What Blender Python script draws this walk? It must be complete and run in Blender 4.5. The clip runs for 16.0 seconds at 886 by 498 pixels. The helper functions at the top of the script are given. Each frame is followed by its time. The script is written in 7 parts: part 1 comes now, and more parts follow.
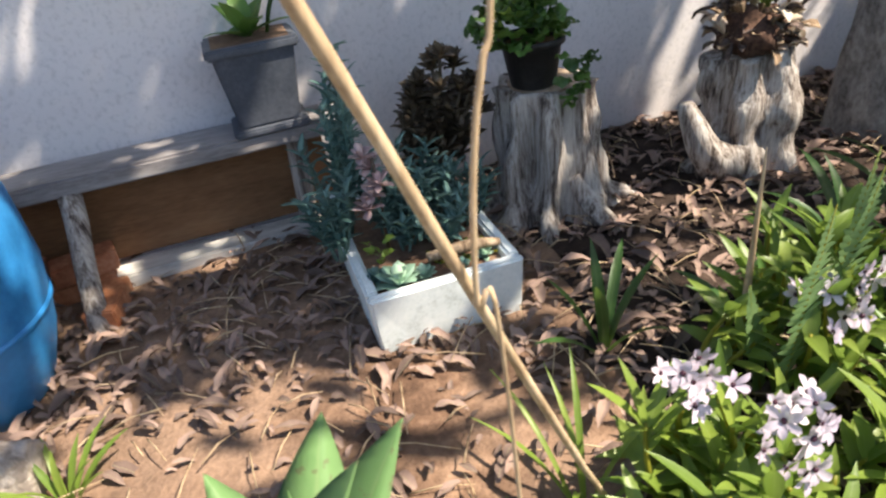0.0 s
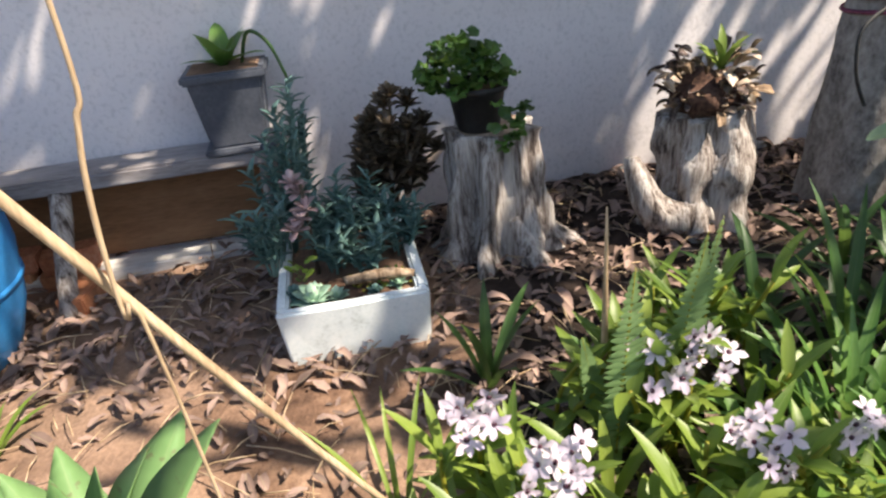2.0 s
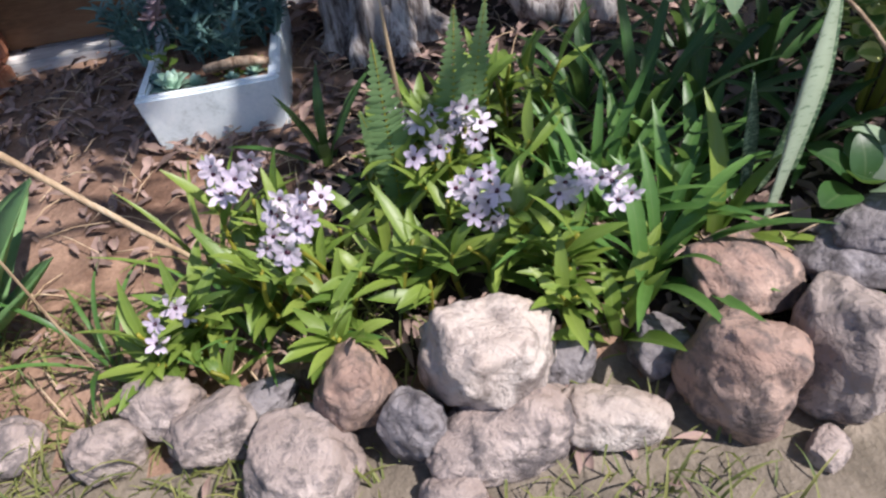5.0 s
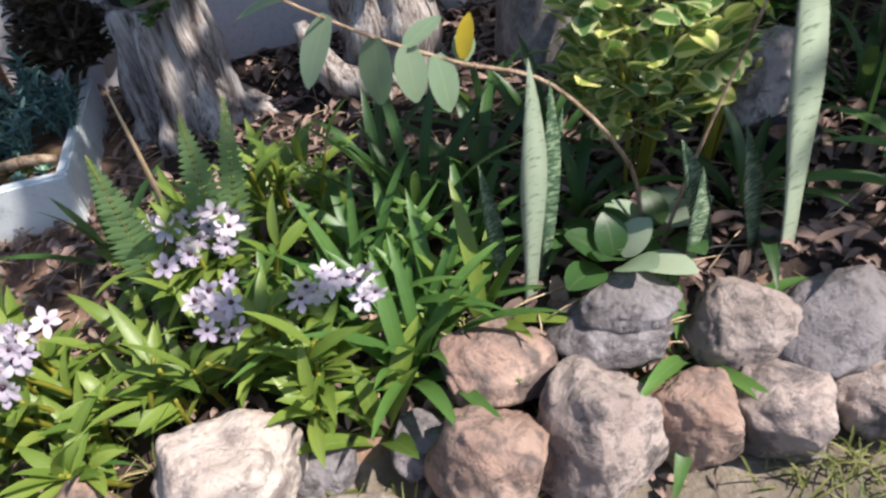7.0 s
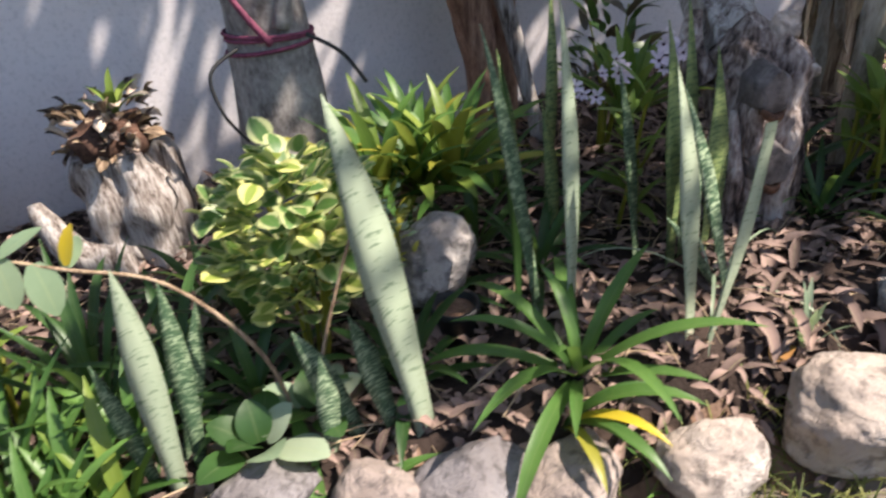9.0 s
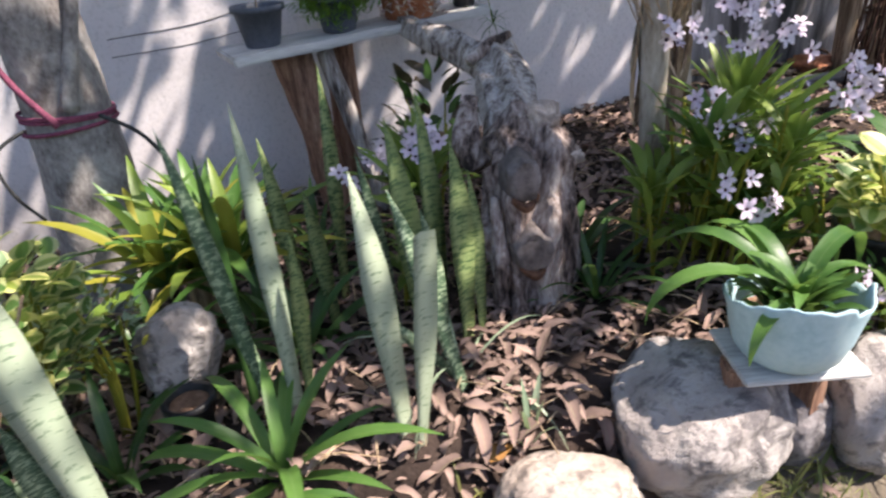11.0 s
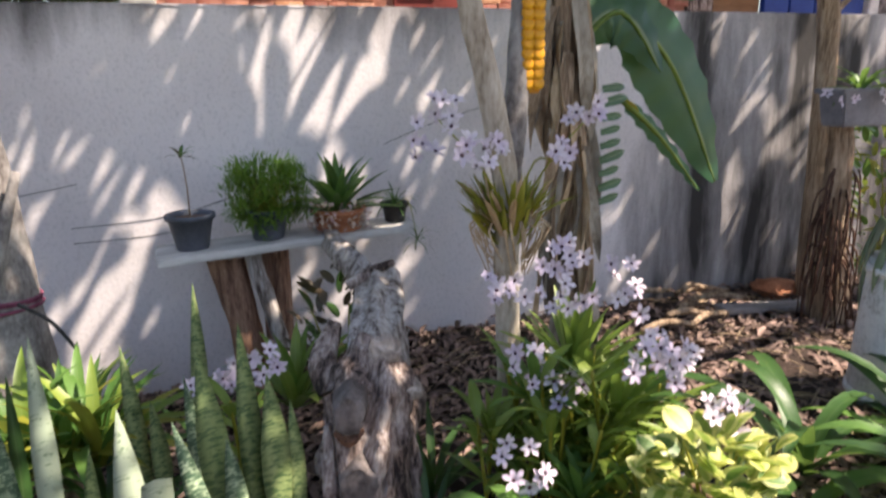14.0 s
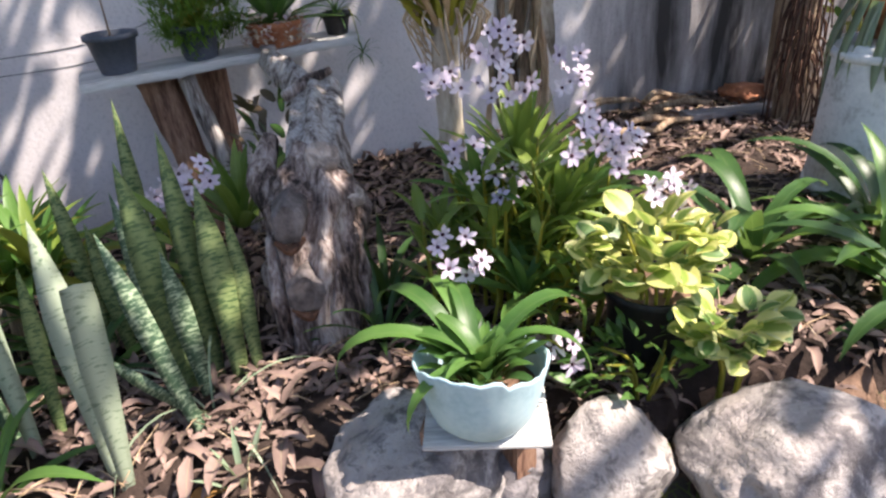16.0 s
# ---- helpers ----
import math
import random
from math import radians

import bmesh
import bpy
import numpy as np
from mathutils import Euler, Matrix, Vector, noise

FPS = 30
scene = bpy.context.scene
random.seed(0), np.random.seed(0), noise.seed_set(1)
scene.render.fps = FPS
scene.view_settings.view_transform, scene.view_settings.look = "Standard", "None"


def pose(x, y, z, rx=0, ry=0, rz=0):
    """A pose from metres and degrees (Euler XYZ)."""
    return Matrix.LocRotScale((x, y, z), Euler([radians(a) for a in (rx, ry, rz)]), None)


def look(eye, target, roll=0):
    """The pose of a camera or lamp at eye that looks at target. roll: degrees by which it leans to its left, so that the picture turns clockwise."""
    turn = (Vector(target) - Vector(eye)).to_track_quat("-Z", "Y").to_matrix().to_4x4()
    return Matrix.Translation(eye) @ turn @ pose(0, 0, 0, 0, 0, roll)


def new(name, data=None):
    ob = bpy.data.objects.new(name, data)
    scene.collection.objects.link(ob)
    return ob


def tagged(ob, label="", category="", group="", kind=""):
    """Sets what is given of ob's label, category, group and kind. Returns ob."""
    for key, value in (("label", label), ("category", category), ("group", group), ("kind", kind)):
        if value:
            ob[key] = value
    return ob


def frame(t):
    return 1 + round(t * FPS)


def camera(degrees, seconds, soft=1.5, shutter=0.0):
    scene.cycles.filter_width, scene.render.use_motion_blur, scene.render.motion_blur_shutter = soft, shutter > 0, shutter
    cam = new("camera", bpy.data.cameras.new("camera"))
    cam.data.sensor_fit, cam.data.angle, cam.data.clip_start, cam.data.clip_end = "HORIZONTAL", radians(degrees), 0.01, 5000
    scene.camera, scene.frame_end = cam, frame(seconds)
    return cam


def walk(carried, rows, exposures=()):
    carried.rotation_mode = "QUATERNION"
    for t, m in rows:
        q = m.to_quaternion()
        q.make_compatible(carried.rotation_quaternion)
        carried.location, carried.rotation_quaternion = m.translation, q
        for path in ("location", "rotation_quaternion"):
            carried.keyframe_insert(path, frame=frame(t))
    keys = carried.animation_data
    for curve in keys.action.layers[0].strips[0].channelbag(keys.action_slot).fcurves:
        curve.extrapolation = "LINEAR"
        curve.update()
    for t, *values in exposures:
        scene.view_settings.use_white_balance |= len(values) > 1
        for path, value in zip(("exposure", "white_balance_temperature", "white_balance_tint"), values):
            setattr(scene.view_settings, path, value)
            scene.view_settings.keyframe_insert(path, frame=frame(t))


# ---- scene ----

# ---------------------------------------------------------------- camera
cam = camera(66.8, 16.0, soft=2.4, shutter=0.35)
PATH = [
    (0.0, pose(-0.588, 0.479, 1.222, 57.79, 6.79, -19.31)),
    (0.5, pose(-0.464, 0.452, 1.157, 59.61, 4.55, -16.05)),
    (1.0, pose(-0.356, 0.452, 1.164, 58.89, 6.15, -16.17)),
    (1.5, pose(-0.227, 0.354, 1.224, 59.97, 5.98, -10.70)),
    (2.0, pose(-0.163, 0.271, 1.239, 61.02, 5.32, -10.51)),
    (2.5, pose(-0.091, 0.219, 1.250, 60.17, 7.14, -9.84)),
    (3.0, pose(0.003, 0.216, 1.152, 55.48, 2.69, -14.03)),
    (3.2, pose(0.080, 0.235, 1.167, 50.53, 3.07, -8.62)),
    (5.3, pose(0.368, 0.001, 1.195, 45.62, 6.67, -8.86)),
    (5.5, pose(0.415, 0.013, 1.173, 45.82, 5.30, -9.42)),
    (6.0, pose(0.554, 0.048, 1.196, 45.61, 4.46, -9.47)),
    (6.5, pose(0.645, 0.066, 1.201, 46.61, 5.46, -15.04)),
    (7.0, pose(0.720, 0.038, 1.217, 48.33, 6.42, -15.64)),
    (7.5, pose(0.813, -0.016, 1.272, 50.87, 6.29, -16.78)),
    (8.0, pose(0.887, -0.076, 1.287, 54.49, 4.47, -20.51)),
    (8.5, pose(1.012, -0.110, 1.274, 58.21, 4.56, -24.78)),
    (9.0, pose(1.275, -0.135, 1.292, 58.90, 4.10, -23.04)),
    (9.5, pose(1.468, -0.115, 1.354, 58.51, 5.73, -24.31)),
    (10.0, pose(1.639, -0.182, 1.355, 59.50, 7.08, -23.65)),
    (10.2, pose(1.672, -0.218, 1.355, 60.80, 5.99, -23.60)),
    (12.3, pose(2.270, -0.410, 1.387, 62.77, 3.24, -23.50)),
    (12.5, pose(2.277, -0.421, 1.405, 63.18, 3.64, -23.57)),
    (13.0, pose(2.371, -0.455, 1.459, 68.53, 3.79, -20.15)),
    (13.5, pose(2.441, -0.506, 1.495, 71.40, 2.29, -18.24)),
    (14.0, pose(2.514, -0.551, 1.564, 75.75, 0.89, -16.72)),
    (14.5, pose(2.552, -0.571, 1.611, 80.50, 0.00, -17.00)),
    (15.0, pose(2.580, -0.577, 1.555, 75.97, -0.21, -18.90)),
    (15.5, pose(2.570, -0.579, 1.464, 66.67, 1.25, -19.60)),
    (16.0, pose(2.636, -0.554, 1.412, 62.55, 3.46, -19.23)),
]
walk(cam, PATH, [(0.0, 1.4, 7150, 9), (3.2, 1.26, 7200, 14), (5.3, 0.82, 5950, 16), (7.5, 1.05, 6400, 13), (9.0, 1.28, 6750, 14), (10.2, 1.4, 6650, 15), (12.3, 1.64, 6650, 16), (13.5, 1.64, 6950, 16), (14.5, 1.46, 7250, 16), (16.0, 1.56, 6700, 16)])

# ---------------------------------------------------------------- light
SUN_DIR = Vector((0.62, -0.36, 1.0)).normalized()
world = bpy.data.worlds.new("world")
scene.world = world
world.use_nodes = True
wn = world.node_tree.nodes
sky = wn.new("ShaderNodeTexSky")
sky.sky_type = 'NISHITA'
sky.sun_disc = False
sky.sun_elevation = math.asin(SUN_DIR.z)
sky.sun_rotation = math.atan2(SUN_DIR.x, SUN_DIR.y)
wn["Background"].inputs[1].default_value = 0.092
world.node_tree.links.new(sky.outputs[0], wn["Background"].inputs[0])
sun_data = bpy.data.lights.new("sun", 'SUN')
sun_data.energy = 4.05
sun_data.angle = radians(0.6)
sun_data.color = (1.0, 0.93, 0.82)
sun = new("sun", sun_data)
sun.matrix_world = look(SUN_DIR * 30, (0, 0, 0))


# ---------------------------------------------------------------- materials
def material(name):
    m = bpy.data.materials.new(name)
    m.use_nodes = True
    t = m.node_tree
    return m, t, t.nodes["Principled BSDF"]


def node(t, kind, **inputs):
    n = t.nodes.new(kind)
    for k, v in inputs.items():
        n.inputs[k.replace("_", " ")].default_value = v
    return n


def ramp(t, fac, stops):
    n = t.nodes.new("ShaderNodeValToRGB")
    e = n.color_ramp.elements
    while len(e) < len(stops):
        e.new(0.5)
    for i, (p, c) in enumerate(stops):
        e[i].position = p
        e[i].color = (*c, 1)
    t.links.new(fac, n.inputs[0])
    return n.outputs[0]


def noise_tex(t, scale, detail=5.0, stretch=None, rough=0.6, distort=0.0, coord="Object"):
    c = t.nodes.new("ShaderNodeTexCoord")
    n = node(t, "ShaderNodeTexNoise", Scale=scale, Detail=detail, Roughness=rough, Distortion=distort)
    if stretch:
        mp = t.nodes.new("ShaderNodeMapping")
        mp.inputs["Scale"].default_value = stretch
        t.links.new(c.outputs[coord], mp.inputs[0])
        t.links.new(mp.outputs[0], n.inputs[0])
    else:
        t.links.new(c.outputs[coord], n.inputs[0])
    return n.outputs[0]


def mix(t, fac, a, b, kind='MIX'):
    n = t.nodes.new("ShaderNodeMix")
    n.data_type = 'RGBA'
    n.blend_type = kind
    if isinstance(fac, float):
        n.inputs[0].default_value = fac
    else:
        t.links.new(fac, n.inputs[0])
    for i, v in ((6, a), (7, b)):
        if isinstance(v, tuple):
            n.inputs[i].default_value = (*v, 1)
        else:
            t.links.new(v, n.inputs[i])
    return n.outputs[2]


def math_node(t, op, a, b=0.0, c=0.0):
    n = t.nodes.new("ShaderNodeMath")
    n.operation = op
    for i, v in enumerate((a, b, c)):
        if isinstance(v, (int, float)):
            n.inputs[i].default_value = v
        else:
            t.links.new(v, n.inputs[i])
    return n.outputs[0]


def bump(t, bsdf, height, strength=0.4, distance=0.01):
    n = t.nodes.new("ShaderNodeBump")
    n.inputs["Strength"].default_value = strength
    n.inputs["Distance"].default_value = distance
    t.links.new(height, n.inputs["Height"])
    t.links.new(n.outputs[0], bsdf.inputs["Normal"])


def object_random(t):
    return t.nodes.new("ShaderNodeObjectInfo").outputs["Random"]


def island_random(t):
    return t.nodes.new("ShaderNodeNewGeometry").outputs["Random Per Island"]


def grainy(name, stops, scale=8.0, fine=60.0, rough=0.85, bump_s=0.4, bump_d=0.01, stretch=None, spec=0.3, vary=0.0, metal=0.0, detail=6.0):
    """A surface with two scales of noise: broad stains and fine grain."""
    m, t, b = material(name)
    broad = noise_tex(t, scale, detail, stretch)
    grain = noise_tex(t, fine, 4.0, stretch)
    both = math_node(t, 'MULTIPLY_ADD', grain, 0.35, math_node(t, 'MULTIPLY', broad, 0.65))
    both = math_node(t, 'MULTIPLY_ADD', both, 1.7, -0.35)
    col = ramp(t, both, stops)
    if vary:
        hs = t.nodes.new("ShaderNodeHueSaturation")
        r = object_random(t)
        t.links.new(math_node(t, 'MULTIPLY_ADD', r, vary, 1 - vary / 2), hs.inputs["Value"])
        t.links.new(math_node(t, 'MULTIPLY_ADD', r, vary * 0.08, 0.5 - vary * 0.04), hs.inputs["Hue"])
        t.links.new(col, hs.inputs["Color"])
        col = hs.outputs[0]
    t.links.new(col, b.inputs["Base Color"])
    b.inputs["Roughness"].default_value = rough
    b.inputs["Specular IOR Level"].default_value = spec
    b.inputs["Metallic"].default_value = metal
    bump(t, b, both, bump_s, bump_d * 0.6)
    return m


def leafy(name, dark, light, edge=None, edge_from=0.6, vein=0.12, rough=0.42, through_amount=0.3, bands=None, band_at=0.43, island=False, spot=None):
    """A leaf: midrib along v, optional pale margin (edge) or cross bands, light passing through."""
    m, t, b = material(name)
    uv = t.nodes.new("ShaderNodeTexCoord")
    sep = t.nodes.new("ShaderNodeSeparateXYZ")
    t.links.new(uv.outputs["UV"], sep.inputs[0])
    across = math_node(t, 'ABSOLUTE', math_node(t, 'MULTIPLY_ADD', sep.outputs[0], 2.0, -1.0))
    nz = noise_tex(t, 14.0, 4.0)
    rnd = island_random(t) if island else object_random(t)
    fac = math_node(t, 'MULTIPLY_ADD', rnd, 0.6, math_node(t, 'MULTIPLY_ADD', nz, 0.7, -0.15))
    fac_n = t.nodes.new("ShaderNodeClamp")
    t.links.new(fac, fac_n.inputs[0])
    col = mix(t, fac_n.outputs[0], dark, light)
    if bands:
        mp = t.nodes.new("ShaderNodeMapping")
        mp.inputs["Scale"].default_value = (1.1, 42.0, 1.0)
        t.links.new(uv.outputs["UV"], mp.inputs[0])
        bn = node(t, "ShaderNodeTexNoise", Scale=1.2, Detail=4.0, Roughness=0.75, Distortion=0.2)
        t.links.new(mp.outputs[0], bn.inputs[0])
        col = mix(t, ramp(t, bn.outputs[0], [(band_at, (0, 0, 0)), (band_at + 0.08, (1, 1, 1))]), col, bands)
    if edge:
        e = math_node(t, 'MULTIPLY_ADD', nz, 0.35, math_node(t, 'SUBTRACT', across, 0.17))
        col = mix(t, ramp(t, e, [(edge_from - 0.08, (0, 0, 0)), (edge_from + 0.08, (1, 1, 1))]), col, edge)
    if vein:
        v = ramp(t, across, [(0.0, (1, 1, 1)), (0.10, (0, 0, 0))])
        col = mix(t, math_node(t, 'MULTIPLY', v, vein), col, (0.45, 0.5, 0.25))
    if spot:
        sp = noise_tex(t, 40.0, 2.0)
        col = mix(t, ramp(t, sp, [(0.62, (0, 0, 0)), (0.68, (1, 1, 1))]), col, spot)
    t.links.new(col, b.inputs["Base Color"])
    b.inputs["Roughness"].default_value = rough
    b.inputs["Specular IOR Level"].default_value = 0.2 if rough > 0.7 else 0.45
    fine = noise_tex(t, 90.0, 2.0)
    bump(t, b, fine, 0.15, 0.003)
    if through_amount:
        tr = t.nodes.new("ShaderNodeBsdfTranslucent")
        t.links.new(mix(t, 0.5, col, (0.3, 0.48, 0.1), 'MIX'), tr.inputs[0])
        ms = t.nodes.new("ShaderNodeMixShader")
        ms.inputs[0].default_value = through_amount
        t.links.new(b.outputs[0], ms.inputs[1])
        t.links.new(tr.outputs[0], ms.inputs[2])
        t.links.new(ms.outputs[0], t.nodes["Material Output"].inputs[0])
    return m


def stone_mat(name, pale, mid, stain, rough=0.85):
    """Weathered field stone: broad smooth patches, dark lichen stains with soft edges, fine grit."""
    m, t, b = material(name)
    patch = noise_tex(t, 4.0, 3.0, rough=0.5)
    lichen = noise_tex(t, 7.0, 7.0, rough=0.68, distort=0.6)
    grit = noise_tex(t, 85.0, 3.0)
    mottle = noise_tex(t, 26.0, 6.0, rough=0.7, distort=0.4)
    col = mix(t, ramp(t, patch, [(0.38, (0, 0, 0)), (0.62, (1, 1, 1))]), mid, pale)
    r = object_random(t)
    shift = math_node(t, 'MULTIPLY_ADD', r, 0.16, -0.08)
    mask = math_node(t, 'ADD', lichen, shift)
    col = mix(t, ramp(t, mask, [(0.5, (0, 0, 0)), (0.62, (0.85, 0.85, 0.85))]), col, stain)
    spots = math_node(t, 'MULTIPLY_ADD', lichen, 0.5, mottle)
    col = mix(t, ramp(t, spots, [(0.74, (0, 0, 0)), (0.86, (0.75, 0.75, 0.75))]), col, stain)
    col = mix(t, math_node(t, 'MULTIPLY', grit, 0.35), col, (0.16, 0.13, 0.12))
    hs = t.nodes.new("ShaderNodeHueSaturation")
    t.links.new(math_node(t, 'MULTIPLY_ADD', r, 0.3, 0.85), hs.inputs["Value"])
    t.links.new(col, hs.inputs["Color"])
    t.links.new(hs.outputs[0], b.inputs["Base Color"])
    b.inputs["Roughness"].default_value = rough
    b.inputs["Specular IOR Level"].default_value = 0.25
    bump(t, b, math_node(t, 'MULTIPLY_ADD', grit, 0.25, math_node(t, 'MULTIPLY_ADD', mottle, 0.6, lichen)), 0.9, 0.02)
    return m


def earth_material(name, low, mean, high, grit_low, grit_high):
    m, t, b = material(name)
    broad = noise_tex(t, 1.3, 5.0)
    clods = noise_tex(t, 9.0, 6.0)
    grit = noise_tex(t, 70.0, 4.0)
    col = ramp(t, clods, [(0.3, low), (0.5, mean), (0.72, high)])
    col = mix(t, ramp(t, broad, [(0.4, (0, 0, 0)), (0.65, (1, 1, 1))]), col, mix(t, grit, grit_low, grit_high))
    t.links.new(col, b.inputs["Base Color"])
    b.inputs["Roughness"].default_value = 0.95
    b.inputs["Specular IOR Level"].default_value = 0.15
    bump(t, b, math_node(t, 'MULTIPLY_ADD', grit, 0.5, clods), 0.7, 0.02)
    return m


def wall_material():
    m, t, b = material("painted_render")
    broad = noise_tex(t, 0.9, 6.0)
    runs = noise_tex(t, 2.2, 5.0, (2.2, 1.0, 0.28))
    fine = noise_tex(t, 55.0, 4.0)
    col = ramp(t, broad, [(0.3, (0.655, 0.61, 0.63)), (0.55, (0.76, 0.715, 0.73)), (0.75, (0.81, 0.77, 0.775))])
    c = t.nodes.new("ShaderNodeTexCoord")
    sep = t.nodes.new("ShaderNodeSeparateXYZ")
    t.links.new(c.outputs["Object"], sep.inputs[0])
    # black mildew, heaviest towards the east end and along the coping
    col = mix(t, ramp(t, fine, [(0.3, (0.25, 0.25, 0.25)), (0.5, (0, 0, 0))]), col, (0.25, 0.24, 0.25))
    east = math_node(t, 'MINIMUM', math_node(t, 'MULTIPLY_ADD', sep.outputs[0], 1.0, -4.72), 0.3)
    coping = math_node(t, 'MULTIPLY_ADD', sep.outputs[2], 1.3, -2.35)
    drips = noise_tex(t, 1.15, 6.0, (1.6, 1.0, 0.4), distort=0.3)
    streak = math_node(t, 'MULTIPLY_ADD', drips, 1.5, math_node(t, 'MULTIPLY_ADD', runs, 0.5, -0.5))
    stain = math_node(t, 'ADD', math_node(t, 'MAXIMUM', east, math_node(t, 'MAXIMUM', coping, -0.6)), streak)
    col = mix(t, ramp(t, stain, [(0.45, (0, 0, 0)), (0.9, (0.95, 0.95, 0.95))]), col, (0.016, 0.015, 0.014))
    b.inputs["Specular IOR Level"].default_value = 0.2
    t.links.new(col, b.inputs["Base Color"])
    b.inputs["Roughness"].default_value = 0.8
    bump(t, b, math_node(t, 'MULTIPLY_ADD', broad, 2.0, fine), 0.35, 0.006)
    return m


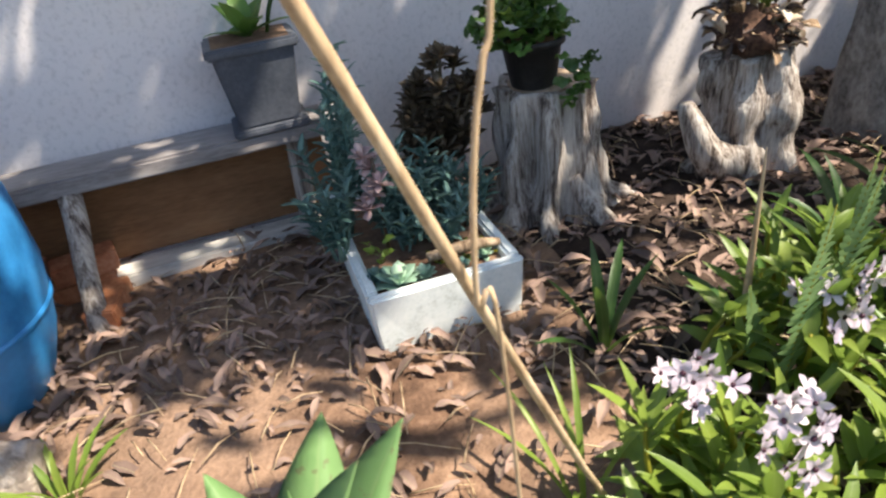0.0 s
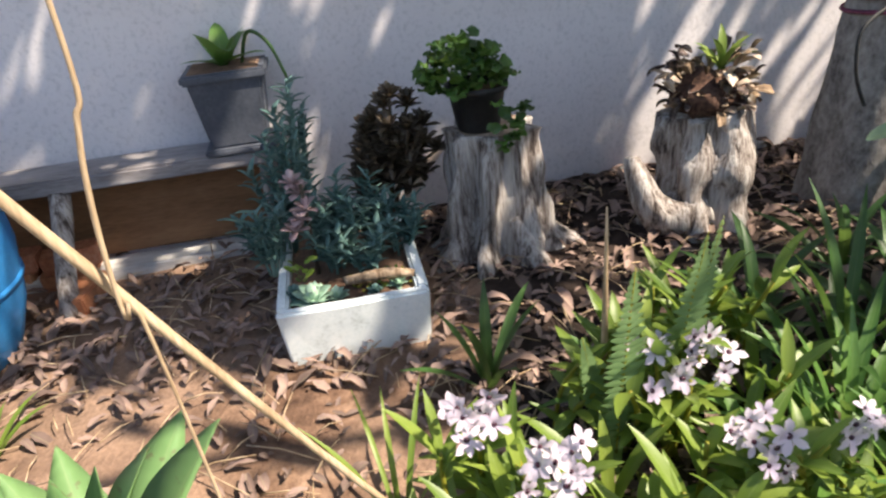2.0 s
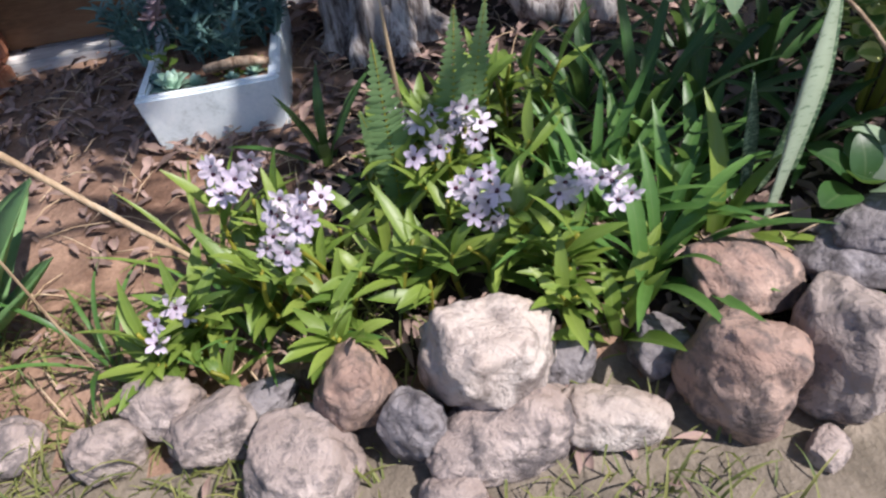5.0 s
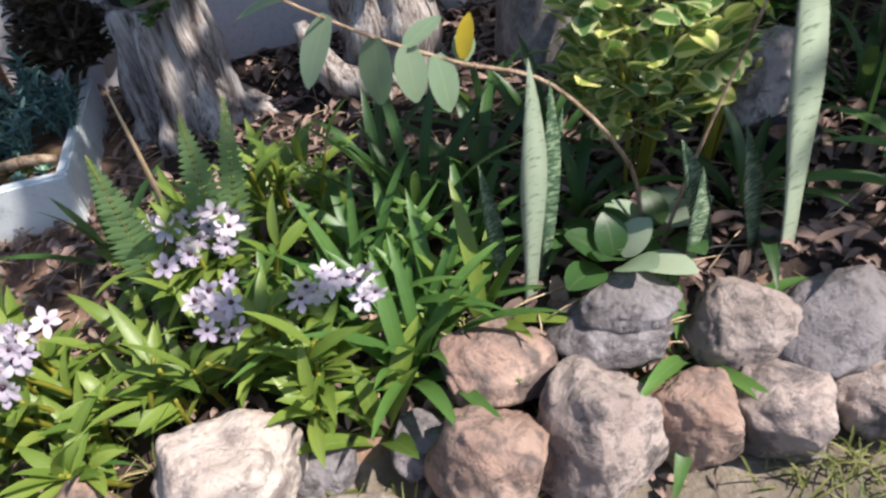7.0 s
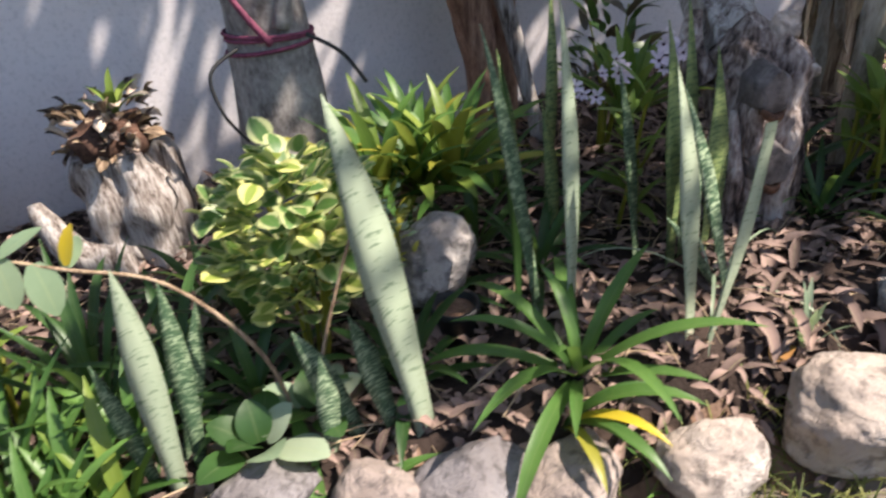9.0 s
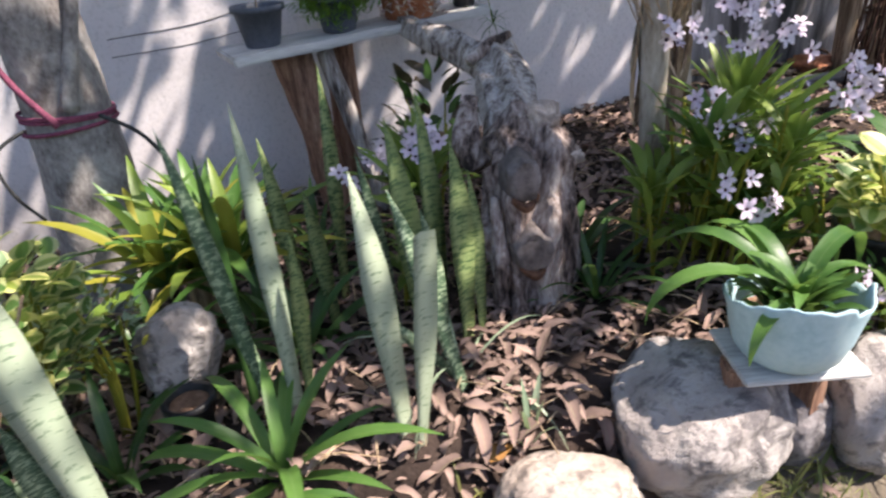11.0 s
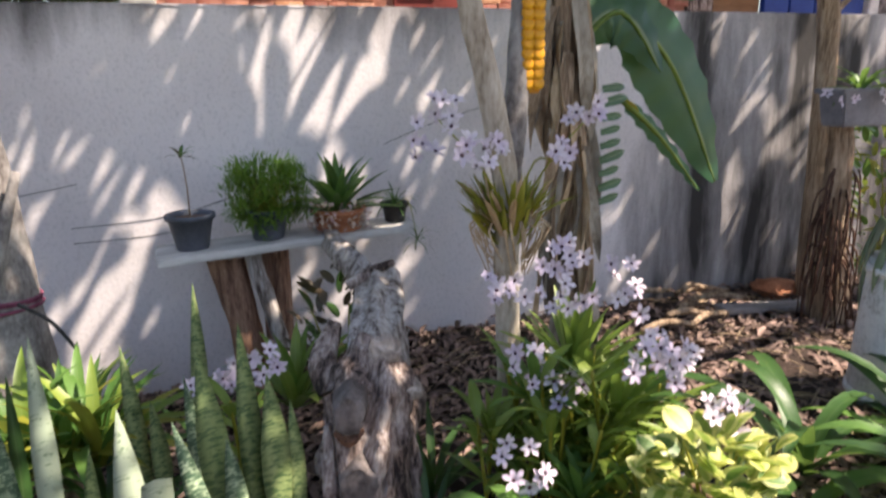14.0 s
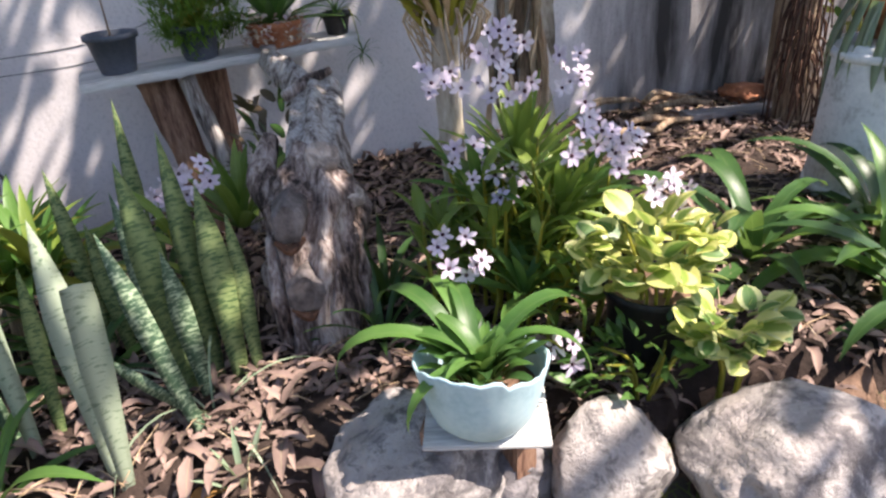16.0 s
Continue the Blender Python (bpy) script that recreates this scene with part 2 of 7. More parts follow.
M = {
    "earth": earth_material("earth", (0.045, 0.026, 0.019), (0.17, 0.1, 0.068), (0.43, 0.275, 0.19), (0.1, 0.06, 0.045), (0.46, 0.31, 0.225)),
    # dark bed soil, taken near black to hold the shade beneath the foliage
    "shaded_bed_earth": earth_material("shaded_bed_earth", (0.012, 0.009, 0.008), (0.035, 0.024, 0.02), (0.1, 0.068, 0.055), (0.015, 0.011, 0.01), (0.085, 0.06, 0.05)),
    "path_earth": earth_material("path_earth", (0.05, 0.042, 0.032), (0.15, 0.125, 0.095), (0.3, 0.25, 0.2), (0.08, 0.066, 0.05), (0.3, 0.25, 0.2)),
    "wall": wall_material(),
    "foam": grainy("foam", [(0.25, (0.5, 0.55, 0.55)), (0.45, (0.72, 0.78, 0.8)), (0.7, (0.82, 0.86, 0.87))], 6, 90, 0.7, 0.3, 0.004),
    "old_wood": grainy("weathered_wood", [(0.3, (0.06, 0.045, 0.04)), (0.42, (0.24, 0.2, 0.18)), (0.55, (0.42, 0.38, 0.36)), (0.72, (0.58, 0.54, 0.5))], 9, 40, 0.9, 0.9, 0.02, (3.2, 3.2, 0.35)),
    "gnarled": grainy("gnarled_wood", [(0.34, (0.03, 0.022, 0.02)), (0.46, (0.17, 0.125, 0.11)), (0.57, (0.36, 0.29, 0.265)), (0.72, (0.56, 0.5, 0.46))], 6, 30, 0.92, 1.0, 0.03, (2.5, 2.5, 0.8)),
    "slab": grainy("sawn_grey_face", [(0.3, (0.09, 0.075, 0.07)), (0.55, (0.17, 0.145, 0.14)), (0.75, (0.25, 0.215, 0.2))], 18, 70, 0.95, 0.5, 0.006),
    "rotten": grainy("rotten_brown_wood", [(0.3, (0.04, 0.02, 0.014)), (0.55, (0.16, 0.08, 0.05)), (0.75, (0.28, 0.16, 0.1))], 14, 60, 0.95, 0.9, 0.01),
    "bark": grainy("grey_bark", [(0.3, (0.1, 0.085, 0.08)), (0.5, (0.23, 0.21, 0.2)), (0.72, (0.36, 0.34, 0.32))], 6, 40, 0.9, 0.7, 0.015, (1.5, 1.5, 1.0)),
    "pale_bark": grainy("pale_bark", [(0.3, (0.2, 0.16, 0.12)), (0.5, (0.38, 0.33, 0.27)), (0.72, (0.52, 0.47, 0.4))], 6, 40, 0.85, 0.5, 0.01, (2.0, 2.0, 0.6)),
    "husk": grainy("dry_husk", [(0.3, (0.11, 0.07, 0.045)), (0.5, (0.3, 0.21, 0.14)), (0.72, (0.5, 0.38, 0.27))], 8, 40, 0.9, 0.8, 0.015, (4.0, 4.0, 0.4)),
    "straw": grainy("dry_stalk", [(0.3, (0.3, 0.2, 0.12)), (0.55, (0.5, 0.37, 0.24)), (0.75, (0.62, 0.5, 0.36))], 10, 60, 0.75, 0.4, 0.004, (3, 3, 0.4)),
    "cut_wood": grainy("cut_wood", [(0.3, (0.15, 0.1, 0.07)), (0.5, (0.32, 0.23, 0.17)), (0.75, (0.46, 0.36, 0.28))], 12, 60, 0.9, 0.5, 0.01),
    "red_wood": grainy("reddish_wood", [(0.3, (0.1, 0.05, 0.035)), (0.5, (0.27, 0.15, 0.1)), (0.75, (0.42, 0.27, 0.19))], 8, 50, 0.85, 0.5, 0.01, (4, 4, 0.5)),
    "panel": grainy("brown_board", [(0.25, (0.1, 0.048, 0.024)), (0.5, (0.21, 0.105, 0.05)), (0.75, (0.29, 0.155, 0.08))], 3, 40, 0.7, 0.25, 0.004, (0.5, 3, 3)),
    "plank": grainy("whitish_plank", [(0.25, (0.32, 0.3, 0.29)), (0.5, (0.55, 0.53, 0.51)), (0.75, (0.68, 0.66, 0.64))], 5, 50, 0.85, 0.4, 0.006, (0.5, 4, 4)),
    "bench_top": grainy("greyed_bench_board", [(0.25, (0.14, 0.125, 0.125)), (0.5, (0.26, 0.24, 0.245)), (0.75, (0.37, 0.35, 0.35))], 5, 50, 0.85, 0.5, 0.006, (0.5, 4, 4)),
    "stone": stone_mat("pale_stone", (0.53, 0.44, 0.395), (0.33, 0.26, 0.23), (0.085, 0.075, 0.078)),
    "warm_stone": stone_mat("warm_stone", (0.46, 0.325, 0.26), (0.3, 0.185, 0.14), (0.1, 0.08, 0.075)),
    "boulder": stone_mat("mottled_boulder", (0.6, 0.55, 0.52), (0.4, 0.35, 0.33), (0.12, 0.11, 0.115)),
    "dark_stone": stone_mat("grey_stone", (0.3, 0.28, 0.29), (0.2, 0.18, 0.185), (0.06, 0.055, 0.06)),
    "white_stone": stone_mat("white_stone", (0.66, 0.58, 0.52), (0.5, 0.4, 0.34), (0.22, 0.18, 0.16)),
    "black_plastic": grainy("black_plastic", [(0.3, (0.012, 0.012, 0.013)), (0.7, (0.03, 0.03, 0.032))], 10, 80, 0.5, 0.1, 0.002),
    "slate_plastic": grainy("slate_plastic", [(0.3, (0.06, 0.07, 0.09)), (0.7, (0.11, 0.12, 0.15))], 6, 80, 0.5, 0.1, 0.002),
    "grey_plastic": grainy("grey_plastic", [(0.3, (0.13, 0.13, 0.15)), (0.7, (0.22, 0.22, 0.24))], 6, 80, 0.5, 0.1, 0.002),
    "blue_plastic": grainy("blue_plastic", [(0.3, (0.015, 0.16, 0.42)), (0.7, (0.03, 0.24, 0.55))], 4, 60, 0.4, 0.1, 0.003, spec=0.5),
    "pale_blue": grainy("pale_blue_plastic", [(0.25, (0.3, 0.46, 0.52)), (0.5, (0.42, 0.58, 0.63)), (0.75, (0.5, 0.64, 0.68))], 5, 60, 0.5, 0.12, 0.003),
    "blue_board": grainy("blue_paint", [(0.3, (0.008, 0.03, 0.2)), (0.7, (0.014, 0.06, 0.32))], 3, 40, 0.5, 0.2, 0.004),
    "terracotta": grainy("terracotta", [(0.3, (0.32, 0.12, 0.06)), (0.55, (0.5, 0.21, 0.11)), (0.75, (0.6, 0.32, 0.2))], 9, 60, 0.9, 0.4, 0.006, vary=0.2),
    "brick": grainy("house_brick", [(0.25, (0.25, 0.085, 0.055)), (0.5, (0.43, 0.18, 0.12)), (0.75, (0.54, 0.28, 0.2))], 12, 60, 0.9, 0.7, 0.01, vary=0.45),
    "mortar": grainy("mortar", [(0.3, (0.24, 0.095, 0.065)), (0.7, (0.42, 0.2, 0.14))], 14, 70, 0.95, 0.8, 0.01),
    "concrete": grainy("concrete", [(0.3, (0.24, 0.23, 0.21)), (0.7, (0.5, 0.49, 0.46))], 5, 60, 0.9, 0.5, 0.006),
    "dark_red": grainy("dark_red_paint", [(0.3, (0.12, 0.02, 0.015)), (0.7, (0.22, 0.04, 0.03))], 5, 60, 0.6, 0.2, 0.004),
    "white_paint": grainy("worn_white", [(0.25, (0.38, 0.38, 0.38)), (0.45, (0.62, 0.63, 0.64)), (0.7, (0.76, 0.76, 0.76))], 6, 60, 0.7, 0.3, 0.005),
    "rope": grainy("purple_rope", [(0.3, (0.12, 0.03, 0.06)), (0.7, (0.26, 0.07, 0.12))], 30, 120, 0.8, 0.5, 0.004),
    "wire": grainy("black_wire", [(0.3, (0.02, 0.02, 0.022)), (0.7, (0.05, 0.05, 0.05))], 30, 120, 0.6, 0.1, 0.001),
    "orange": grainy("orange_plastic", [(0.3, (0.5, 0.2, 0.008)), (0.7, (0.75, 0.38, 0.02))], 8, 60, 0.45, 0.2, 0.004),
    "roots": grainy("dark_roots", [(0.3, (0.03, 0.016, 0.012)), (0.7, (0.13, 0.07, 0.05))], 20, 80, 0.95, 0.6, 0.006),
    "litter": leafy("dry_leaf", (0.03, 0.02, 0.018), (0.42, 0.29, 0.245), vein=0.25, rough=0.8, through_amount=0.0, island=True),
    "grass": leafy("grass_blade", (0.05, 0.09, 0.02), (0.3, 0.28, 0.09), vein=0.0, rough=0.6, through_amount=0.25, island=True),
    "dull_leaf": leafy("dull_green_leaf", (0.014, 0.045, 0.014), (0.06, 0.14, 0.035)),
    "bright_leaf": leafy("bright_green_leaf", (0.028, 0.09, 0.02), (0.14, 0.27, 0.06)),
    "orchid_leaf": leafy("orchid_leaf", (0.05, 0.12, 0.02), (0.27, 0.35, 0.06), vein=0.25),
    "fern_leaf": leafy("fern_leaf", (0.08, 0.18, 0.025), (0.24, 0.38, 0.05), vein=0.0),
    "fern_frond": leafy("fern_frond", (0.12, 0.22, 0.09), (0.26, 0.37, 0.17), vein=0.1),
    "lime_leaf": leafy("lime_leaf", (0.1, 0.18, 0.025), (0.28, 0.35, 0.07)),
    "agave_leaf": leafy("agave_leaf", (0.12, 0.26, 0.09), (0.26, 0.42, 0.17), vein=0.2, rough=0.6, spot=(0.16, 0.2, 0.09)),
    "sans_leaf": leafy("snake_plant_leaf", (0.2, 0.28, 0.17), (0.38, 0.46, 0.31), vein=0.0, bands=(0.05, 0.1, 0.055), through_amount=0.0, rough=0.4),
    "sans_pale": leafy("pale_snake_plant_leaf", (0.27, 0.34, 0.245), (0.39, 0.45, 0.33), vein=0.0, bands=(0.13, 0.19, 0.12), band_at=0.55, through_amount=0.05, rough=0.45),
    "sans_green": leafy("green_snake_plant_leaf", (0.17, 0.24, 0.09), (0.3, 0.36, 0.16), vein=0.0, bands=(0.06, 0.115, 0.045), band_at=0.48, through_amount=0.1, rough=0.4),
    "variegated": leafy("variegated_leaf", (0.06, 0.15, 0.04), (0.14, 0.25, 0.07), edge=(0.48, 0.51, 0.25), edge_from=0.55, vein=0.1),
    "variegated_gold": leafy("gold_variegated_leaf", (0.2, 0.29, 0.05), (0.36, 0.42, 0.09), edge=(0.68, 0.66, 0.24), edge_from=0.4, vein=0.1),
    "oval_leaf": leafy("oval_leaf", (0.16, 0.25, 0.15), (0.33, 0.42, 0.27), vein=0.25, rough=0.4),
    "pale_leaf": leafy("pale_oval_leaf", (0.24, 0.34, 0.22), (0.44, 0.5, 0.36), vein=0.2, rough=0.4),
    "banana_leaf": leafy("banana_leaf", (0.014, 0.065, 0.03), (0.035, 0.12, 0.05), vein=0.5, rough=0.35),
    "teal_leaf": leafy("teal_succulent_leaf", (0.05, 0.13, 0.12), (0.17, 0.29, 0.26), vein=0.0, through_amount=0.05, rough=0.55),
    "mint_leaf": leafy("mint_succulent_leaf", (0.22, 0.38, 0.28), (0.4, 0.55, 0.42), vein=0.0, through_amount=0.05, rough=0.5),
    "maroon_leaf": leafy("maroon_leaf", (0.05, 0.035, 0.025), (0.14, 0.1, 0.06), vein=0.0, through_amount=0.05),
    "olive_leaf": leafy("olive_yellow_leaf", (0.16, 0.17, 0.02), (0.4, 0.36, 0.05), vein=0.1),
    "canopy": leafy("canopy_leaf", (0.025, 0.07, 0.015), (0.07, 0.15, 0.03), island=True),
    "far_leaf": leafy("olive_tree_leaf", (0.05, 0.075, 0.03), (0.2, 0.24, 0.12), island=True),
    "petal": leafy("lilac_petal", (0.58, 0.46, 0.64), (0.82, 0.74, 0.81), vein=0.0, rough=0.6, through_amount=0.3),
    "flower_eye": leafy("dark_flower_throat", (0.03, 0.008, 0.02), (0.06, 0.012, 0.03), vein=0.0, through_amount=0.0),
    "pink_bloom": leafy("dusty_pink_leaf", (0.4, 0.26, 0.27), (0.62, 0.45, 0.44), vein=0.0, through_amount=0.1),
    "orange_leaf": leafy("orange_dry_leaf", (0.4, 0.17, 0.04), (0.55, 0.28, 0.1), vein=0.2, rough=0.7),
    "gold_leaf": leafy("yellowed_leaf", (0.5, 0.35, 0.02), (0.65, 0.5, 0.04), vein=0.1),
    "cream_chip": leafy("cream_blossom", (0.5, 0.36, 0.28), (0.75, 0.64, 0.52), vein=0.0, through_amount=0.1),
}


# ---------------------------------------------------------------- mesh tools
def obj_from(name, verts, faces, mats, parent=None, uvs=None, smooth=True, face_mat=None):
    me = mesh_from(name, verts, faces, mats, uvs, smooth, face_mat)
    ob = new(name, me)
    if parent:
        ob.parent = parent
    return ob


def mesh_from(name, verts, faces, mats, uvs=None, smooth=True, face_mat=None):
    me = bpy.data.meshes.new(name)
    me.from_pydata([tuple(v) for v in verts], [], faces)
    for m in mats if isinstance(mats, (list, tuple)) else [mats]:
        me.materials.append(m)
    if uvs is not None:
        layer = me.uv_layers.new(name="UVMap")
        for lp in me.loops:
            layer.data[lp.index].uv = uvs[lp.vertex_index]
    if smooth:
        me.polygons.foreach_set("use_smooth", [True] * len(me.polygons))
    if face_mat is not None:
        me.polygons.foreach_set("material_index", face_mat)
    me.update()
    return me


def part(name, bm, mat, parent=None, label="", smooth=False):
    me = bpy.data.meshes.new(name)
    bm.normal_update()
    bm.to_mesh(me)
    bm.free()
    for m in mat if isinstance(mat, (list, tuple)) else [mat]:
        me.materials.append(m)
    if smooth:
        me.polygons.foreach_set("use_smooth", [True] * len(me.polygons))
    ob = new(name, me)
    if parent:
        ob.parent = parent
    if label:
        tagged(ob, label)
    return ob


def thing(name, where, label, category, group="", turn=0.0):
    e = new(name)
    e.empty_display_size = 0.05
    e.matrix_world = pose(*where, 0, 0, turn)
    return tagged(e, label, category, group)


def box_bm(x0, y0, z0, x1, y1, z1, bevel=0.004, jitter=0.0, cuts=0):
    bm = bmesh.new()
    bmesh.ops.create_cube(bm, size=1.0)
    for v in bm.verts:
        v.co = Vector((x0 + (v.co.x + 0.5) * (x1 - x0), y0 + (v.co.y + 0.5) * (y1 - y0), z0 + (v.co.z + 0.5) * (z1 - z0)))
    if cuts:
        bmesh.ops.subdivide_edges(bm, edges=[e for e in bm.edges if e.calc_length() > 0.3], cuts=cuts)
    if bevel:
        bmesh.ops.bevel(bm, geom=[e for e in bm.edges if len(e.link_faces) == 2 and e.calc_face_angle(0) > 0.5], offset=bevel, segments=2, affect='EDGES')
    if jitter:
        for v in bm.verts:
            n = noise.noise_vector(v.co * 7.0)
            v.co += n * jitter
    return bm


def lathe(profile, n=32, rim=None):
    """Verts and faces of a turned shape; profile: (radius, z) from the foot round to the inside. rim(angle) lifts the top."""
    verts, faces = [], []
    zt = max(z for _, z in profile)
    for r, z in profile:
        for i in range(n):
            a = 2 * math.pi * i / n
            dz = rim(a) if rim and z > zt - 0.012 else 0.0
            verts.append((r * math.cos(a), r * math.sin(a), z + dz))
    for k in range(len(profile) - 1):
        for i in range(n):
            j = (i + 1) % n
            faces.append((k * n + i, k * n + j, (k + 1) * n + j, (k + 1) * n + i))
    faces.append(tuple(reversed(range(n))))
    faces.append(tuple(range((len(profile) - 1) * n, len(profile) * n)))
    return verts, faces


def tube(points, radii, n=12, rough=0.0, ridges=0, ridge=0.0, seed=0, steps=0, cap_flat=True):
    """A swept round shape along points with the radii; rough: noise in metres; ridges: number of flutes of relative depth ridge."""
    pts = [Vector(p) for p in points]
    if steps:
        fine, fr = [], []
        m = len(pts)
        for k in range(m - 1):
            p0, p1, p2, p3 = pts[max(k - 1, 0)], pts[k], pts[k + 1], pts[min(k + 2, m - 1)]
            for s in range(steps):
                u = s / steps
                fine.append(0.5 * ((2 * p1) + (p2 - p0) * u + (2 * p0 - 5 * p1 + 4 * p2 - p3) * u * u + (3 * p1 - p0 - 3 * p2 + p3) * u ** 3))
                fr.append(radii[k] * (1 - u) + radii[k + 1] * u)
        fine.append(pts[-1])
        fr.append(radii[-1])
        pts, radii = fine, fr
    verts, faces = [], []
    side = Vector((1, 0, 0))
    off = Vector((seed * 3.1, seed * 1.7, seed * 0.9))
    for k, p in enumerate(pts):
        d = (pts[min(k + 1, len(pts) - 1)] - pts[max(k - 1, 0)]).normalized()
        side = (side - d * side.dot(d))
        side = side.normalized() if side.length > 1e-3 else d.orthogonal().normalized()
        up = d.cross(side)
        for i in range(n):
            a = 2 * math.pi * i / n
            r = radii[k]
            if ridges:
                r *= 1 + ridge * (math.sin(ridges * a + 2.5 * noise.noise(off + Vector((math.cos(a), math.sin(a), k * 0.08)))) * 0.6 + noise.noise(off * 2 + Vector((math.cos(a) * 2.2, math.sin(a) * 2.2, k * 0.12))))
            q = p + (side * math.cos(a) + up * math.sin(a)) * r
            if rough:
                q += noise.noise_vector(q * 9.0 + off) * rough + noise.noise_vector(q * 28.0 + off) * rough * 0.35
            verts.append(q)
    for k in range(len(pts) - 1):
        for i in range(n):
            j = (i + 1) % n
            faces.append((k * n + i, k * n + j, (k + 1) * n + j, (k + 1) * n + i))
    faces.append(tuple(reversed(range(n))))
    faces.append(tuple(range((len(pts) - 1) * n, len(pts) * n)))
    return verts, faces


def join(*shapes):
    verts, faces = [], []
    for v, f in shapes:
        o = len(verts)
        verts += list(v)
        faces += [tuple(i + o for i in q) for q in f]
    return verts, faces


PROFILES = {
    "sword": lambda v: (0.5 + 0.75 * v if v < 0.66 else 1.0) * (1 - max(0, (v - 0.45) / 0.55) ** 2.2),
    "blunt": lambda v: (0.45 + 0.85 * v if v < 0.65 else 1.0) * (1 if v < 0.97 else 0.92),
    "strap": lambda v: (0.75 + 0.4 * min(v, 0.6)) * (1 - max(0, (v - 0.5) / 0.5) ** 2.0),
    "oval": lambda v: math.sin(math.pi * min(max(v * 0.94 + 0.05, 0), 1)) ** 0.6 * (0.9 + 0.2 * (1 - v)),
    "lance": lambda v: math.sin(math.pi * (v * 0.93 + 0.06) ** 0.8) ** 0.85,
    "petal": lambda v: (0.25 + 1.1 * v if v < 0.65 else 1.0) * (1 - max(0, (v - 0.55) / 0.45) ** 2.4),
    "agave": lambda v: (0.5 + 0.85 * v if v < 0.58 else 1.0) * (1 - max(0, (v - 0.45) / 0.55) ** 1.4),
    "needle": lambda v: 1 - v ** 3,
}
_leaf_cache = {}


def leaf_data(length, width, bend, profile, fold=0.25, n=7, thick=0.0, wave=0.0):
    """Verts, faces and uvs of a leaf that grows up from the origin and bends towards +y."""
    verts, faces, uvs = [], [], []
    y = z = 0.0
    ds = length / n
    f = PROFILES[profile]
    for i in range(n + 1):
        v = i / n
        a = radians(bend) * v ** 1.3
        w = max(width * f(v) / 2, 0.0006)
        ny, nz = -math.cos(a), math.sin(a)
        lift = fold * w
        wv = wave * math.sin(v * 9.0) * w
        verts += [(-w + wv * 0.3, y + ny * (lift + wv), z + nz * (lift + wv)), (0, y, z), (w + wv * 0.3, y + ny * (lift - wv), z + nz * (lift - wv))]
        uvs += [(0, v), (0.5, v), (1, v)]
        if thick:
            th = thick * (0.3 + 0.7 * math.sin(math.pi * min(0.95, v + 0.15)))
            verts.append((0, y - ny * th, z - nz * th))
            uvs.append((0.5, v))
        y += math.sin(a) * ds
        z += math.cos(a) * ds
    k = 4 if thick else 3
    for i in range(n):
        b, c = i * k, (i + 1) * k
        faces += [(b, b + 1, c + 1, c), (b + 1, b + 2, c + 2, c + 1)]
        if thick:
            faces += [(b + 3, b, c, c + 3), (b + 2, b + 3, c + 3, c + 2)]
    return verts, faces, uvs


def leaf_mesh(name, mat, length, width, bend, profile, fold=0.25, n=7, thick=0.0, wave=0.0):
    key = (name, mat.name, length, width, bend, profile, fold, n, thick, wave)
    if key not in _leaf_cache:
        v, f, u = leaf_data(length, width, bend, profile, fold, n, thick, wave)
        _leaf_cache[key] = mesh_from(name, v, f, mat, u)
    return _leaf_cache[key]


def set_leaf(mesh, parent, base, az, lean, scale=1.0, twist=0.0, name="leaf"):
    """A leaf object at base (in its parent's space): az turns it about z (0 leans to +y), lean tips it over from upright."""
    ob = new(name, mesh)
    ob.parent = parent
    s = scale if isinstance(scale, tuple) else (scale, scale, scale)
    ob.matrix_basis = Matrix.Translation(base) @ pose(0, 0, 0, 0, 0, az) @ pose(0, 0, 0, -lean) @ pose(0, 0, 0, 0, 0, twist) @ Matrix.Diagonal((*s, 1))
    return ob


def merged_leaves(items):
    """One mesh of many leaves: items of (leaf data, matrix)."""
    verts, faces, uvs = [], [], []
    for (v, f, u), m in items:
        o = len(verts)
        verts += [m @ Vector(p) for p in v]
        faces += [tuple(i + o for i in q) for q in f]
        uvs += u
    return verts, faces, uvs


def leaf_matrix(base, az, lean, scale=1.0, twist=0.0):
    return Matrix.Translation(base) @ pose(0, 0, 0, 0, 0, az) @ pose(0, 0, 0, -lean) @ pose(0, 0, 0, 0, 0, twist) @ Matrix.Diagonal((scale, scale, scale, 1))


def lerp_table(x, table):
    for (x0, v0), (x1, v1) in zip(table, table[1:]):
        if x <= x1:
            u = min(max((x - x0) / (x1 - x0), 0), 1)
            u = u * u * (3 - 2 * u)
            return v0 + (v1 - v0) * u
    return table[-1][1]


WALL_Y = 2.78
FRONT = [(-2, 0.03), (-0.3, 0.05), (0.6, 0.1), (1.4, 0.2), (2.2, 0.27), (3.2, 0.3), (7, 0.3)]
BACK = [(-2, 0.03), (-0.2, 0.06), (1.0, 0.08), (2.0, 0.08), (2.8, 0.14), (3.4, 0.22), (5.0, 0.26), (7, 0.26)]
EDGE_Y = [(-2, 0.85), (0.0, 0.8), (0.6, 0.72), (1.2, 0.7), (2.0, 0.6), (2.9, 0.55), (3.6, 0.4), (4.6, 0.15), (7, -0.2)]


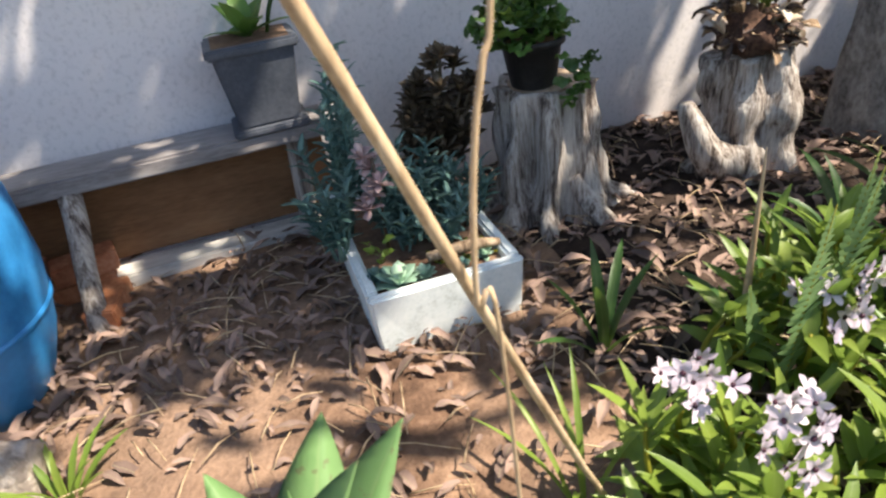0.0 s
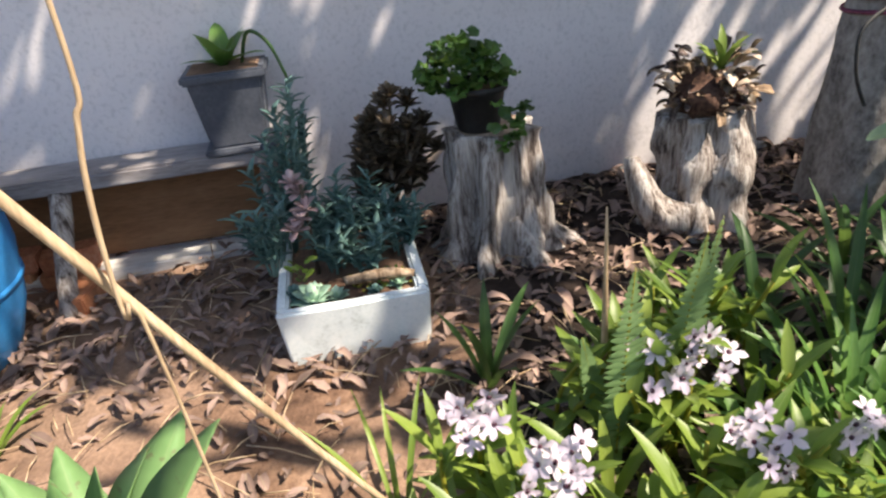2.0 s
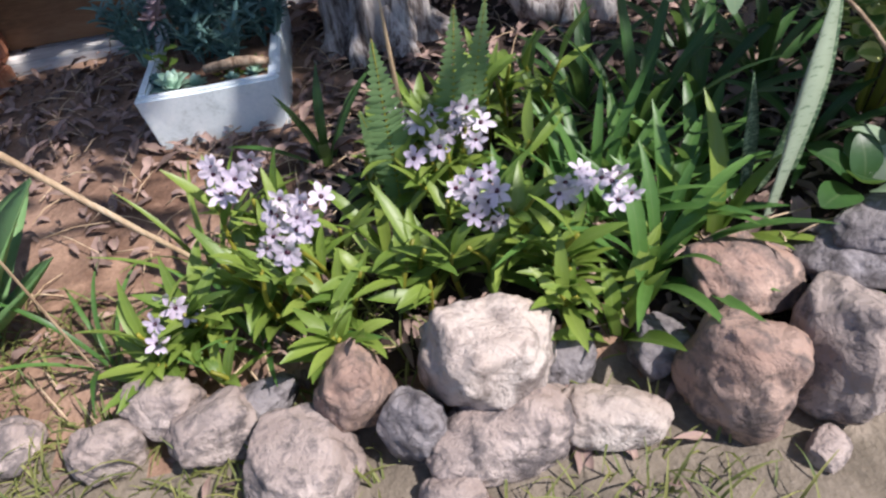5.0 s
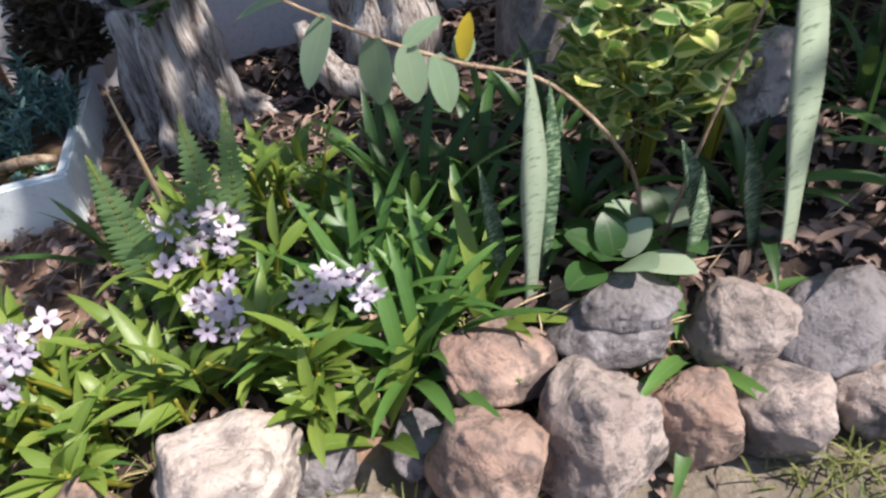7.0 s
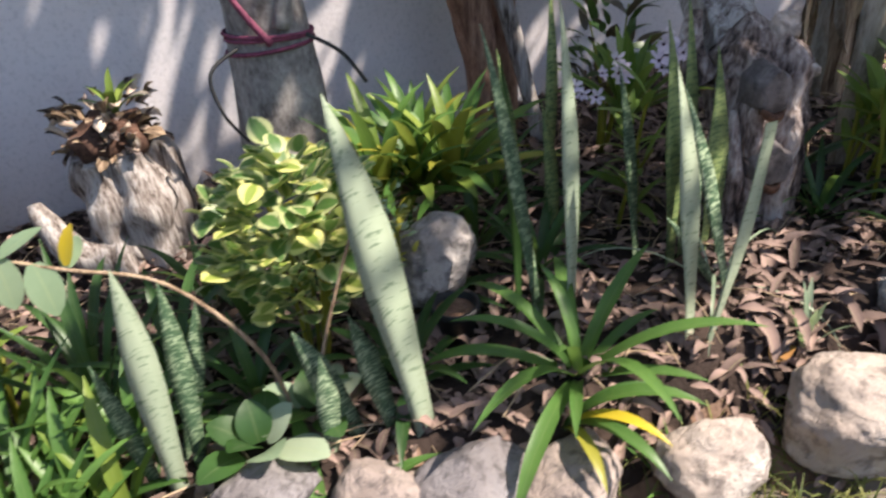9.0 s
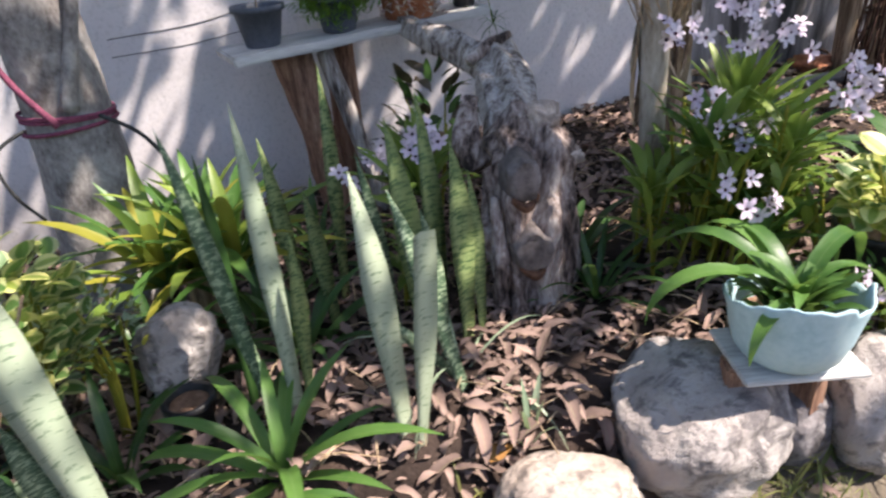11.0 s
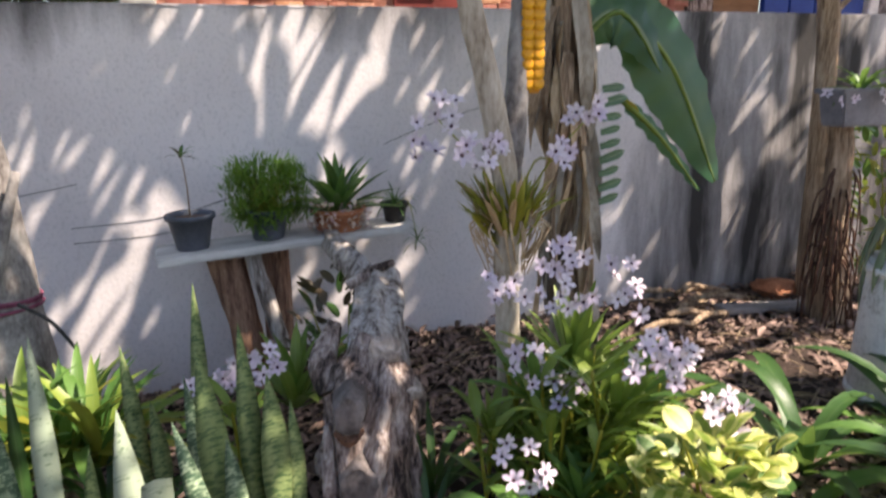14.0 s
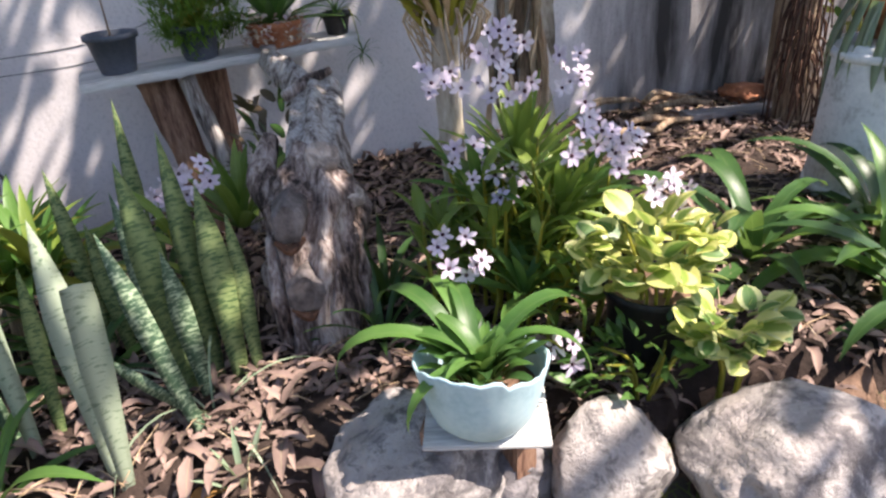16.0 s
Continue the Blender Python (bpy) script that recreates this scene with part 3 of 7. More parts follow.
def ground(x, y):
    """Height of the earth: a level path, and a bed that rises behind the stone edging."""
    path = 0.02 + 0.03 * min(max(x - 1, 0) / 2.5, 1)
    e = lerp_table(x, EDGE_Y)
    u = min(max((y - e) / 0.22, 0), 1)
    k = min(max((y - e - 0.1) / 1.7, 0), 1)
    bed = lerp_table(x, FRONT) * (1 - k) + lerp_table(x, BACK) * k
    z = path + (bed - path) * u * u * (3 - 2 * u)
    if -3 < x < 8 and -3 < y < 3:
        z += 0.012 * noise.noise(Vector((x * 3.1, y * 3.1, 0.3))) + 0.006 * noise.noise(Vector((x * 11, y * 11, 1.3)))
    return z


# ---------------------------------------------------------------- setting
def build_ground():
    xs = [-300, -100, -40, -15, -8, -5] + [-4 + 0.05 * i for i in range(240)] + [8.4, 10, 15, 40, 100, 300]
    ys = [-300, -100, -40, -15, -8, -5, -3] + [-2 + 0.05 * i for i in range(100)] + [3.3, 4, 6, 9, 15, 40, 100, 300]
    verts = [(x, y, ground(x, y)) for y in ys for x in xs]
    w = len(xs)
    faces = [(j * w + i, j * w + i + 1, (j + 1) * w + i + 1, (j + 1) * w + i) for j in range(len(ys) - 1) for i in range(w - 1)]
    # 0 red earth, 1 bed with plant shade in its colour, 2 grey path
    kind = []
    for j in range(len(ys) - 1):
        for i in range(w - 1):
            x, y = (xs[i] + xs[i + 1]) / 2, (ys[j] + ys[j + 1]) / 2
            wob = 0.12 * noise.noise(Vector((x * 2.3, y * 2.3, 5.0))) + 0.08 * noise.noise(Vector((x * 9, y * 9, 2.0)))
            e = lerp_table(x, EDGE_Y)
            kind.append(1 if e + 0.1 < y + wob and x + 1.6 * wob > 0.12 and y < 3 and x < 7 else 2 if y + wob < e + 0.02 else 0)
    tagged(obj_from("ground", verts, faces, [M["earth"], M["shaded_bed_earth"], M["path_earth"]], face_mat=kind), "reddish bare garden earth, planted bed coloured darker for soil and plant shade", "ground", kind="structure")


def build_wall():
    bm = box_bm(-7.0, WALL_Y, -0.3, 6.75, WALL_Y + 0.16, 1.9, 0.008, 0.006, 40)
    w = part("wall_north", bm, M["wall"], None, smooth=False)
    tagged(w, "grey painted rendered garden wall, mildewed black at its end", "wall", kind="structure")
    # hairline cracks running along the render
    for k, pts in enumerate(([(1.75, 0.93), (2.1, 0.95), (2.35, 1.0), (2.62, 1.09)], [(1.75, 0.86), (2.05, 0.87), (2.3, 0.9)], [(0.3, 0.99), (0.8, 1.0), (1.3, 1.05), (1.8, 1.13)], [(3.2, 1.25), (3.5, 1.36), (3.9, 1.46)])):
        v, f = tube([(x, WALL_Y - 0.003, z) for x, z in pts], [0.0018] * len(pts), 5, 0.001, seed=k, steps=5)
        wire = obj_from("cable", v, f, M["wire"])
        tagged(wire, "thin dark cable running along the grey wall", "cable", "cables on the wall")


def build_enclosure():
    # plain garden wall behind the walker closes the place
    part("wall_south", box_bm(-7, -7.2, -0.2, 11, -7.0, 2.2, 0.0), M["concrete"]).update_tag()
    tagged(bpy.data.objects["wall_south"], "plain grey garden wall", "wall", kind="structure")


build_ground()
build_wall()
build_enclosure()


# ---------------------------------------------------------------- generators of things
R = random.Random(7)


def stone(x, y, z, w, h, mat, seed, flat=0.85, label="rounded pale stone of the bed's edging", long=1.0, tip=0.0, turn=0.0, point=0.0):
    """A field stone: a rounded block with broken faces; long stretches it, tip and turn tilt it, point narrows its +x end."""
    bm = bmesh.new()
    bmesh.ops.create_icosphere(bm, subdivisions=5, radius=1.0)
    o = Vector((seed * 2.3, seed * 1.1, seed * 0.7))
    rr = random.Random(seed)
    cuts = [(Vector((rr.gauss(0, 1), rr.gauss(0, 1), rr.gauss(0, 1))).normalized(), rr.uniform(0.66, 0.86)) for _ in range(9)]
    for v in bm.verts:
        p = v.co.copy()
        q = Vector([math.copysign(abs(c) ** 0.8, c) for c in p])
        c = q * (1 + 0.2 * noise.noise(p * 0.9 + o) + 0.1 * noise.noise(p * 2.0 + o))
        for d, lim in cuts:
            k = c.dot(d) - lim
            if k > 0:
                c -= d * k * 0.64
        c *= 1 + 0.08 * noise.noise(p * 3.3 + o) - 0.05 * abs(noise.noise(p * 6.5 + o)) + 0.018 * noise.noise(p * 17 + o)
        if point:
            u = min(max((c.x + 1) / 2, 0), 1)
            c.y *= 1 - point * u
            c.z *= 1 - point * u
        v.co = Vector((c.x * w * long * 1.1, c.y * w * flat * 1.1, c.z * h * 1.1))
    ob = part("edging_stone", bm, mat, None, smooth=True)
    ob.matrix_world = pose(x, y, z, 0, tip, turn)
    tagged(ob, label, "stone", "stones edging the flower bed")
    return ob


def stump(name, x, y, base_r, top_r, height, label, mat, ridges=9, seed=1, lean=(0, 0), flare=1.5, z=None):
    z = ground(x, y) - 0.02 if z is None else z
    t = thing(name, (x, y, z), label, "tree stump")
    pts = [(0, 0, 0), (lean[0] * 0.2, lean[1] * 0.2, height * 0.25), (lean[0] * 0.6, lean[1] * 0.6, height * 0.65), (lean[0], lean[1], height)]
    v, f = tube(pts, [base_r * flare, base_r, (base_r + top_r) / 2, top_r], 60, 0.014, ridges, 0.3, seed, 8)
    obj_from("trunk", v, f, mat, t)
    cv, cf = tube([(lean[0], lean[1], height - 0.004), (lean[0], lean[1], height + 0.006)], [top_r * 0.86, top_r * 0.8], 24, 0.004, seed=seed)
    obj_from("cut_face", cv, cf, M["cut_wood"], t)
    return t


def round_pot(parent, r_top, r_bot, h, mat, rim=0.014, soil=True, name="pot", base=(0, 0, 0)):
    pr = [(r_bot * 0.92, 0), (r_bot, 0.006), (r_top - 0.004, h - rim * 1.6), (r_top + rim * 0.5, h - rim * 1.5), (r_top + rim * 0.5, h - 0.002), (r_top + rim * 0.2, h), (r_top - 0.006, h - 0.004), (r_top - 0.012, h - 0.03)]
    v, f = lathe(pr, 32)
    v = [(p[0] + base[0], p[1] + base[1], p[2] + base[2]) for p in v]
    ob = obj_from(name, v, f[:-1], mat, parent, smooth=True)
    if soil:
        s = bmesh.new()
        bmesh.ops.create_circle(s, cap_ends=True, radius=r_top - 0.008, segments=24)
        for q in s.verts:
            q.co += Vector((base[0], base[1], base[2] + h - 0.022))
        part("soil", s, M["earth"], parent)
    return ob


def rosette(parent, mesh_list, base, n, lean0, lean1, scale=1.0, rnd=R, name="leaf", twist=10, spread=0.0):
    """Leaves all round a centre; the lean goes from the inner to the outer ones."""
    for i in range(n):
        u = (i + 0.5) / n
        az = i * 137.5 + rnd.uniform(-14, 14)
        d = spread * u
        b = (base[0] - d * math.sin(radians(az)), base[1] + d * math.cos(radians(az)), base[2])
        set_leaf(rnd.choice(mesh_list), parent, b, az, lean0 + (lean1 - lean0) * u + rnd.uniform(-6, 6), scale * rnd.uniform(0.82, 1.12), rnd.uniform(-twist, twist), name)


def snake_leaf(parent, base, tip, width, mat, blunt=False, face=None, bend=6.0, thick=0.006):
    """A sword leaf from base to tip, its broad side turned towards the path."""
    d = Vector(tip) - Vector(base)
    L = d.length
    m = leaf_mesh("leaf", mat, 1.0, round(1.2 * width / L, 3), bend, "blunt" if blunt else "sword", 0.28, 12, round(thick / L, 4), 0.08)
    ob = new("leaf", m)
    ob.parent = parent
    zax = d.normalized()
    yax = Vector((-0.35 if face is None else face, 1.0, 0.0))
    yax = (yax - zax * yax.dot(zax)).normalized()
    xax = yax.cross(zax)
    rot = Matrix((xax, yax, zax)).transposed().to_4x4()
    ob.matrix_basis = Matrix.Translation(Vector(base) - Vector(parent.location)) @ rot @ Matrix.Diagonal((L, L, L, 1))
    return ob


_flower = {}


def flower_mesh(kind):
    if kind not in _flower:
        rr = random.Random(kind)
        verts, faces, uvs, fm = [], [], [], []
        for i in range(6):
            v, f, u = leaf_data(0.035 * rr.uniform(0.8, 1.12), 0.0175, 38, "petal", 0.3, 5)
            m = leaf_matrix((0, 0, 0), i * 60 + rr.uniform(-10, 10), 62 + rr.uniform(-12, 10))
            o = len(verts)
            verts += [m @ Vector(p) for p in v]
            faces += [tuple(k + o for k in q) for q in f]
            uvs += u
            fm += [0] * len(f)
        cv, cf = lathe([(0.0015, -0.004), (0.0052, 0.002), (0.0055, 0.006), (0.0025, 0.008)], 8)
        o = len(verts)
        verts += [Vector(p) for p in cv]
        faces += [tuple(k + o for k in q) for q in cf]
        uvs += [(0.5, 0.5)] * len(cv)
        fm += [1] * len(cf)
        _flower[kind] = mesh_from("flower", verts, faces, [M["petal"], M["flower_eye"]], uvs, True, fm)
    return _flower[kind]


def flower_cluster(parent, centre, n, radius, rnd=R, scale=1.0):
    """Flowers round a point (in the parent's space), mostly facing the path and the light."""
    for i in range(n):
        a = i * 2.399 + rnd.uniform(-0.5, 0.5)
        r = radius * 1.0 * math.sqrt(rnd.random())
        p = Vector(centre) + Vector((r * math.cos(a), rnd.uniform(-0.05, 0.05), r * math.sin(a) * 0.8))
        ob = new("flower", flower_mesh(rnd.randint(0, 3)))
        ob.parent = parent
        s = scale * rnd.uniform(0.74, 1.05)
        ob.matrix_basis = Matrix.Translation(p) @ pose(0, 0, 0, rnd.uniform(25, 100), rnd.uniform(-55, 55), 0) @ pose(0, 0, 0, 0, 0, rnd.uniform(0, 360)) @ Matrix.Diagonal((s, s, s, 1))


def orchid_plant(x, y, canes, height, clusters, label, spread=0.1, rnd=R, leaf_len=0.13, z=None, mat="orchid_leaf", lime=0.35, group="lilac orchids in the bed"):
    """Leafy upright canes with clusters of small lilac flowers at world points."""
    z = ground(x, y) - 0.01 if z is None else z
    t = thing("orchid_plant", (x, y, z), label, "orchid", group)
    lm = [leaf_mesh("leaf", M[mt], leaf_len * k, 0.03 * w, b, "lance", 0.3, 6) for mt in (mat, mat, "lime_leaf") for k, w, b in ((1, 1, 35), (0.8, 1.1, 60), (1.15, 0.9, 20))]
    for c in range(canes):
        a = rnd.uniform(0, 2 * math.pi)
        r = spread * math.sqrt(rnd.random())
        foot = Vector((r * math.cos(a), r * math.sin(a) * 0.8, 0))
        h = height * rnd.uniform(0.55, 1.0)
        top = foot + Vector((rnd.uniform(-0.3, 0.3) * h, rnd.uniform(-0.35, 0.2) * h, h))
        mid = foot.lerp(top, 0.5) + Vector((rnd.uniform(-0.02, 0.02), rnd.uniform(-0.02, 0.02), 0.02))
        v, f = tube([foot, mid, top], [0.006, 0.006, 0.004], 6, 0.0, steps=4)
        obj_from("cane", v, f, M["olive_leaf"], t)
        for i in range(rnd.randint(6, 9)):
            u = rnd.uniform(0.25, 1.0)
            p = foot.lerp(mid, u * 2) if u < 0.5 else mid.lerp(top, u * 2 - 1)
            set_leaf(rnd.choice(lm[6:] if rnd.random() < lime else lm[:6]), t, p, rnd.uniform(0, 360), rnd.uniform(25, 85) * (1.1 - 0.4 * u), rnd.uniform(0.75, 1.15), rnd.uniform(-25, 25))
    for cx, cy, cz, n, rad in clusters:
        flower_cluster(t, (cx - x, cy - y, cz - z), n, rad, rnd)
    return t


def strap_plant(x, y, n, length, width, label, mat="bright_leaf", lean=(8, 70), bend=75, rnd=R, z=None, name="strap_leaf_plant", category="plant", group="", base=None):
    z = ground(x, y) - 0.01 if z is None else z
    t = thing(name, (x, y, z), label, category, group)
    ms = [leaf_mesh("leaf", M[mat], round(length * k, 3), width, bend * b, "strap", 0.35, 9) for k, b in ((1, 1), (0.8, 0.7), (0.9, 1.25))]
    rosette(t, ms, base or (0, 0, 0), n, lean[0], lean[1], 1.0, rnd, spread=0.03)
    return t


def sword_fern(x, y, fronds, label, group=""):
    """Upright fern fronds, each a midrib with two rows of narrow leaflets."""
    t = thing("sword_fern", (x, y, ground(x, y) - 0.01), label, "fern", group)
    o = Vector(t.location)
    r = random.Random(int(x * 100))
    for foot, tip, width in fronds:
        p0, p1 = Vector((*foot, ground(*foot))) - o, Vector(tip) - o
        d = (p1 - p0).normalized()
        side = d.cross(Vector((0.2, -1, 0.2))).normalized()
        nrm = side.cross(d)
        n = 30
        items = []
        for i in range(n):
            u = 0.12 + 0.88 * i / n
            w = width * (0.55 + 0.9 * u if u < 0.45 else 0.955) * (1 - max(0, (u - 0.5) / 0.5) ** 1.6) * 0.5
            for sg in (-1, 1):
                ax = (side * sg + d * 0.35 + nrm * r.uniform(-0.25, 0.1)).normalized()
                yv = nrm
                xv = yv.cross(ax).normalized()
                yv = ax.cross(xv)
                m = Matrix((xv, yv, ax)).transposed().to_4x4()
                items.append((leaf_data(max(w, 0.006), 0.017, 15, "lance", 0.15, 4), Matrix.Translation(p0.lerp(p1, u)) @ m))
        v, f, uv = merged_leaves(items)
        fr = obj_from("frond", v, f, M["fern_frond"], t, uv)
        v, f = tube([p0, p0.lerp(p1, 0.5) - nrm * 0.004, p1], [0.003, 0.0025, 0.001], 5, steps=3)
        obj_from("midrib", v, f, M["olive_leaf"], fr)
    return t


def leafy_bush(name, x, y, z, size, n, leaf, mats, label, category="shrub", rnd=R, stems=7, group=""):
    """A shrub of stems and separate oval leaves that fill an ellipsoid of the size, thickest at the outside."""
    t = thing(name, (x, y, ground(x, y) - 0.01), label, category, group)
    dz = z - t.location.z
    for s in range(stems):
        a = rnd.uniform(0, 6.28)
        p = Vector((math.cos(a) * size[0] * 0.5, math.sin(a) * size[1] * 0.5, dz + rnd.uniform(-0.3, 0.6) * size[2]))
        v, f = tube([(0.02 * math.cos(a), 0.02 * math.sin(a), 0), p * 0.5 + Vector((0.02, 0, 0.03)), p], [0.006, 0.005, 0.003], 6, 0, steps=3)
        obj_from("stem", v, f, M["olive_leaf"], t)
    ms = [leaf_mesh("leaf", M[mm], leaf[0], leaf[1], b, leaf[2] if len(leaf) > 2 else "oval", 0.15, 6) for mm in mats for b in (15, 45)]
    for i in range(n):
        d = Vector((rnd.gauss(0, 1), rnd.gauss(0, 1), rnd.gauss(0, 1))).normalized() * rnd.uniform(0.55, 1.0)
        p = Vector((d.x * size[0], d.y * size[1], dz + d.z * size[2]))
        if p.z < 0.01:
            p.z = rnd.uniform(0.01, 0.06)
        az = math.degrees(math.atan2(-d.x, d.y)) + rnd.uniform(-50, 50)
        set_leaf(rnd.choice(ms), t, p, az, rnd.uniform(20, 95), rnd.uniform(0.7, 1.2), rnd.uniform(-40, 40))
    return t


def foam_box():
    """Open styrofoam crate planted with succulents."""
    x0, x1, y0, y1, z0, h, th = -0.43, 0.0, 1.85, 2.52, 0.05, 0.19, 0.035
    t = thing("styrofoam_planter", (x0, y0, z0), "white styrofoam crate reused as a succulent planter", "planter")
    w, d = x1 - x0, y1 - y0

    def face(name, a, b):
        bm = box_bm(*a, *b, 0.008, 0.004, 3)
        for v in bm.verts:
            k = 1 - 0.05 * (1 - v.co.z / h)
            v.co.x = w / 2 + (v.co.x - w / 2) * k
            v.co.y = d / 2 + (v.co.y - d / 2) * k
        return part(name, bm, M["foam"], t, smooth=False)
    face("front_panel", (0, 0, 0), (w, th, h))
    face("back_panel", (0, d - th, 0), (w, d, h))
    face("side_panel", (0, th, 0), (th, d - th, h))
    face("side_panel", (w - th, th, 0), (w, d - th, h))
    face("bottom_panel", (th, th, 0), (w - th, d - th, 0.03))
    part("soil", box_bm(th, th, 0.03, w - th, d - th, h - 0.03, 0.0, 0.01, 4), M["earth"], t)
    r = random.Random(3)
    zs = z0 + h - 0.03
    # light green rosettes along the front rim
    fat = leaf_mesh("leaf", M["mint_leaf"], 0.06, 0.035, 30, "petal", 0.3, 5, 0.006)
    fat_t = leaf_mesh("leaf", M["teal_leaf"], 0.05, 0.03, 30, "petal", 0.3, 5, 0.006)
    for x, y, s, m in ((-0.33, 1.93, 1.1, fat), (-0.38, 1.98, 0.95, fat_t), (-0.26, 1.93, 0.7, fat), (-0.15, 1.93, 0.6, fat_t), (-0.08, 1.95, 0.6, fat)):
        e = thing("succulent_rosette", (x, y, zs), "pale green succulent rosette in the styrofoam crate", "succulent", "succulents in the crate")
        rosette(e, [m], (0, 0, 0.0), 20, 8, 72, s, r)
    # small lime sprig and low ground cover
    leafy_bush_at("succulent_sprig", (-0.35, 2.02, zs), (0.04, 0.04, 0.06), 0.07, 22, (0.03, 0.018), ["lime_leaf"], "lime green succulent sprig in the crate", "succulent", r)
    leafy_bush_at("ground_cover", (-0.12, 1.99, zs), (0.12, 0.05, 0.02), 0.01, 90, (0.018, 0.01), ["olive_leaf", "bright_leaf"], "low olive ground cover in the crate", "plant", r)
    # a strip of bark
    v, f = tube([(0.2, 0.13, h + 0.0), (0.3, 0.11, h + 0.015), (0.4, 0.1, h + 0.005)], [0.014, 0.018, 0.01], 8, 0.004, steps=4)
    bark = obj_from("bark_strip", [(p[0] + x0, p[1] + y0, p[2] + z0) for p in v], f, M["husk"])
    tagged(bark, "dry brown strip of bark lying in the crate", "bark")
    # upright teal succulents
    spike = [leaf_mesh("leaf", M["teal_leaf"], 0.055, 0.013, b, "needle", 0.3, 4, 0.003) for b in (20, 50)]
    for x, y, h2, n in ((-0.40, 2.28, 0.5, 7), (-0.36, 2.42, 0.58, 6), (-0.44, 2.15, 0.32, 7), (-0.2, 2.18, 0.24, 9), (-0.12, 2.22, 0.25, 9), (-0.28, 2.2, 0.28, 8), (-0.05, 2.15, 0.2, 7), (-0.16, 2.06, 0.16, 7), (-0.25, 2.1, 0.18, 7)):
        e = thing("teal_succulent", (x, y, zs), "blue-green upright succulent in the styrofoam crate", "succulent", "succulents in the crate")
        for s in range(n):
            a = r.uniform(0, 6.28)
            top = Vector((math.cos(a) * 0.08, math.sin(a) * 0.06, h2 * r.uniform(0.55, 1.0)))
            foot = Vector((math.cos(a) * 0.02, math.sin(a) * 0.02, 0))
            v, f = tube([foot, foot.lerp(top, 0.5) + Vector((0.01, 0, 0)), top], [0.005, 0.004, 0.003], 5, 0, steps=3)
            obj_from("stem", v, f, M["teal_leaf"], e)
            k = int(10 + h2 * 34)
            items = [(leaf_data(0.06, 0.019, 35, "needle", 0.3, 3, 0.003), leaf_matrix(foot.lerp(top, 0.25 + 0.75 * i / k), i * 137.5, r.uniform(35, 75), r.uniform(0.7, 1.1))) for i in range(k)]
            vv, ff, uu = merged_leaves(items)
            obj_from("leaves", vv, ff, M["teal_leaf"], e, uu)
    # pink rosette spike and dark red-brown rosettes behind
    e = thing("pink_succulent", (-0.31, 2.1, zs), "dusty pink succulent spike in the crate", "succulent")
    pm = leaf_mesh("leaf", M["pink_bloom"], 0.045, 0.028, 30, "petal", 0.3, 4, 0.004)
    for k in range(5):
        rosette(e, [pm], (r.uniform(-0.04, 0.04), r.uniform(-0.03, 0.03), 0.16 + 0.035 * k), 10, 20, 90, 1.0, r)
    v, f = tube([(0, 0, 0), (0, 0, 0.3)], [0.006, 0.005], 6)
    obj_from("stem", v, f, M["maroon_leaf"], e)
    dm = [leaf_mesh("leaf", M["maroon_leaf"], 0.06, 0.032, b, "petal", 0.3, 4, 0.004) for b in (10, 40)]
    for x, y, hh in ((0.02, 2.42, 0.42), (-0.06, 2.46, 0.36), (0.08, 2.4, 0.33), (-0.1, 2.4, 0.3), (0.1, 2.5, 0.22)):
        e = thing("maroon_succulent", (min(x, -0.05), y, zs), "dark reddish-brown rosette succulent behind the crate", "succulent", "maroon succulents")
        dx = x - min(x, -0.05)
        for k in range(3):
            top = (dx + r.uniform(-0.05, 0.05), r.uniform(-0.04, 0.04), hh * r.uniform(0.75, 1.05))
            v, f = tube([(0, 0, 0), (dx * 0.5, 0, hh * 0.5), top], [0.006, 0.006, 0.005], 6, steps=3)
            obj_from("stem", v, f, M["maroon_leaf"], e)
            rosette(e, dm, top, 16, 10, 80, 1.0, r)
            for u in (0.45, 0.62, 0.8):
                rosette(e, dm, (top[0] * u + r.uniform(-0.04, 0.04), top[1] * u + r.uniform(-0.04, 0.04), top[2] * u), 12, 20, 95, 1.0, r)


def leafy_bush_at(name, where, size, up, n, leaf, mats, label, category, r):
    t = thing(name, where, label, category)
    ms = [leaf_mesh("leaf", M[mm], leaf[0], leaf[1], b, leaf[2] if len(leaf) > 2 else "oval", 0.15, 4) for mm in mats for b in (15, 45)]
    for i in range(n):
        d = Vector((r.gauss(0, 1), r.gauss(0, 1), r.gauss(0, 1))).normalized() * r.uniform(0.4, 1.0)
        set_leaf(r.choice(ms), t, (d.x * size[0], d.y * size[1], max(0.0, up + d.z * size[2])), math.degrees(math.atan2(-d.x, d.y)) + r.uniform(-50, 50), r.uniform(15, 85), r.uniform(0.7, 1.2), r.uniform(-40, 40))
    return t


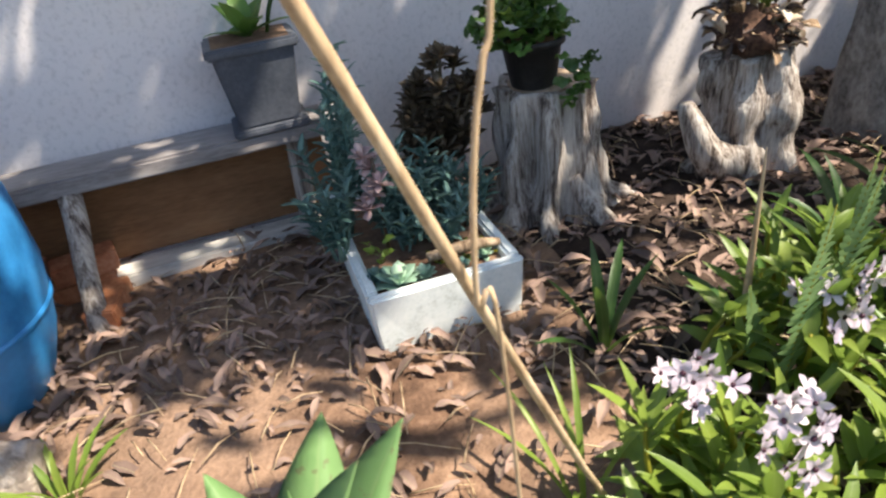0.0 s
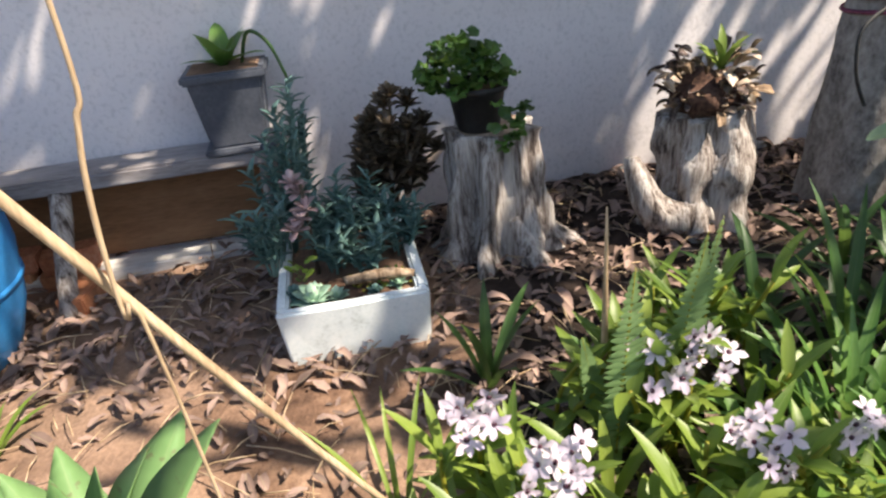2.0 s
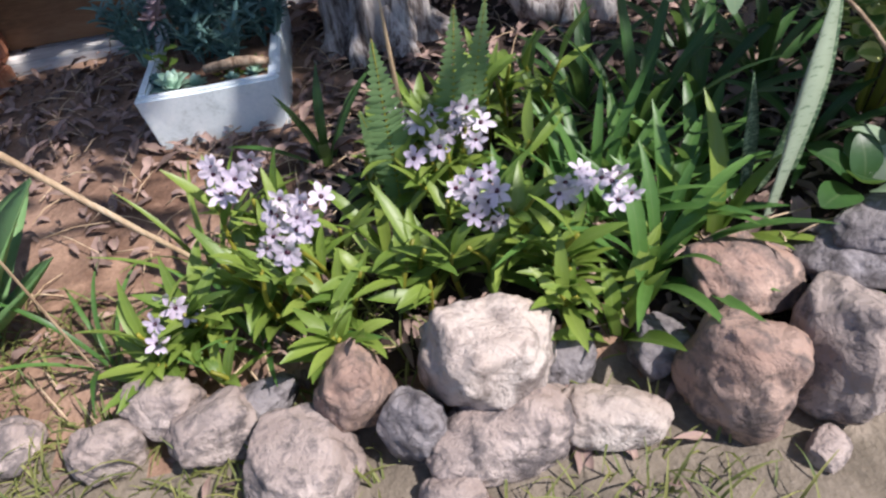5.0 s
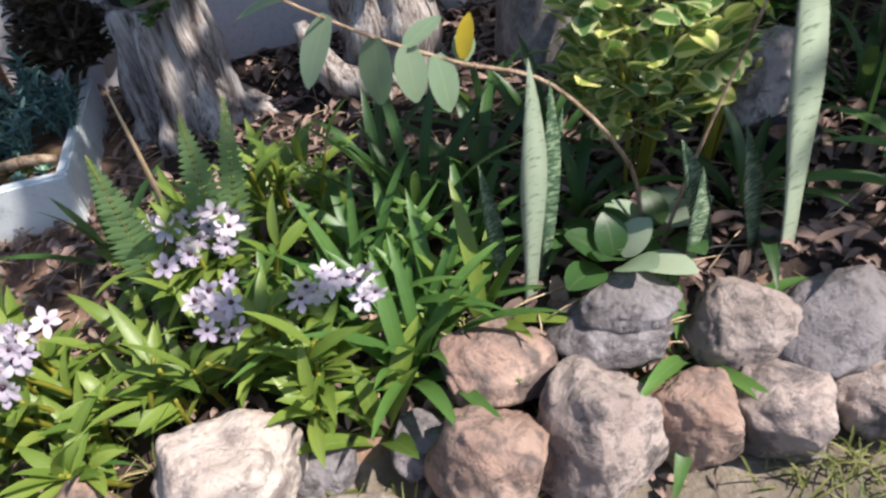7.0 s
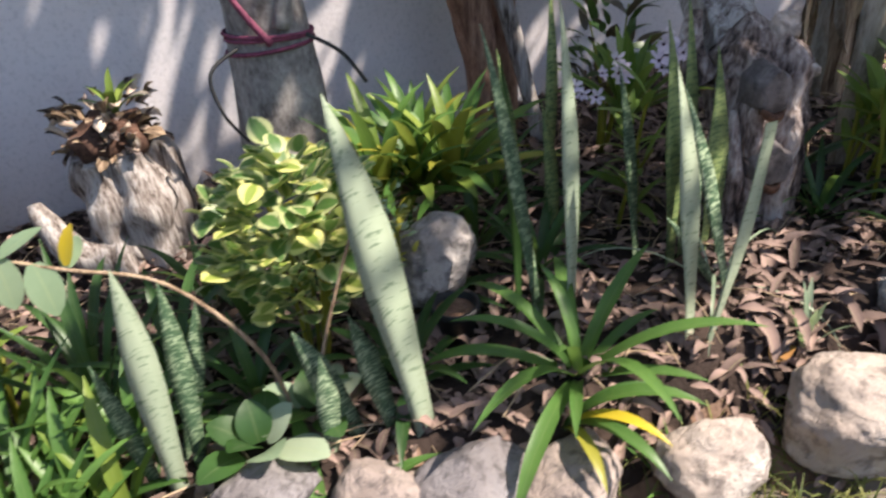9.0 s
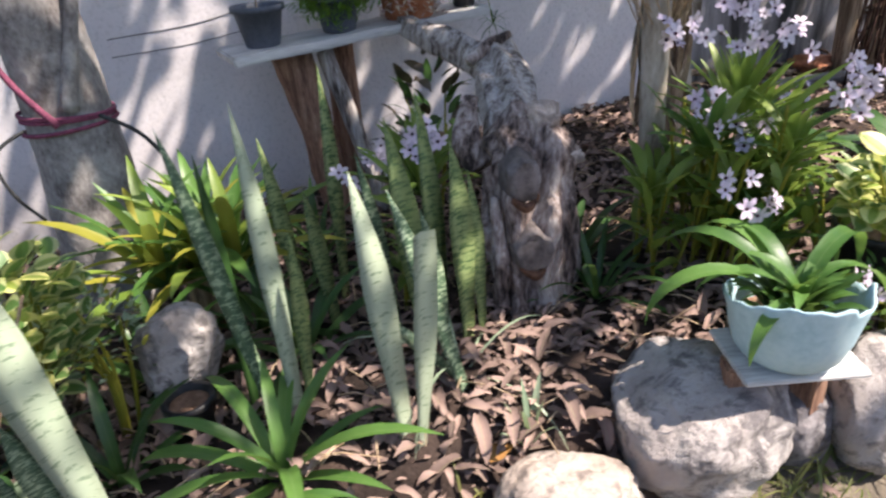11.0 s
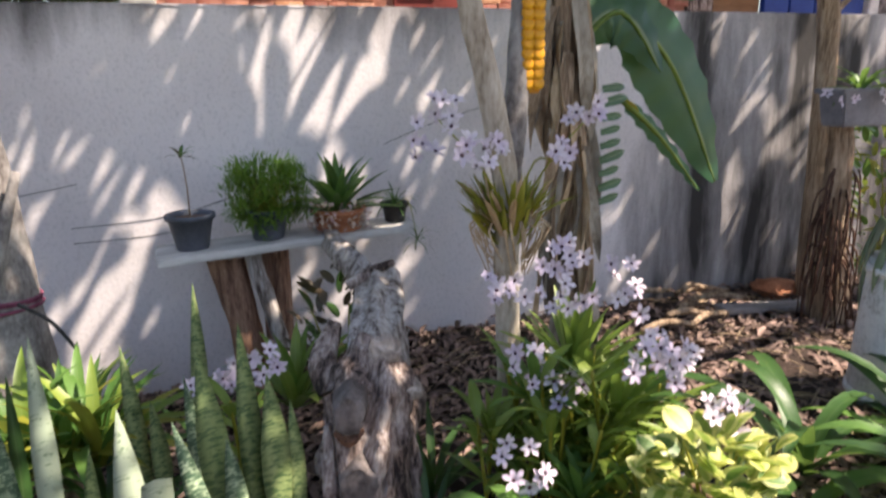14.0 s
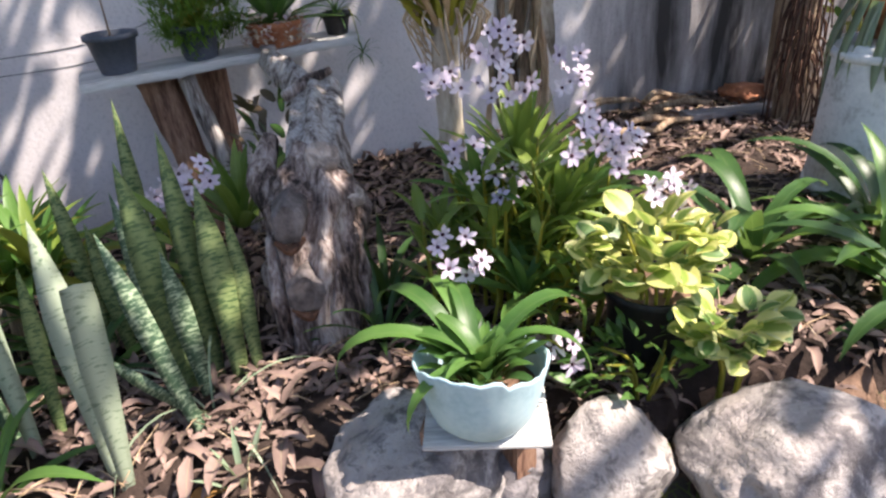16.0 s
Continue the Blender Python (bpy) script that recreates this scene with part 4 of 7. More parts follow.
def bench():
    t = thing("wooden_bench", (-1.0, 2.55, 0.03), "greyed wooden plank bench along the wall", "bench")
    part("seat_board", box_bm(-1.6, 0.03, 0.385, 0.66, 0.215, 0.44, 0.008, 0.005, 8), M["bench_top"], t)
    for x, y, lean in ((-0.16, 0.07, -0.24), (0.55, 0.14, 0.0), (-1.4, 0.07, -0.2)):
        v, f = tube([(x - 0.03, y + lean, -0.02), (x, y, 0.39)], [0.032, 0.036], 10, 0.004, steps=4)
        obj_from("leg", v, f, M["old_wood"], t)
    b = part("brown_board", box_bm(-2.6, 2.742, 0.09, -0.36, 2.764, 0.405, 0.004, 0.003, 6), M["panel"])
    tagged(b, "brown wooden board leaning under the bench against the wall", "board")
    s = part("whitish_slat", box_bm(-1.9, 2.62, 0.02, -0.4, 2.735, 0.085, 0.006, 0.005, 6), M["plank"])
    tagged(s, "whitish weathered board lying on the ground under the bench", "board")
    for k, (x, y, a) in enumerate(((-1.24, 2.66, 6), (-1.46, 2.68, -4), (-1.16, 2.5, 80))):
        for lay in range(2 if k < 2 else 1):
            br = part("loose_brick", box_bm(-0.1, -0.05, 0, 0.1, 0.05, 0.07, 0.006, 0.004), M["terracotta"])
            br.matrix_world = pose(x + 0.02 * lay, y, ground(x, y) + 0.071 * lay, 0, 0, a + 6 * lay)
            tagged(br, "loose terracotta brick stacked under the bench", "brick", "bricks under the bench")


def bench_pot():
    t = thing("rectangular_pot", (-0.52, 2.655, 0.47), "dark slate plastic square pot with saucer on the bench", "plant pot")
    bm = box_bm(-0.125, -0.09, 0.02, 0.125, 0.09, 0.27, 0.01)
    for v in bm.verts:
        k = 0.76 + 0.24 * (v.co.z - 0.02) / 0.25
        v.co.x *= k
        v.co.y *= k
    part("pot_body", bm, M["slate_plastic"], t)
    part("rim", box_bm(-0.14, -0.1, 0.25, 0.14, 0.1, 0.283, 0.008), M["slate_plastic"], t)
    part("saucer", box_bm(-0.12, -0.09, 0.0, 0.12, 0.09, 0.022, 0.006), M["slate_plastic"], t)
    part("soil", box_bm(-0.115, -0.08, 0.27, 0.115, 0.08, 0.286, 0.0, 0.003), M["earth"], t)
    p = thing("potted_seedling", (-0.52, 2.655, 0.755), "broad-leaved bright green plant in the square pot", "plant")
    ms = [leaf_mesh("leaf", M["bright_leaf"], 0.16, 0.06, b, "lance", 0.2, 7) for b in (30, 60)]
    rosette(p, ms, (0, 0, 0.0), 9, 15, 80, 1.0, random.Random(5))
    v, f = tube([(0.06, 0, 0), (0.1, -0.02, 0.1), (0.16, -0.03, 0.06), (0.2, -0.04, -0.06)], [0.006, 0.007, 0.006, 0.005], 8, steps=5)
    obj_from("stem", v, f, M["dull_leaf"], p)


def barrel():
    t = thing("blue_barrel", (-1.51, 2.23, 0.03), "bright blue plastic barrel standing on the earth", "barrel")
    pr = [(0.2, 0), (0.22, 0.02), (0.28, 0.17), (0.315, 0.36), (0.31, 0.55), (0.27, 0.75), (0.24, 0.8), (0.22, 0.805), (0.21, 0.79)]
    v, f = lathe(pr, 48)
    obj_from("body", v, f, M["blue_plastic"], t)
    for z in (0.26, 0.6):
        r = 0.3
        v, f = lathe([(r - 0.01, z - 0.012), (r + 0.004, z - 0.006), (r + 0.004, z + 0.006), (r - 0.01, z + 0.012)], 48)
        obj_from("hoop", v, f, M["blue_plastic"], t)
    v, f = lathe([(0.05, 0.785), (0.05, 0.82), (0.03, 0.825)], 20)
    obj_from("bung", v, f, M["blue_plastic"], t)


def dry_stalks():
    t = thing("dry_stalk", (-0.12, 1.2, 0.04), "thick dry straw-coloured stalk leaning over the bed", "dry stalk")
    o = Vector(t.location)
    v, f = tube([Vector(p) - o for p in ((-0.12, 1.2, 0.06), (-0.22, 1.13, 0.3), (-0.3, 1.072, 0.5), (-0.453, 0.957, 0.9), (-0.528, 0.9, 1.1), (-0.63, 0.823, 1.37))], [0.005, 0.006, 0.006, 0.0065, 0.0065, 0.0065], 10, 0.0015, 3, 0.1, 1, 6)
    obj_from("stem", v, f, M["straw"], t)
    t2 = thing("thin_dry_vine", (-0.4, 0.97, 0.03), "thin bent dry vine stem standing in the bed", "dry stalk")
    o = Vector(t2.location)
    v, f = tube([Vector(p) - o for p in ((-0.4, 0.97, 0.03), (-0.416, 0.95, 0.797), (-0.435, 0.95, 0.842), (-0.433, 0.95, 0.919), (-0.422, 0.95, 1.016), (-0.411, 0.95, 1.07), (-0.4, 0.95, 1.12), (-0.39, 0.93, 1.4))], [0.0026, 0.0026, 0.0026, 0.0032, 0.0032, 0.0032, 0.0028, 0.0028], 8, 0.0006, seed=2, steps=6)
    obj_from("stem", v, f, M["straw"], t2)


def horned_driftwood():
    x, y = 1.03, 2.27
    t = thing("driftwood_stump", (x, y, ground(x, y) - 0.02), "pale weathered driftwood stump with a curved horn", "tree stump")
    a = tube([(0, 0, 0), (0.0, 0, 0.15), (0.0, 0, 0.3), (-0.02, 0, 0.42)], [0.185, 0.15, 0.14, 0.12], 48, 0.014, 5, 0.34, 5, 8)
    b = tube([(-0.05, -0.06, 0.1), (-0.14, -0.09, 0.08), (-0.22, -0.09, 0.14), (-0.27, -0.07, 0.25), (-0.28, -0.06, 0.31)], [0.09, 0.075, 0.055, 0.038, 0.022], 18, 0.008, 4, 0.1, 6, 6)
    v, f = a
    obj_from("trunk", v, f, M["old_wood"], t)
    v, f = b
    obj_from("horn", v, f, M["old_wood"], t)
    c = tube([(0.08, 0.02, 0.0), (0.13, 0.02, 0.2), (0.14, 0.03, 0.42)], [0.1, 0.07, 0.04], 18, 0.01, 4, 0.15, 8, 6)
    v, f = c
    obj_from("side_limb", v, f, M["old_wood"], t)
    e = thing("bromeliad_clump", (x, y, ground(x, y) + 0.4), "grey-brown epiphyte clump with a yellow-green shoot on the driftwood", "bromeliad")
    r = random.Random(11)
    bmv, bmf = tube([(0, 0, 0.0), (0.0, 0, 0.05), (0.01, 0, 0.12)], [0.11, 0.12, 0.07], 20, 0.035, 5, 0.3, 9, 5)
    obj_from("root_ball", bmv, bmf, M["roots"], e)
    ms = [leaf_mesh("leaf", M[m], 0.07, 0.04, 60, "petal", 0.4, 4, 0.006) for m in ("cream_chip", "husk", "gnarled", "maroon_leaf")]
    for i in range(110):
        a = r.uniform(0, 6.28)
        set_leaf(r.choice(ms), e, (math.cos(a) * 0.14 * r.random() ** 0.4, math.sin(a) * 0.12 * r.random() ** 0.4, r.uniform(0.0, 0.17)), math.degrees(a) - 90, r.uniform(20, 110), r.uniform(0.7, 1.2), r.uniform(-40, 40))
    ys = [leaf_mesh("leaf", M["lime_leaf"], 0.15, 0.028, 50, "strap", 0.35, 6)]
    rosette(e, ys, (0.04, 0, 0.12), 9, 5, 60, 1.0, r, name="shoot")


def leaning_tree():
    x, y = 1.6, 2.2
    t = thing("garden_tree", (x, y, ground(x, y) - 0.03), "grey-barked tree trunk bound with a purple rope", "tree")
    v, f = tube([(-0.0, 0, 0), (0.0, 0, 0.3), (0.0, 0, 0.75), (-0.02, 0.0, 1.3), (-0.08, 0.05, 2.2), (-0.2, 0.1, 3.2)], [0.21, 0.17, 0.135, 0.12, 0.11, 0.09], 28, 0.01, 5, 0.06, 4, 8)
    obj_from("trunk", v, f, M["bark"], t)
    for z, r in ((0.72, 0.142), (0.735, 0.145), (0.69, 0.147)):
        pts = [(r * math.cos(a * math.pi / 10), r * math.sin(a * math.pi / 10), z + 0.012 * math.sin(a * math.pi / 10 + z * 40)) for a in range(21)]
        vv, ff = tube(pts, [0.007] * 21, 6)
        obj_from("rope", vv, ff, M["rope"], t)
    vv, ff = tube([(-0.02, -0.15, 0.72), (-0.1, -0.14, 0.85), (-0.17, -0.13, 1.0), (-0.3, -0.1, 1.15)], [0.012, 0.01, 0.009, 0.008], 6, 0.002, steps=5)
    obj_from("rope_end", vv, ff, M["rope"], t)
    vv, ff = tube([(-0.12, -0.12, 0.72), (-0.22, -0.14, 0.66), (-0.21, -0.14, 0.53), (-0.15, -0.13, 0.42)], [0.006] * 4, 6, steps=5)
    obj_from("rope_loop", vv, ff, M["wire"], t)
    vv, ff = tube([(0.1, -0.12, 0.73), (0.2, -0.14, 0.66), (0.27, -0.15, 0.55)], [0.007] * 3, 6, steps=5)
    obj_from("rope_loop", vv, ff, M["wire"], t)
    vv, ff = tube([(0.02, -0.13, 0.76), (0.08, -0.12, 0.95), (0.16, -0.1, 1.2)], [0.03, 0.022, 0.016], 8, 0.004, steps=5)
    obj_from("stub", vv, ff, M["bark"], t)


def gnarled_log():
    x, y = 2.78, 1.33
    t = thing("gnarled_log", (x, y, ground(x, y) - 0.03), "gnarled weathered grey log standing in the leaf litter", "log")
    b = tube([(0.03, -0.1, 0.0), (0.02, -0.1, 0.12), (0.03, -0.07, 0.28), (0.06, -0.02, 0.46), (0.0, 0.04, 0.56)], [0.135, 0.115, 0.125, 0.13, 0.07], 44, 0.026, 7, 0.22, 12, 9)
    v, f = b
    obj_from("lower_trunk", v, f, M["gnarled"], t)
    a = tube([(0.07, -0.02, 0.36), (0.09, 0.08, 0.48), (0.13, 0.24, 0.58), (0.17, 0.4, 0.66)], [0.11, 0.094, 0.086, 0.08], 40, 0.01, 6, 0.2, 13, 9)
    v, f = a
    obj_from("upper_trunk", v, f, M["old_wood"], t)
    v, f = tube([(0.15, 0.36, 0.63), (0.12, 0.56, 0.66), (0.08, 0.8, 0.69), (0.07, 0.98, 0.705)], [0.058, 0.054, 0.046, 0.04], 20, 0.012, 5, 0.24, 23, 7)
    obj_from("bent_limb", v, f, M["old_wood"], t)
    v, f = tube([(0.05, 0.34, 0.67), (0.14, 0.36, 0.71), (0.22, 0.37, 0.735)], [0.018, 0.022, 0.012], 9, 0.005, seed=6, steps=4)
    obj_from("dark_stub", v, f, M["gnarled"], t)
    # two sawn knots with rotten brown lower lips
    for c, r, hgt in (((-0.045, -0.195, 0.46), 0.042, 1.3), ((-0.03, -0.215, 0.25), 0.052, 1.1)):
        n = 26
        v, f = tube([Vector(c) + Vector((0.02, 0.1, 0)), Vector(c) + Vector((0.004, 0.02, 0)), Vector(c), Vector(c) + Vector((-0.001, -0.004, 0.001))], [r * 1.25, r * 1.1, r, r * 0.9], n, 0.006, 5, 0.1, 3)
        v = [Vector((p.x, p.y, c[2] + (p.z - c[2]) * hgt)) for p in v]
        obj_from("sawn_knot", v, f, M["slab"], t)
        v, f = tube([Vector(c) + Vector((-r * 0.8, 0.01, -r * hgt * 0.8)), Vector(c) + Vector((0, -0.012, -r * hgt * 1.15)), Vector(c) + Vector((r * 0.9, 0.01, -r * hgt * 0.8))], [0.008, 0.013, 0.008], 10, 0.008, 4, 0.3, 17, 5)
        obj_from("rotten_lip", v, f, M["rotten"], t)
    for k, (p0, p1, p2) in enumerate((((0.1, -0.16, 0.02), (0.1, -0.17, 0.25), (0.06, -0.13, 0.48)), ((0.15, -0.1, 0.0), (0.16, -0.12, 0.22), (0.14, -0.08, 0.45)), ((-0.1, -0.14, 0.02), (-0.1, -0.15, 0.2), (-0.09, -0.1, 0.4)), ((0.03, -0.2, 0.0), (0.05, -0.19, 0.14), (0.07, -0.18, 0.3)))):
        v, f = tube([p0, p1, p2], [0.03, 0.026, 0.014], 10, 0.014, 3, 0.25, 30 + k, 7)
        obj_from("strand", v, f, M["gnarled"], t)
    v, f = tube([(-0.05, 0.06, 0.42), (-0.07, 0.12, 0.5), (-0.02, 0.18, 0.6)], [0.05, 0.04, 0.025], 14, 0.012, 4, 0.2, 15, 6)
    obj_from("side_limb", v, f, M["gnarled"], t)
    s = stone(x + 0.09, y - 0.06, t.location.z + 0.585, 0.045, 0.05, M["white_stone"], 31, 0.6, "small white stone lodged on the log")
    s.name = "white_stone"
    tagged(s, "", "stone", "loose stones")
    s["group"] = "stones on the log"
    s = stone(x + 0.14, y - 0.09, t.location.z + 0.47, 0.06, 0.03, M["white_stone"], 32, 0.6, "pale broken stone resting on the log")
    s.name = "white_stone"
    s["group"] = "stones on the log"


def shelf():
    a, b = Vector((2.15, 2.28, 0.86)), Vector((3.24, 2.40, 0.9))
    ang = math.degrees(math.atan2(b.y - a.y, b.x - a.x))
    tilt = math.degrees(math.atan2(b.z - a.z, (b - a).length))
    L = (b - a).length
    t = new("plank_shelf")
    t.empty_display_size = 0.05
    t.matrix_world = pose(a.x, a.y, a.z, 0, -tilt, ang)
    tagged(t, "whitish rough plank shelf resting on old wood posts", "shelf")
    part("board", box_bm(0, -0.1, 0, L, 0.16, 0.035, 0.007, 0.008, 9), M["plank"], t)
    # posts under it
    p = thing("post_left", (2.44, 2.42, ground(2.44, 2.42) - 0.02), "split reddish wooden post under the plank shelf", "wooden post")
    p.name = "wooden_post"
    h = 0.855 - p.location.z
    v, f = tube([(0.08, -0.02, 0), (0.03, -0.02, h * 0.5), (-0.04, -0.02, h)], [0.06, 0.066, 0.082], 18, 0.01, 5, 0.24, 3, 7)
    obj_from("post", v, f, M["red_wood"], p)
    v, f = tube([(0.26, -0.12, 0), (0.17, -0.11, h * 0.5), (0.08, -0.08, h - 0.01)], [0.034, 0.036, 0.036], 12, 0.006, 4, 0.1, 5, 6)
    obj_from("brace", v, f, M["old_wood"], p)
    p2 = thing("wooden_post", (2.62, 2.5, ground(2.62, 2.5) - 0.02), "dark wooden post under the plank shelf", "wooden post")
    v, f = tube([(0, 0, 0), (0, 0, 0.86 - p2.location.z)], [0.06, 0.065], 14, 0.006, 4, 0.12, 7, 6)
    obj_from("post", v, f, M["red_wood"], p2)

    def on(u):
        q = a + (b - a) * u
        return (q.x, q.y + 0.02, q.z + 0.036)
    r = random.Random(21)
    # slate pot with a seedling
    t = thing("slate_pot", on(0.13), "dark slate plastic pot on the plank shelf", "plant pot", "pots on the shelf")
    round_pot(t, 0.092, 0.064, 0.148, M["slate_plastic"])
    s = thing("seedling", tuple(Vector(on(0.13)) + Vector((0, 0, 0.126))), "thin brown seedling with a tuft of leaves in the slate pot", "plant")
    v, f = tube([(0, 0, 0), (0.0, 0, 0.14), (-0.01, 0, 0.26)], [0.004, 0.003, 0.003], 6, steps=4)
    obj_from("stem", v, f, M["husk"], s)
    rosette(s, [leaf_mesh("leaf", M["maroon_leaf"], 0.07, 0.016, 40, "lance", 0.3, 5), leaf_mesh("leaf", M["dull_leaf"], 0.07, 0.018, 60, "lance", 0.3, 5)], (-0.01, 0, 0.25), 9, 20, 95, 1.0, r)
    # fern pot
    t = thing("fern_pot", on(0.41), "grey pot on the plank shelf", "plant pot", "pots on the shelf")
    round_pot(t, 0.085, 0.065, 0.13, M["slate_plastic"])
    e = thing("fluffy_fern", tuple(Vector(on(0.41)) + Vector((0, 0, 0.108))), "bushy light green asparagus fern overflowing its pot", "fern")
    needle = leaf_data(0.034, 0.007, 10, "needle", 0.1, 2)
    sprigs = []
    for k in range(95):
        d = Vector((r.gauss(0, 1), r.gauss(0, 1), r.gauss(0.35, 0.9))).normalized()
        c = Vector((d.x * 0.165, d.y * 0.14, 0.075 + d.z * 0.14)) * r.uniform(0.7, 1.1)
        az0 = math.degrees(math.atan2(-d.x, d.y))
        sprigs += [(needle, leaf_matrix(c + Vector((r.gauss(0, 0.022), r.gauss(0, 0.022), r.gauss(0, 0.022))), az0 + r.uniform(-80, 80), r.uniform(10, 120), r.uniform(0.7, 1.2))) for _ in range(46)]
        sv, sf = tube([(0, 0, 0), c * 0.5 + Vector((0, 0, 0.02)), c], [0.002, 0.002, 0.001], 4, steps=2)
        obj_from("stem", sv, sf, M["olive_leaf"], e)
    vv, ff, uu = merged_leaves(sprigs)
    tagged(obj_from("foliage", vv, ff, M["fern_leaf"], e, uu), "fine feathery light green sprigs", kind="stuff")
    # cycad-like plant in a mottled terracotta pot
    t = thing("terracotta_pot", on(0.69), "mottled terracotta pot on the plank shelf", "plant pot", "pots on the shelf")
    round_pot(t, 0.115, 0.1, 0.1, M["terracotta"])
    e = thing("stiff_leaf_plant", tuple(Vector(on(0.69)) + Vector((0, 0, 0.08))), "stiff dark green rosette plant in the terracotta pot", "plant")
    rosette(e, [leaf_mesh("leaf", M[m], 0.28, 0.045, b, "lance", 0.4, 7) for m in ("dull_leaf", "bright_leaf") for b in (20, 45)], (0, 0, 0.0), 30, 5, 85, 0.95, r, spread=0.03)
    bl = thing("blossom_sprays", tuple(Vector(on(0.69)) + Vector((0, -0.02, 0.085))), "sprays of tiny pinkish cream blossoms spilling over the terracotta pot", "flower")
    cm = [leaf_mesh("blossom", M["cream_chip"], 0.022, 0.018, 40, "petal", 0.3, 3), leaf_mesh("blossom", M["pink_bloom"], 0.02, 0.016, 40, "petal", 0.3, 3)]
    for i in range(150):
        a2 = r.uniform(3.4, 6.0)
        rr = r.uniform(0.1, 0.165)
        set_leaf(r.choice(cm), bl, (math.cos(a2) * rr, math.sin(a2) * rr + 0.02, r.uniform(-0.075, 0.05)), r.uniform(0, 360), r.uniform(20, 120), r.uniform(0.8, 1.5), 0, "blossom")
    # small black pot with spider plant, one plantlet hanging over the edge
    t = thing("black_pot", on(0.93), "small black plastic pot on the plank shelf", "plant pot", "pots on the shelf")
    round_pot(t, 0.06, 0.045, 0.09, M["black_plastic"])
    e = thing("spider_plant", tuple(Vector(on(0.93)) + Vector((0, 0, 0.07))), "thin-leaved spider plant with a hanging plantlet", "plant")
    sm = [leaf_mesh("leaf", M["dull_leaf"], 0.15, 0.008, b, "strap", 0.3, 8) for b in (70, 110)]
    rosette(e, sm, (0, 0, 0), 26, 10, 80, 1.0, r)
    rosette(e, sm, (0.07, -0.13, -0.14), 16, 10, 110, 0.75, r)
    v, f = tube([(0, 0, 0), (0.04, -0.1, 0.04), (0.07, -0.13, -0.14)], [0.002] * 3, 5, steps=5)
    obj_from("runner", v, f, M["olive_leaf"], e)


def tub_planter():
    x, y, z = 3.04, 0.52, 0.405
    t = thing("pale_blue_tub", (x, y, z), "pale blue broken-rimmed plastic tub on a board", "plant pot", turn=-22)

    def rim(a):
        a = (a + 2 * math.pi) % (2 * math.pi)
        d = -0.052 + 0.042 * max(0.0, -math.sin(a)) - 0.03 * max(0.0, math.sin(a))
        chip = -0.016 if 5.05 < a < 5.75 else 0.022 if 5.95 < a < 6.15 else 0.0
        return d + chip + 0.003 * math.sin(a * 5) + 0.003 * math.sin(a * 17)
    v, f = lathe([(0.082, 0), (0.096, 0.006), (0.114, 0.028), (0.127, 0.07), (0.134, 0.11), (0.143, 0.195), (0.145, 0.205), (0.14, 0.205), (0.128, 0.115), (0.123, 0.065)], 64, rim)
    obj_from("tub", v, f[:-1], M["pale_blue"], t)
    bm = bmesh.new()
    bmesh.ops.create_circle(bm, cap_ends=True, radius=0.1225, segments=32)
    for q in bm.verts:
        q.co.z = 0.07
    part("soil", bm, M["earth"], t)
    b = part("board", box_bm(-0.12, -0.105, 0, 0.15, 0.1, 0.012, 0.003, 0.003, 2), M["plank"])
    b.matrix_world = pose(x - 0.005, y + 0.01, z - 0.015, 0, 0, -21)
    b.name = "thin_board"
    tagged(b, "thin whitish board under the pale blue tub", "board")
    for dx, dy, a in ((0.075, -0.015, 10), (-0.1, 0.03, -30), (0.06, 0.09, 70)):
        k = part("brick_piece", box_bm(-0.032, -0.035, 0, 0.032, 0.035, 0.16, 0.006, 0.004), M["red_wood"])
        k.matrix_world = pose(x + dx, y + dy, z - 0.176, 0, 0, a)
        tagged(k, "broken reddish-brown brick propping the board", "brick", "bricks under the tub")
    e = thing("lily_plant", (x, y, z + 0.1), "bright green strap-leaved lily arching from the tub", "plant")
    r = random.Random(8)
    ms = [leaf_mesh("leaf", M["bright_leaf"], L, 0.045, b, "strap", 0.3, 12) for L, b in ((0.42, 165), (0.36, 140), (0.28, 100), (0.38, 150))]
    for az, ln, s, k in ((80, 30, 1.0, 0), (60, 25, 0.85, 1), (100, 40, 0.8, 3), (-75, 28, 1.05, 0), (-95, 40, 0.95, 3), (-60, 30, 0.9, 1), (10, 15, 0.95, 1), (-20, 20, 1.0, 3), (30, 18, 1.05, 3), (120, 20, 0.7, 2), (-110, 20, 0.7, 2), (45, 12, 0.8, 2), (90, 55, 0.6, 2), (-90, 57, 0.6, 2), (0, 50, 0.6, 2), (25, 60, 0.6, 2), (-30, 55, 0.6, 2), (-5, 35, 0.7, 3)):
        set_leaf(ms[k], e, (r.uniform(-0.03, 0.03), r.uniform(-0.03, 0.03), 0), az, ln, s, r.uniform(-15, 15))
    rosette(e, [leaf_mesh("leaf", M[m], 0.11, 0.03, b, "strap", 0.3, 6) for m in ("bright_leaf", "dull_leaf") for b in (40, 80)], (0, 0, 0), 54, 4, 34, 1.1, r, spread=0.055)
    flower_cluster(e, (0.19, -0.02, 0.02), 3, 0.03, r)
    v, f = tube([(0.05, 0, 0), (0.14, -0.01, 0.06), (0.19, -0.01, 0.02)], [0.003] * 3, 5, steps=4)
    obj_from("flower_stalk", v, f, M["olive_leaf"], e)


